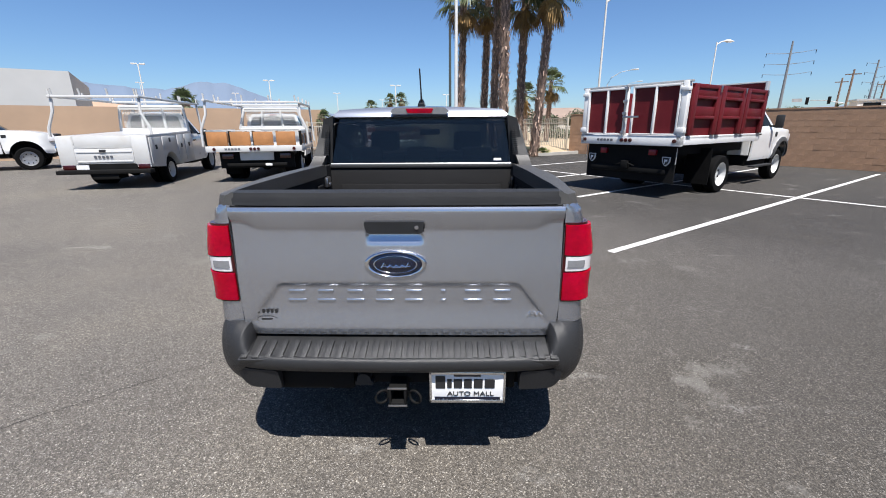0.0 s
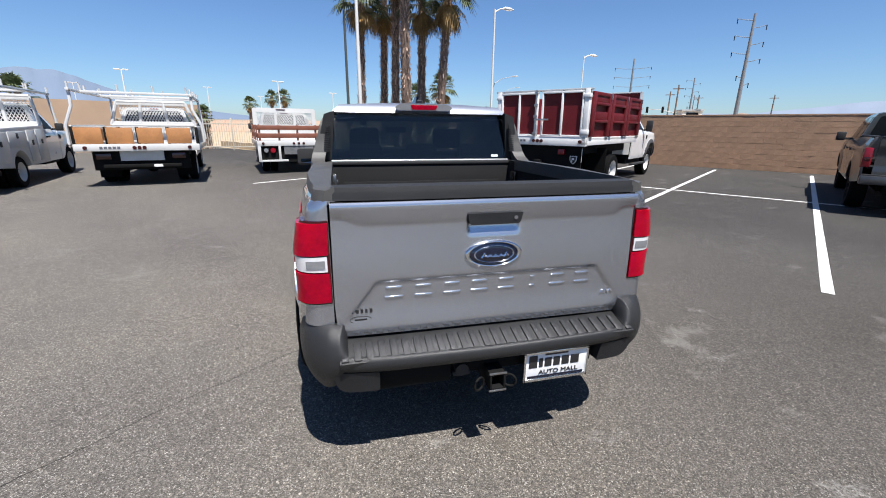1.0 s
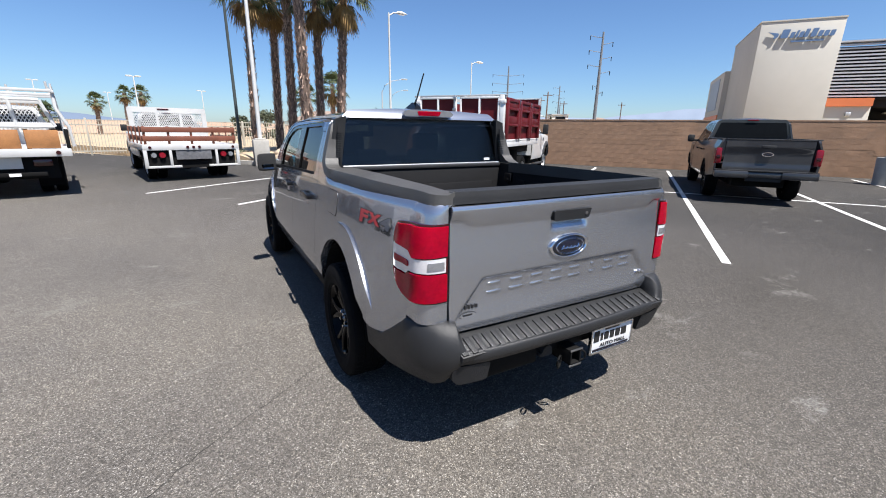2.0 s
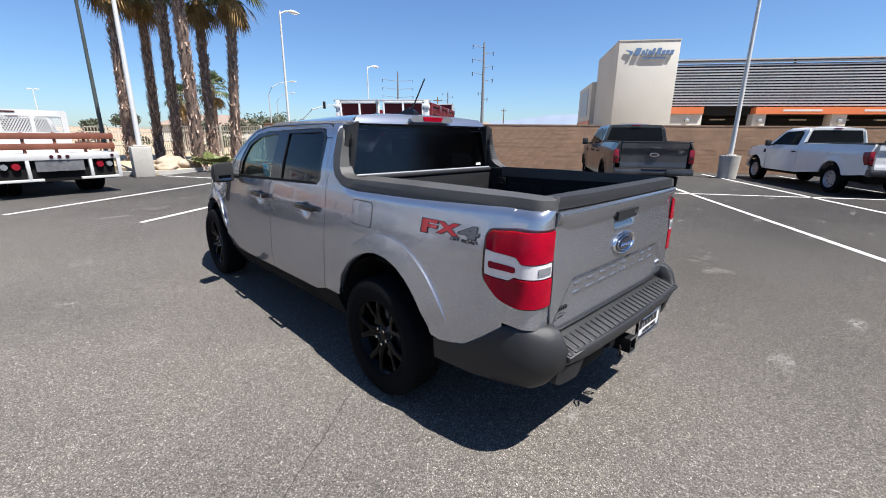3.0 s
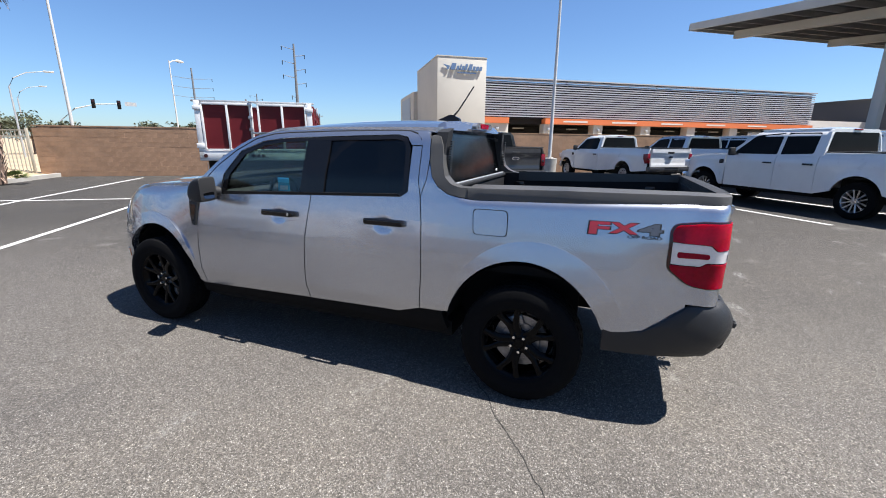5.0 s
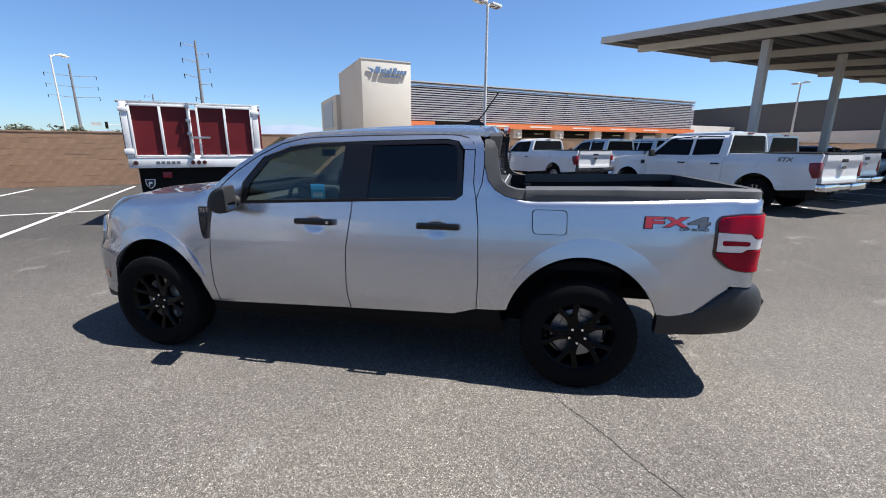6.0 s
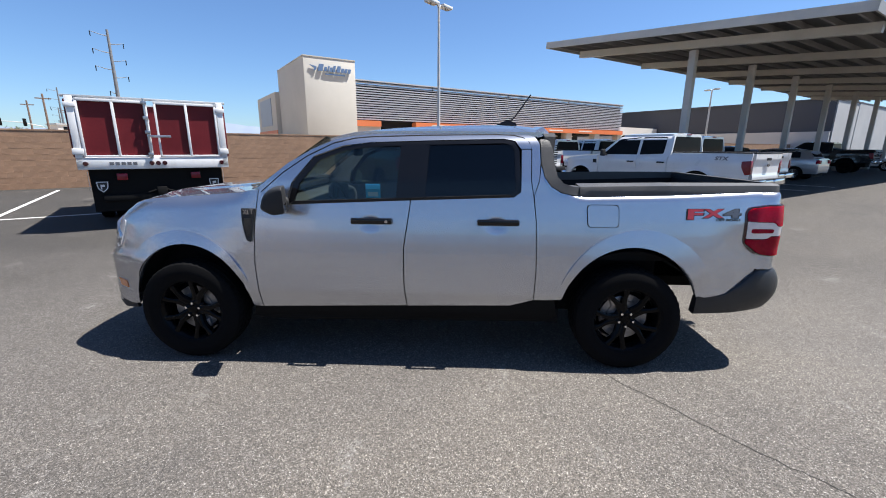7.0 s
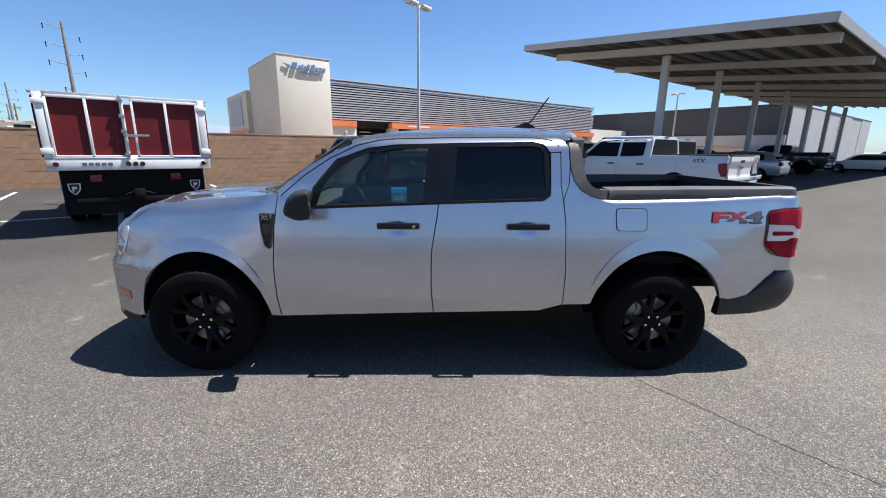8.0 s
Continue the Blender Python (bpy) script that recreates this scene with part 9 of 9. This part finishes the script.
for x, y, h in ((68.8, 76.7, 9.0), (59.5, 64.3, 9.0), (81.6, 82.2, 9.0), (96.4, 76.2, 9.0)):
    utility_pole((x, y, 0), h)
shed = thing("small_building", "small white flat-roofed building beyond the wall", "building", pose(64.5, 65.5, 0, 0, 0, -28))
part("wall", boxes((-1.7, 1.7, 0, 4, 0, 4.7)), STUCCO_WHITE, shed)
part("roof", boxes((-1.9, 1.9, -0.2, 4.2, 4.7, 4.95)), GALV, shed)
part("window", boxes((-1.0, 1.0, -0.04, 0.02, 3.7, 4.4)), FAR_GLASS, shed)

# ---------------------------------------------------------------- beyond the lot
def ridge(name, radius, a0, a1, h, seed, mat, label, base=0.0, n=200, rough=1.0, peaks=(), jag=0.1):
    """A range on an arc of bearings: broad summits, broken by finer spurs."""
    bm = bmesh.new()
    rows = []
    for k in range(n + 1):
        f = k / n
        b = a0 + (a1 - a0) * f
        a = radians(b)
        e = sum(p * math.exp(-((b - c) / w) ** 2) for c, w, p in peaks) if peaks else h * 0.75
        e *= 1 + jag * noise.fractal(Vector((f * 16 * rough + seed, seed, 0)), 1.0, 2.0, 4)
        e = base + e * min(1, math.sin(math.pi * f) * 6) ** 0.7
        d = Vector((-math.sin(a), math.cos(a), 0))
        row = []
        for q in range(6):
            g = q / 5
            wob = noise.fractal(Vector((f * 40 * rough, g * 3, seed)), 1.0, 2.0, 4)
            row.append(bm.verts.new(d * radius * (1 + 0.15 * g + 0.012 * wob * (g > 0)) + Vector((0, 0, e * g ** 1.2))))
        row.append(bm.verts.new(d * radius * 1.35))
        rows.append(row)
    for a, b in zip(rows, rows[1:]):
        for q in range(6):
            bm.faces.new((a[q], b[q], b[q + 1], a[q + 1]))
    tagged(part(name, bm, mat, smooth=60), label, "mountain", kind="structure")


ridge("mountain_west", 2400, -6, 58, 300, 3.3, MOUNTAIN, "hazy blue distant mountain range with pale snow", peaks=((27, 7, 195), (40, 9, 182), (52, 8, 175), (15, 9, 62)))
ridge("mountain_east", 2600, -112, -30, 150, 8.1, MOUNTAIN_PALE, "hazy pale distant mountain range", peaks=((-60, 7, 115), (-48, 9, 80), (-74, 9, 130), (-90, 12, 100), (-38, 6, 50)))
ridge("tan_hill", 95, -14, 80, 5.0, 5.2, TAN_HILL, "bare tan earth bank beyond the fence", base=1.7, rough=0.3, jag=0.10, peaks=((52, 24, 6.2), (0, 14, 0.6)))

rnd = random.Random(77)
for k in range(26):
    a = radians(rnd.uniform(-62, -2))
    d = rnd.uniform(34, 75)
    p = (d * -math.sin(a) * 1.0, d * math.cos(a), -0.05)
    u = CU * p[0] + SU * p[1]
    v = -SU * p[0] + CU * p[1]
    if u < 24 and v < 26:
        continue
    make_shrub(p, rnd.uniform(0.9, 2.0), rnd.uniform(1.2, 3.0), 100 + k, "rounded dry green desert bush", leaf=0.20, n=330, group="bushes beyond the wall")


def make_tree(p, h, r, seed):
    """A round desert tree: forked trunk, limbs and a crown of leafy lobes."""
    rnd = random.Random(seed)
    t = thing("tree", "round olive-green desert tree beyond the fence", "tree", Matrix.Translation(p), "trees beyond the wall")
    tr, cr = bmesh.new(), bmesh.new()
    fork = Vector((rnd.uniform(-0.1, 0.1), rnd.uniform(-0.1, 0.1), h * 0.35))
    tube(tr, [(0, 0, -0.1), tuple(fork * 0.5), tuple(fork)], [0.16, 0.12, 0.10], 8)
    for k in range(9):
        a = k * 2.399
        lobe = Vector((r * 0.62 * math.cos(a) * (k > 0), r * 0.62 * math.sin(a) * (k > 0), h * (0.80 if k == 0 else rnd.uniform(0.48, 0.78))))
        tube(tr, [tuple(fork), tuple(fork.lerp(lobe, 0.6) + Vector((0, 0, -0.1))), tuple(lobe)], [0.07, 0.04, 0.015], 5)
        s = r * rnd.uniform(0.34, 0.52)
        for i in range(120):
            d = Vector((rnd.gauss(0, 1), rnd.gauss(0, 1), rnd.gauss(0, 0.8)))
            c = lobe + d.normalized() * s * rnd.random() ** 0.45
            c.z = min(c.z, h)
            e = Vector((rnd.uniform(-1, 1), rnd.uniform(-1, 1), rnd.uniform(-0.4, 1))).normalized() * rnd.uniform(0.10, 0.20)
            w = e.cross(Vector((rnd.uniform(-1, 1), rnd.uniform(-1, 1), rnd.uniform(-1, 1)))).normalized() * 0.09
            cr.faces.new([cr.verts.new(x) for x in (c - e, c + w, c + e, c - w)])
    part("trunk", tr, BARK, t)
    part("crown", cr, SHRUB, t, smooth=0)


for x, y, h, r, sd in ((6.1, 60.0, 4.1, 1.5, 1), (3.2, 62.0, 3.2, 1.2, 2), (11.7, 58.9, 3.6, 1.7, 3), (14.2, 59.5, 3.2, 1.4, 4), (17.4, 57.5, 3.5, 1.7, 5), (20.2, 56.4, 4.2, 2.0, 6), (22.6, 55.8, 4.3, 2.2, 7), (25.5, 55.5, 3.7, 1.6, 8), (25.8, 54.6, 3.2, 1.2, 9), (31.6, 51.0, 3.8, 1.5, 10), (34.5, 49.5, 3.6, 1.1, 11), (35.6, 48.4, 3.9, 1.4, 12), (38.0, 46.0, 3.6, 1.2, 13)):
    make_tree((x, y, 0), h, r, 200 + sd)
make_palm((9.2, 38.0), 5.2, (0.2, 0), 0.2, 31, 0.4, 1.5, "far palms")
make_palm((7.6, 40.0), 4.4, (-0.2, 0), 0.2, 32, 0.4, 1.4, "far palms")
make_palm((-15.8, 23.6), 2.75, (0, 0), 0.28, 33, 0.3, 1.15, "far palms")
make_palm((-8.35, 26.8), 2.0, (0, 0), 0.2, 34, 0.3, 0.65, "far palms")
for x, y, h, sd in ((-12.1, 86, 6.4, 35), (-9.9, 86, 6.6, 36), (-16.0, 86, 5.2, 37)):
    make_palm((x, y), h, (0.2, 0), 0.3, sd, 0.3, 1.6, "far palms")


def house(p, w, d, h, turn):
    t = thing("house", "low stucco house with a tiled hip roof", "house", Matrix.Translation(p) @ pose(0, 0, 0, 0, 0, turn), "houses beyond the street")
    part("wall", boxes((-w / 2, w / 2, -d / 2, d / 2, 0, h)), STUCCO, t)
    r = bmesh.new()
    e = 0.6
    b = [r.verts.new(q) for q in ((-w / 2 - e, -d / 2 - e, h), (w / 2 + e, -d / 2 - e, h), (w / 2 + e, d / 2 + e, h), (-w / 2 - e, d / 2 + e, h))]
    c = [r.verts.new((-w / 2 + d / 2, 0, h + d * 0.22)), r.verts.new((w / 2 - d / 2, 0, h + d * 0.22))]
    r.faces.new((b[0], b[1], c[1], c[0])), r.faces.new((b[1], b[2], c[1])), r.faces.new((b[2], b[3], c[0], c[1])), r.faces.new((b[3], b[0], c[0])), r.faces.new(b[::-1])
    part("roof", r, TILE_ROOF, t, smooth=0)
    for k in (-0.25, 0.2):
        part("window", boxes((w * k - 0.6, w * k + 0.6, -d / 2 - 0.03, -d / 2 + 0.02, 0.9, 2.1)), FAR_GLASS, t)


house((22.0, 85, 0), 16, 9, 2.7, -12)
house((84.0, 72.0, 0.0), 14, 8, 3.0, 30)

# far service hall and tan wall behind the work trucks
h = thing("far_building", "white and grey commercial hall with a tan lower wall", "building", Matrix.Translation((-34, 30, 0)) @ pose(0, 0, 0, 0, 0, 36))
part("white_block", boxes((-14, -2.5, -6, 10, 0, 6.2)), STUCCO_WHITE, h)
part("grey_block", boxes((-2.5, 5, -5, 10, 0, 5.4)), SIDE_STUCCO, h)
# flat near-black slab in place of an opening's shade
part("shade_slab", boxes((-11, -4, -6.1, -6.0, 2.6, 4.2)), OPEN_SHADE, h)
w2 = tagged(part("wall_north", boxes((-60, 9.0, 27.0, 27.25, 0, 2.6)), surface("tan_wall", (0.37, 0.255, 0.17), 0.9, vary=0.1, scale=0.6, bump=0.2), smooth=0, m=UV), "plain tan boundary wall behind the work trucks", "wall", kind="structure")
# never in view: added so the truck's left side reflects something dark
tagged(part("reflected_wall", boxes((-14.3, -14.0, -30.0, 9.5, 0, 1.5)), MATS["tan_wall"], smooth=0), "unseen low tan wall added to darken the silver truck's reflections", "wall", kind="structure")
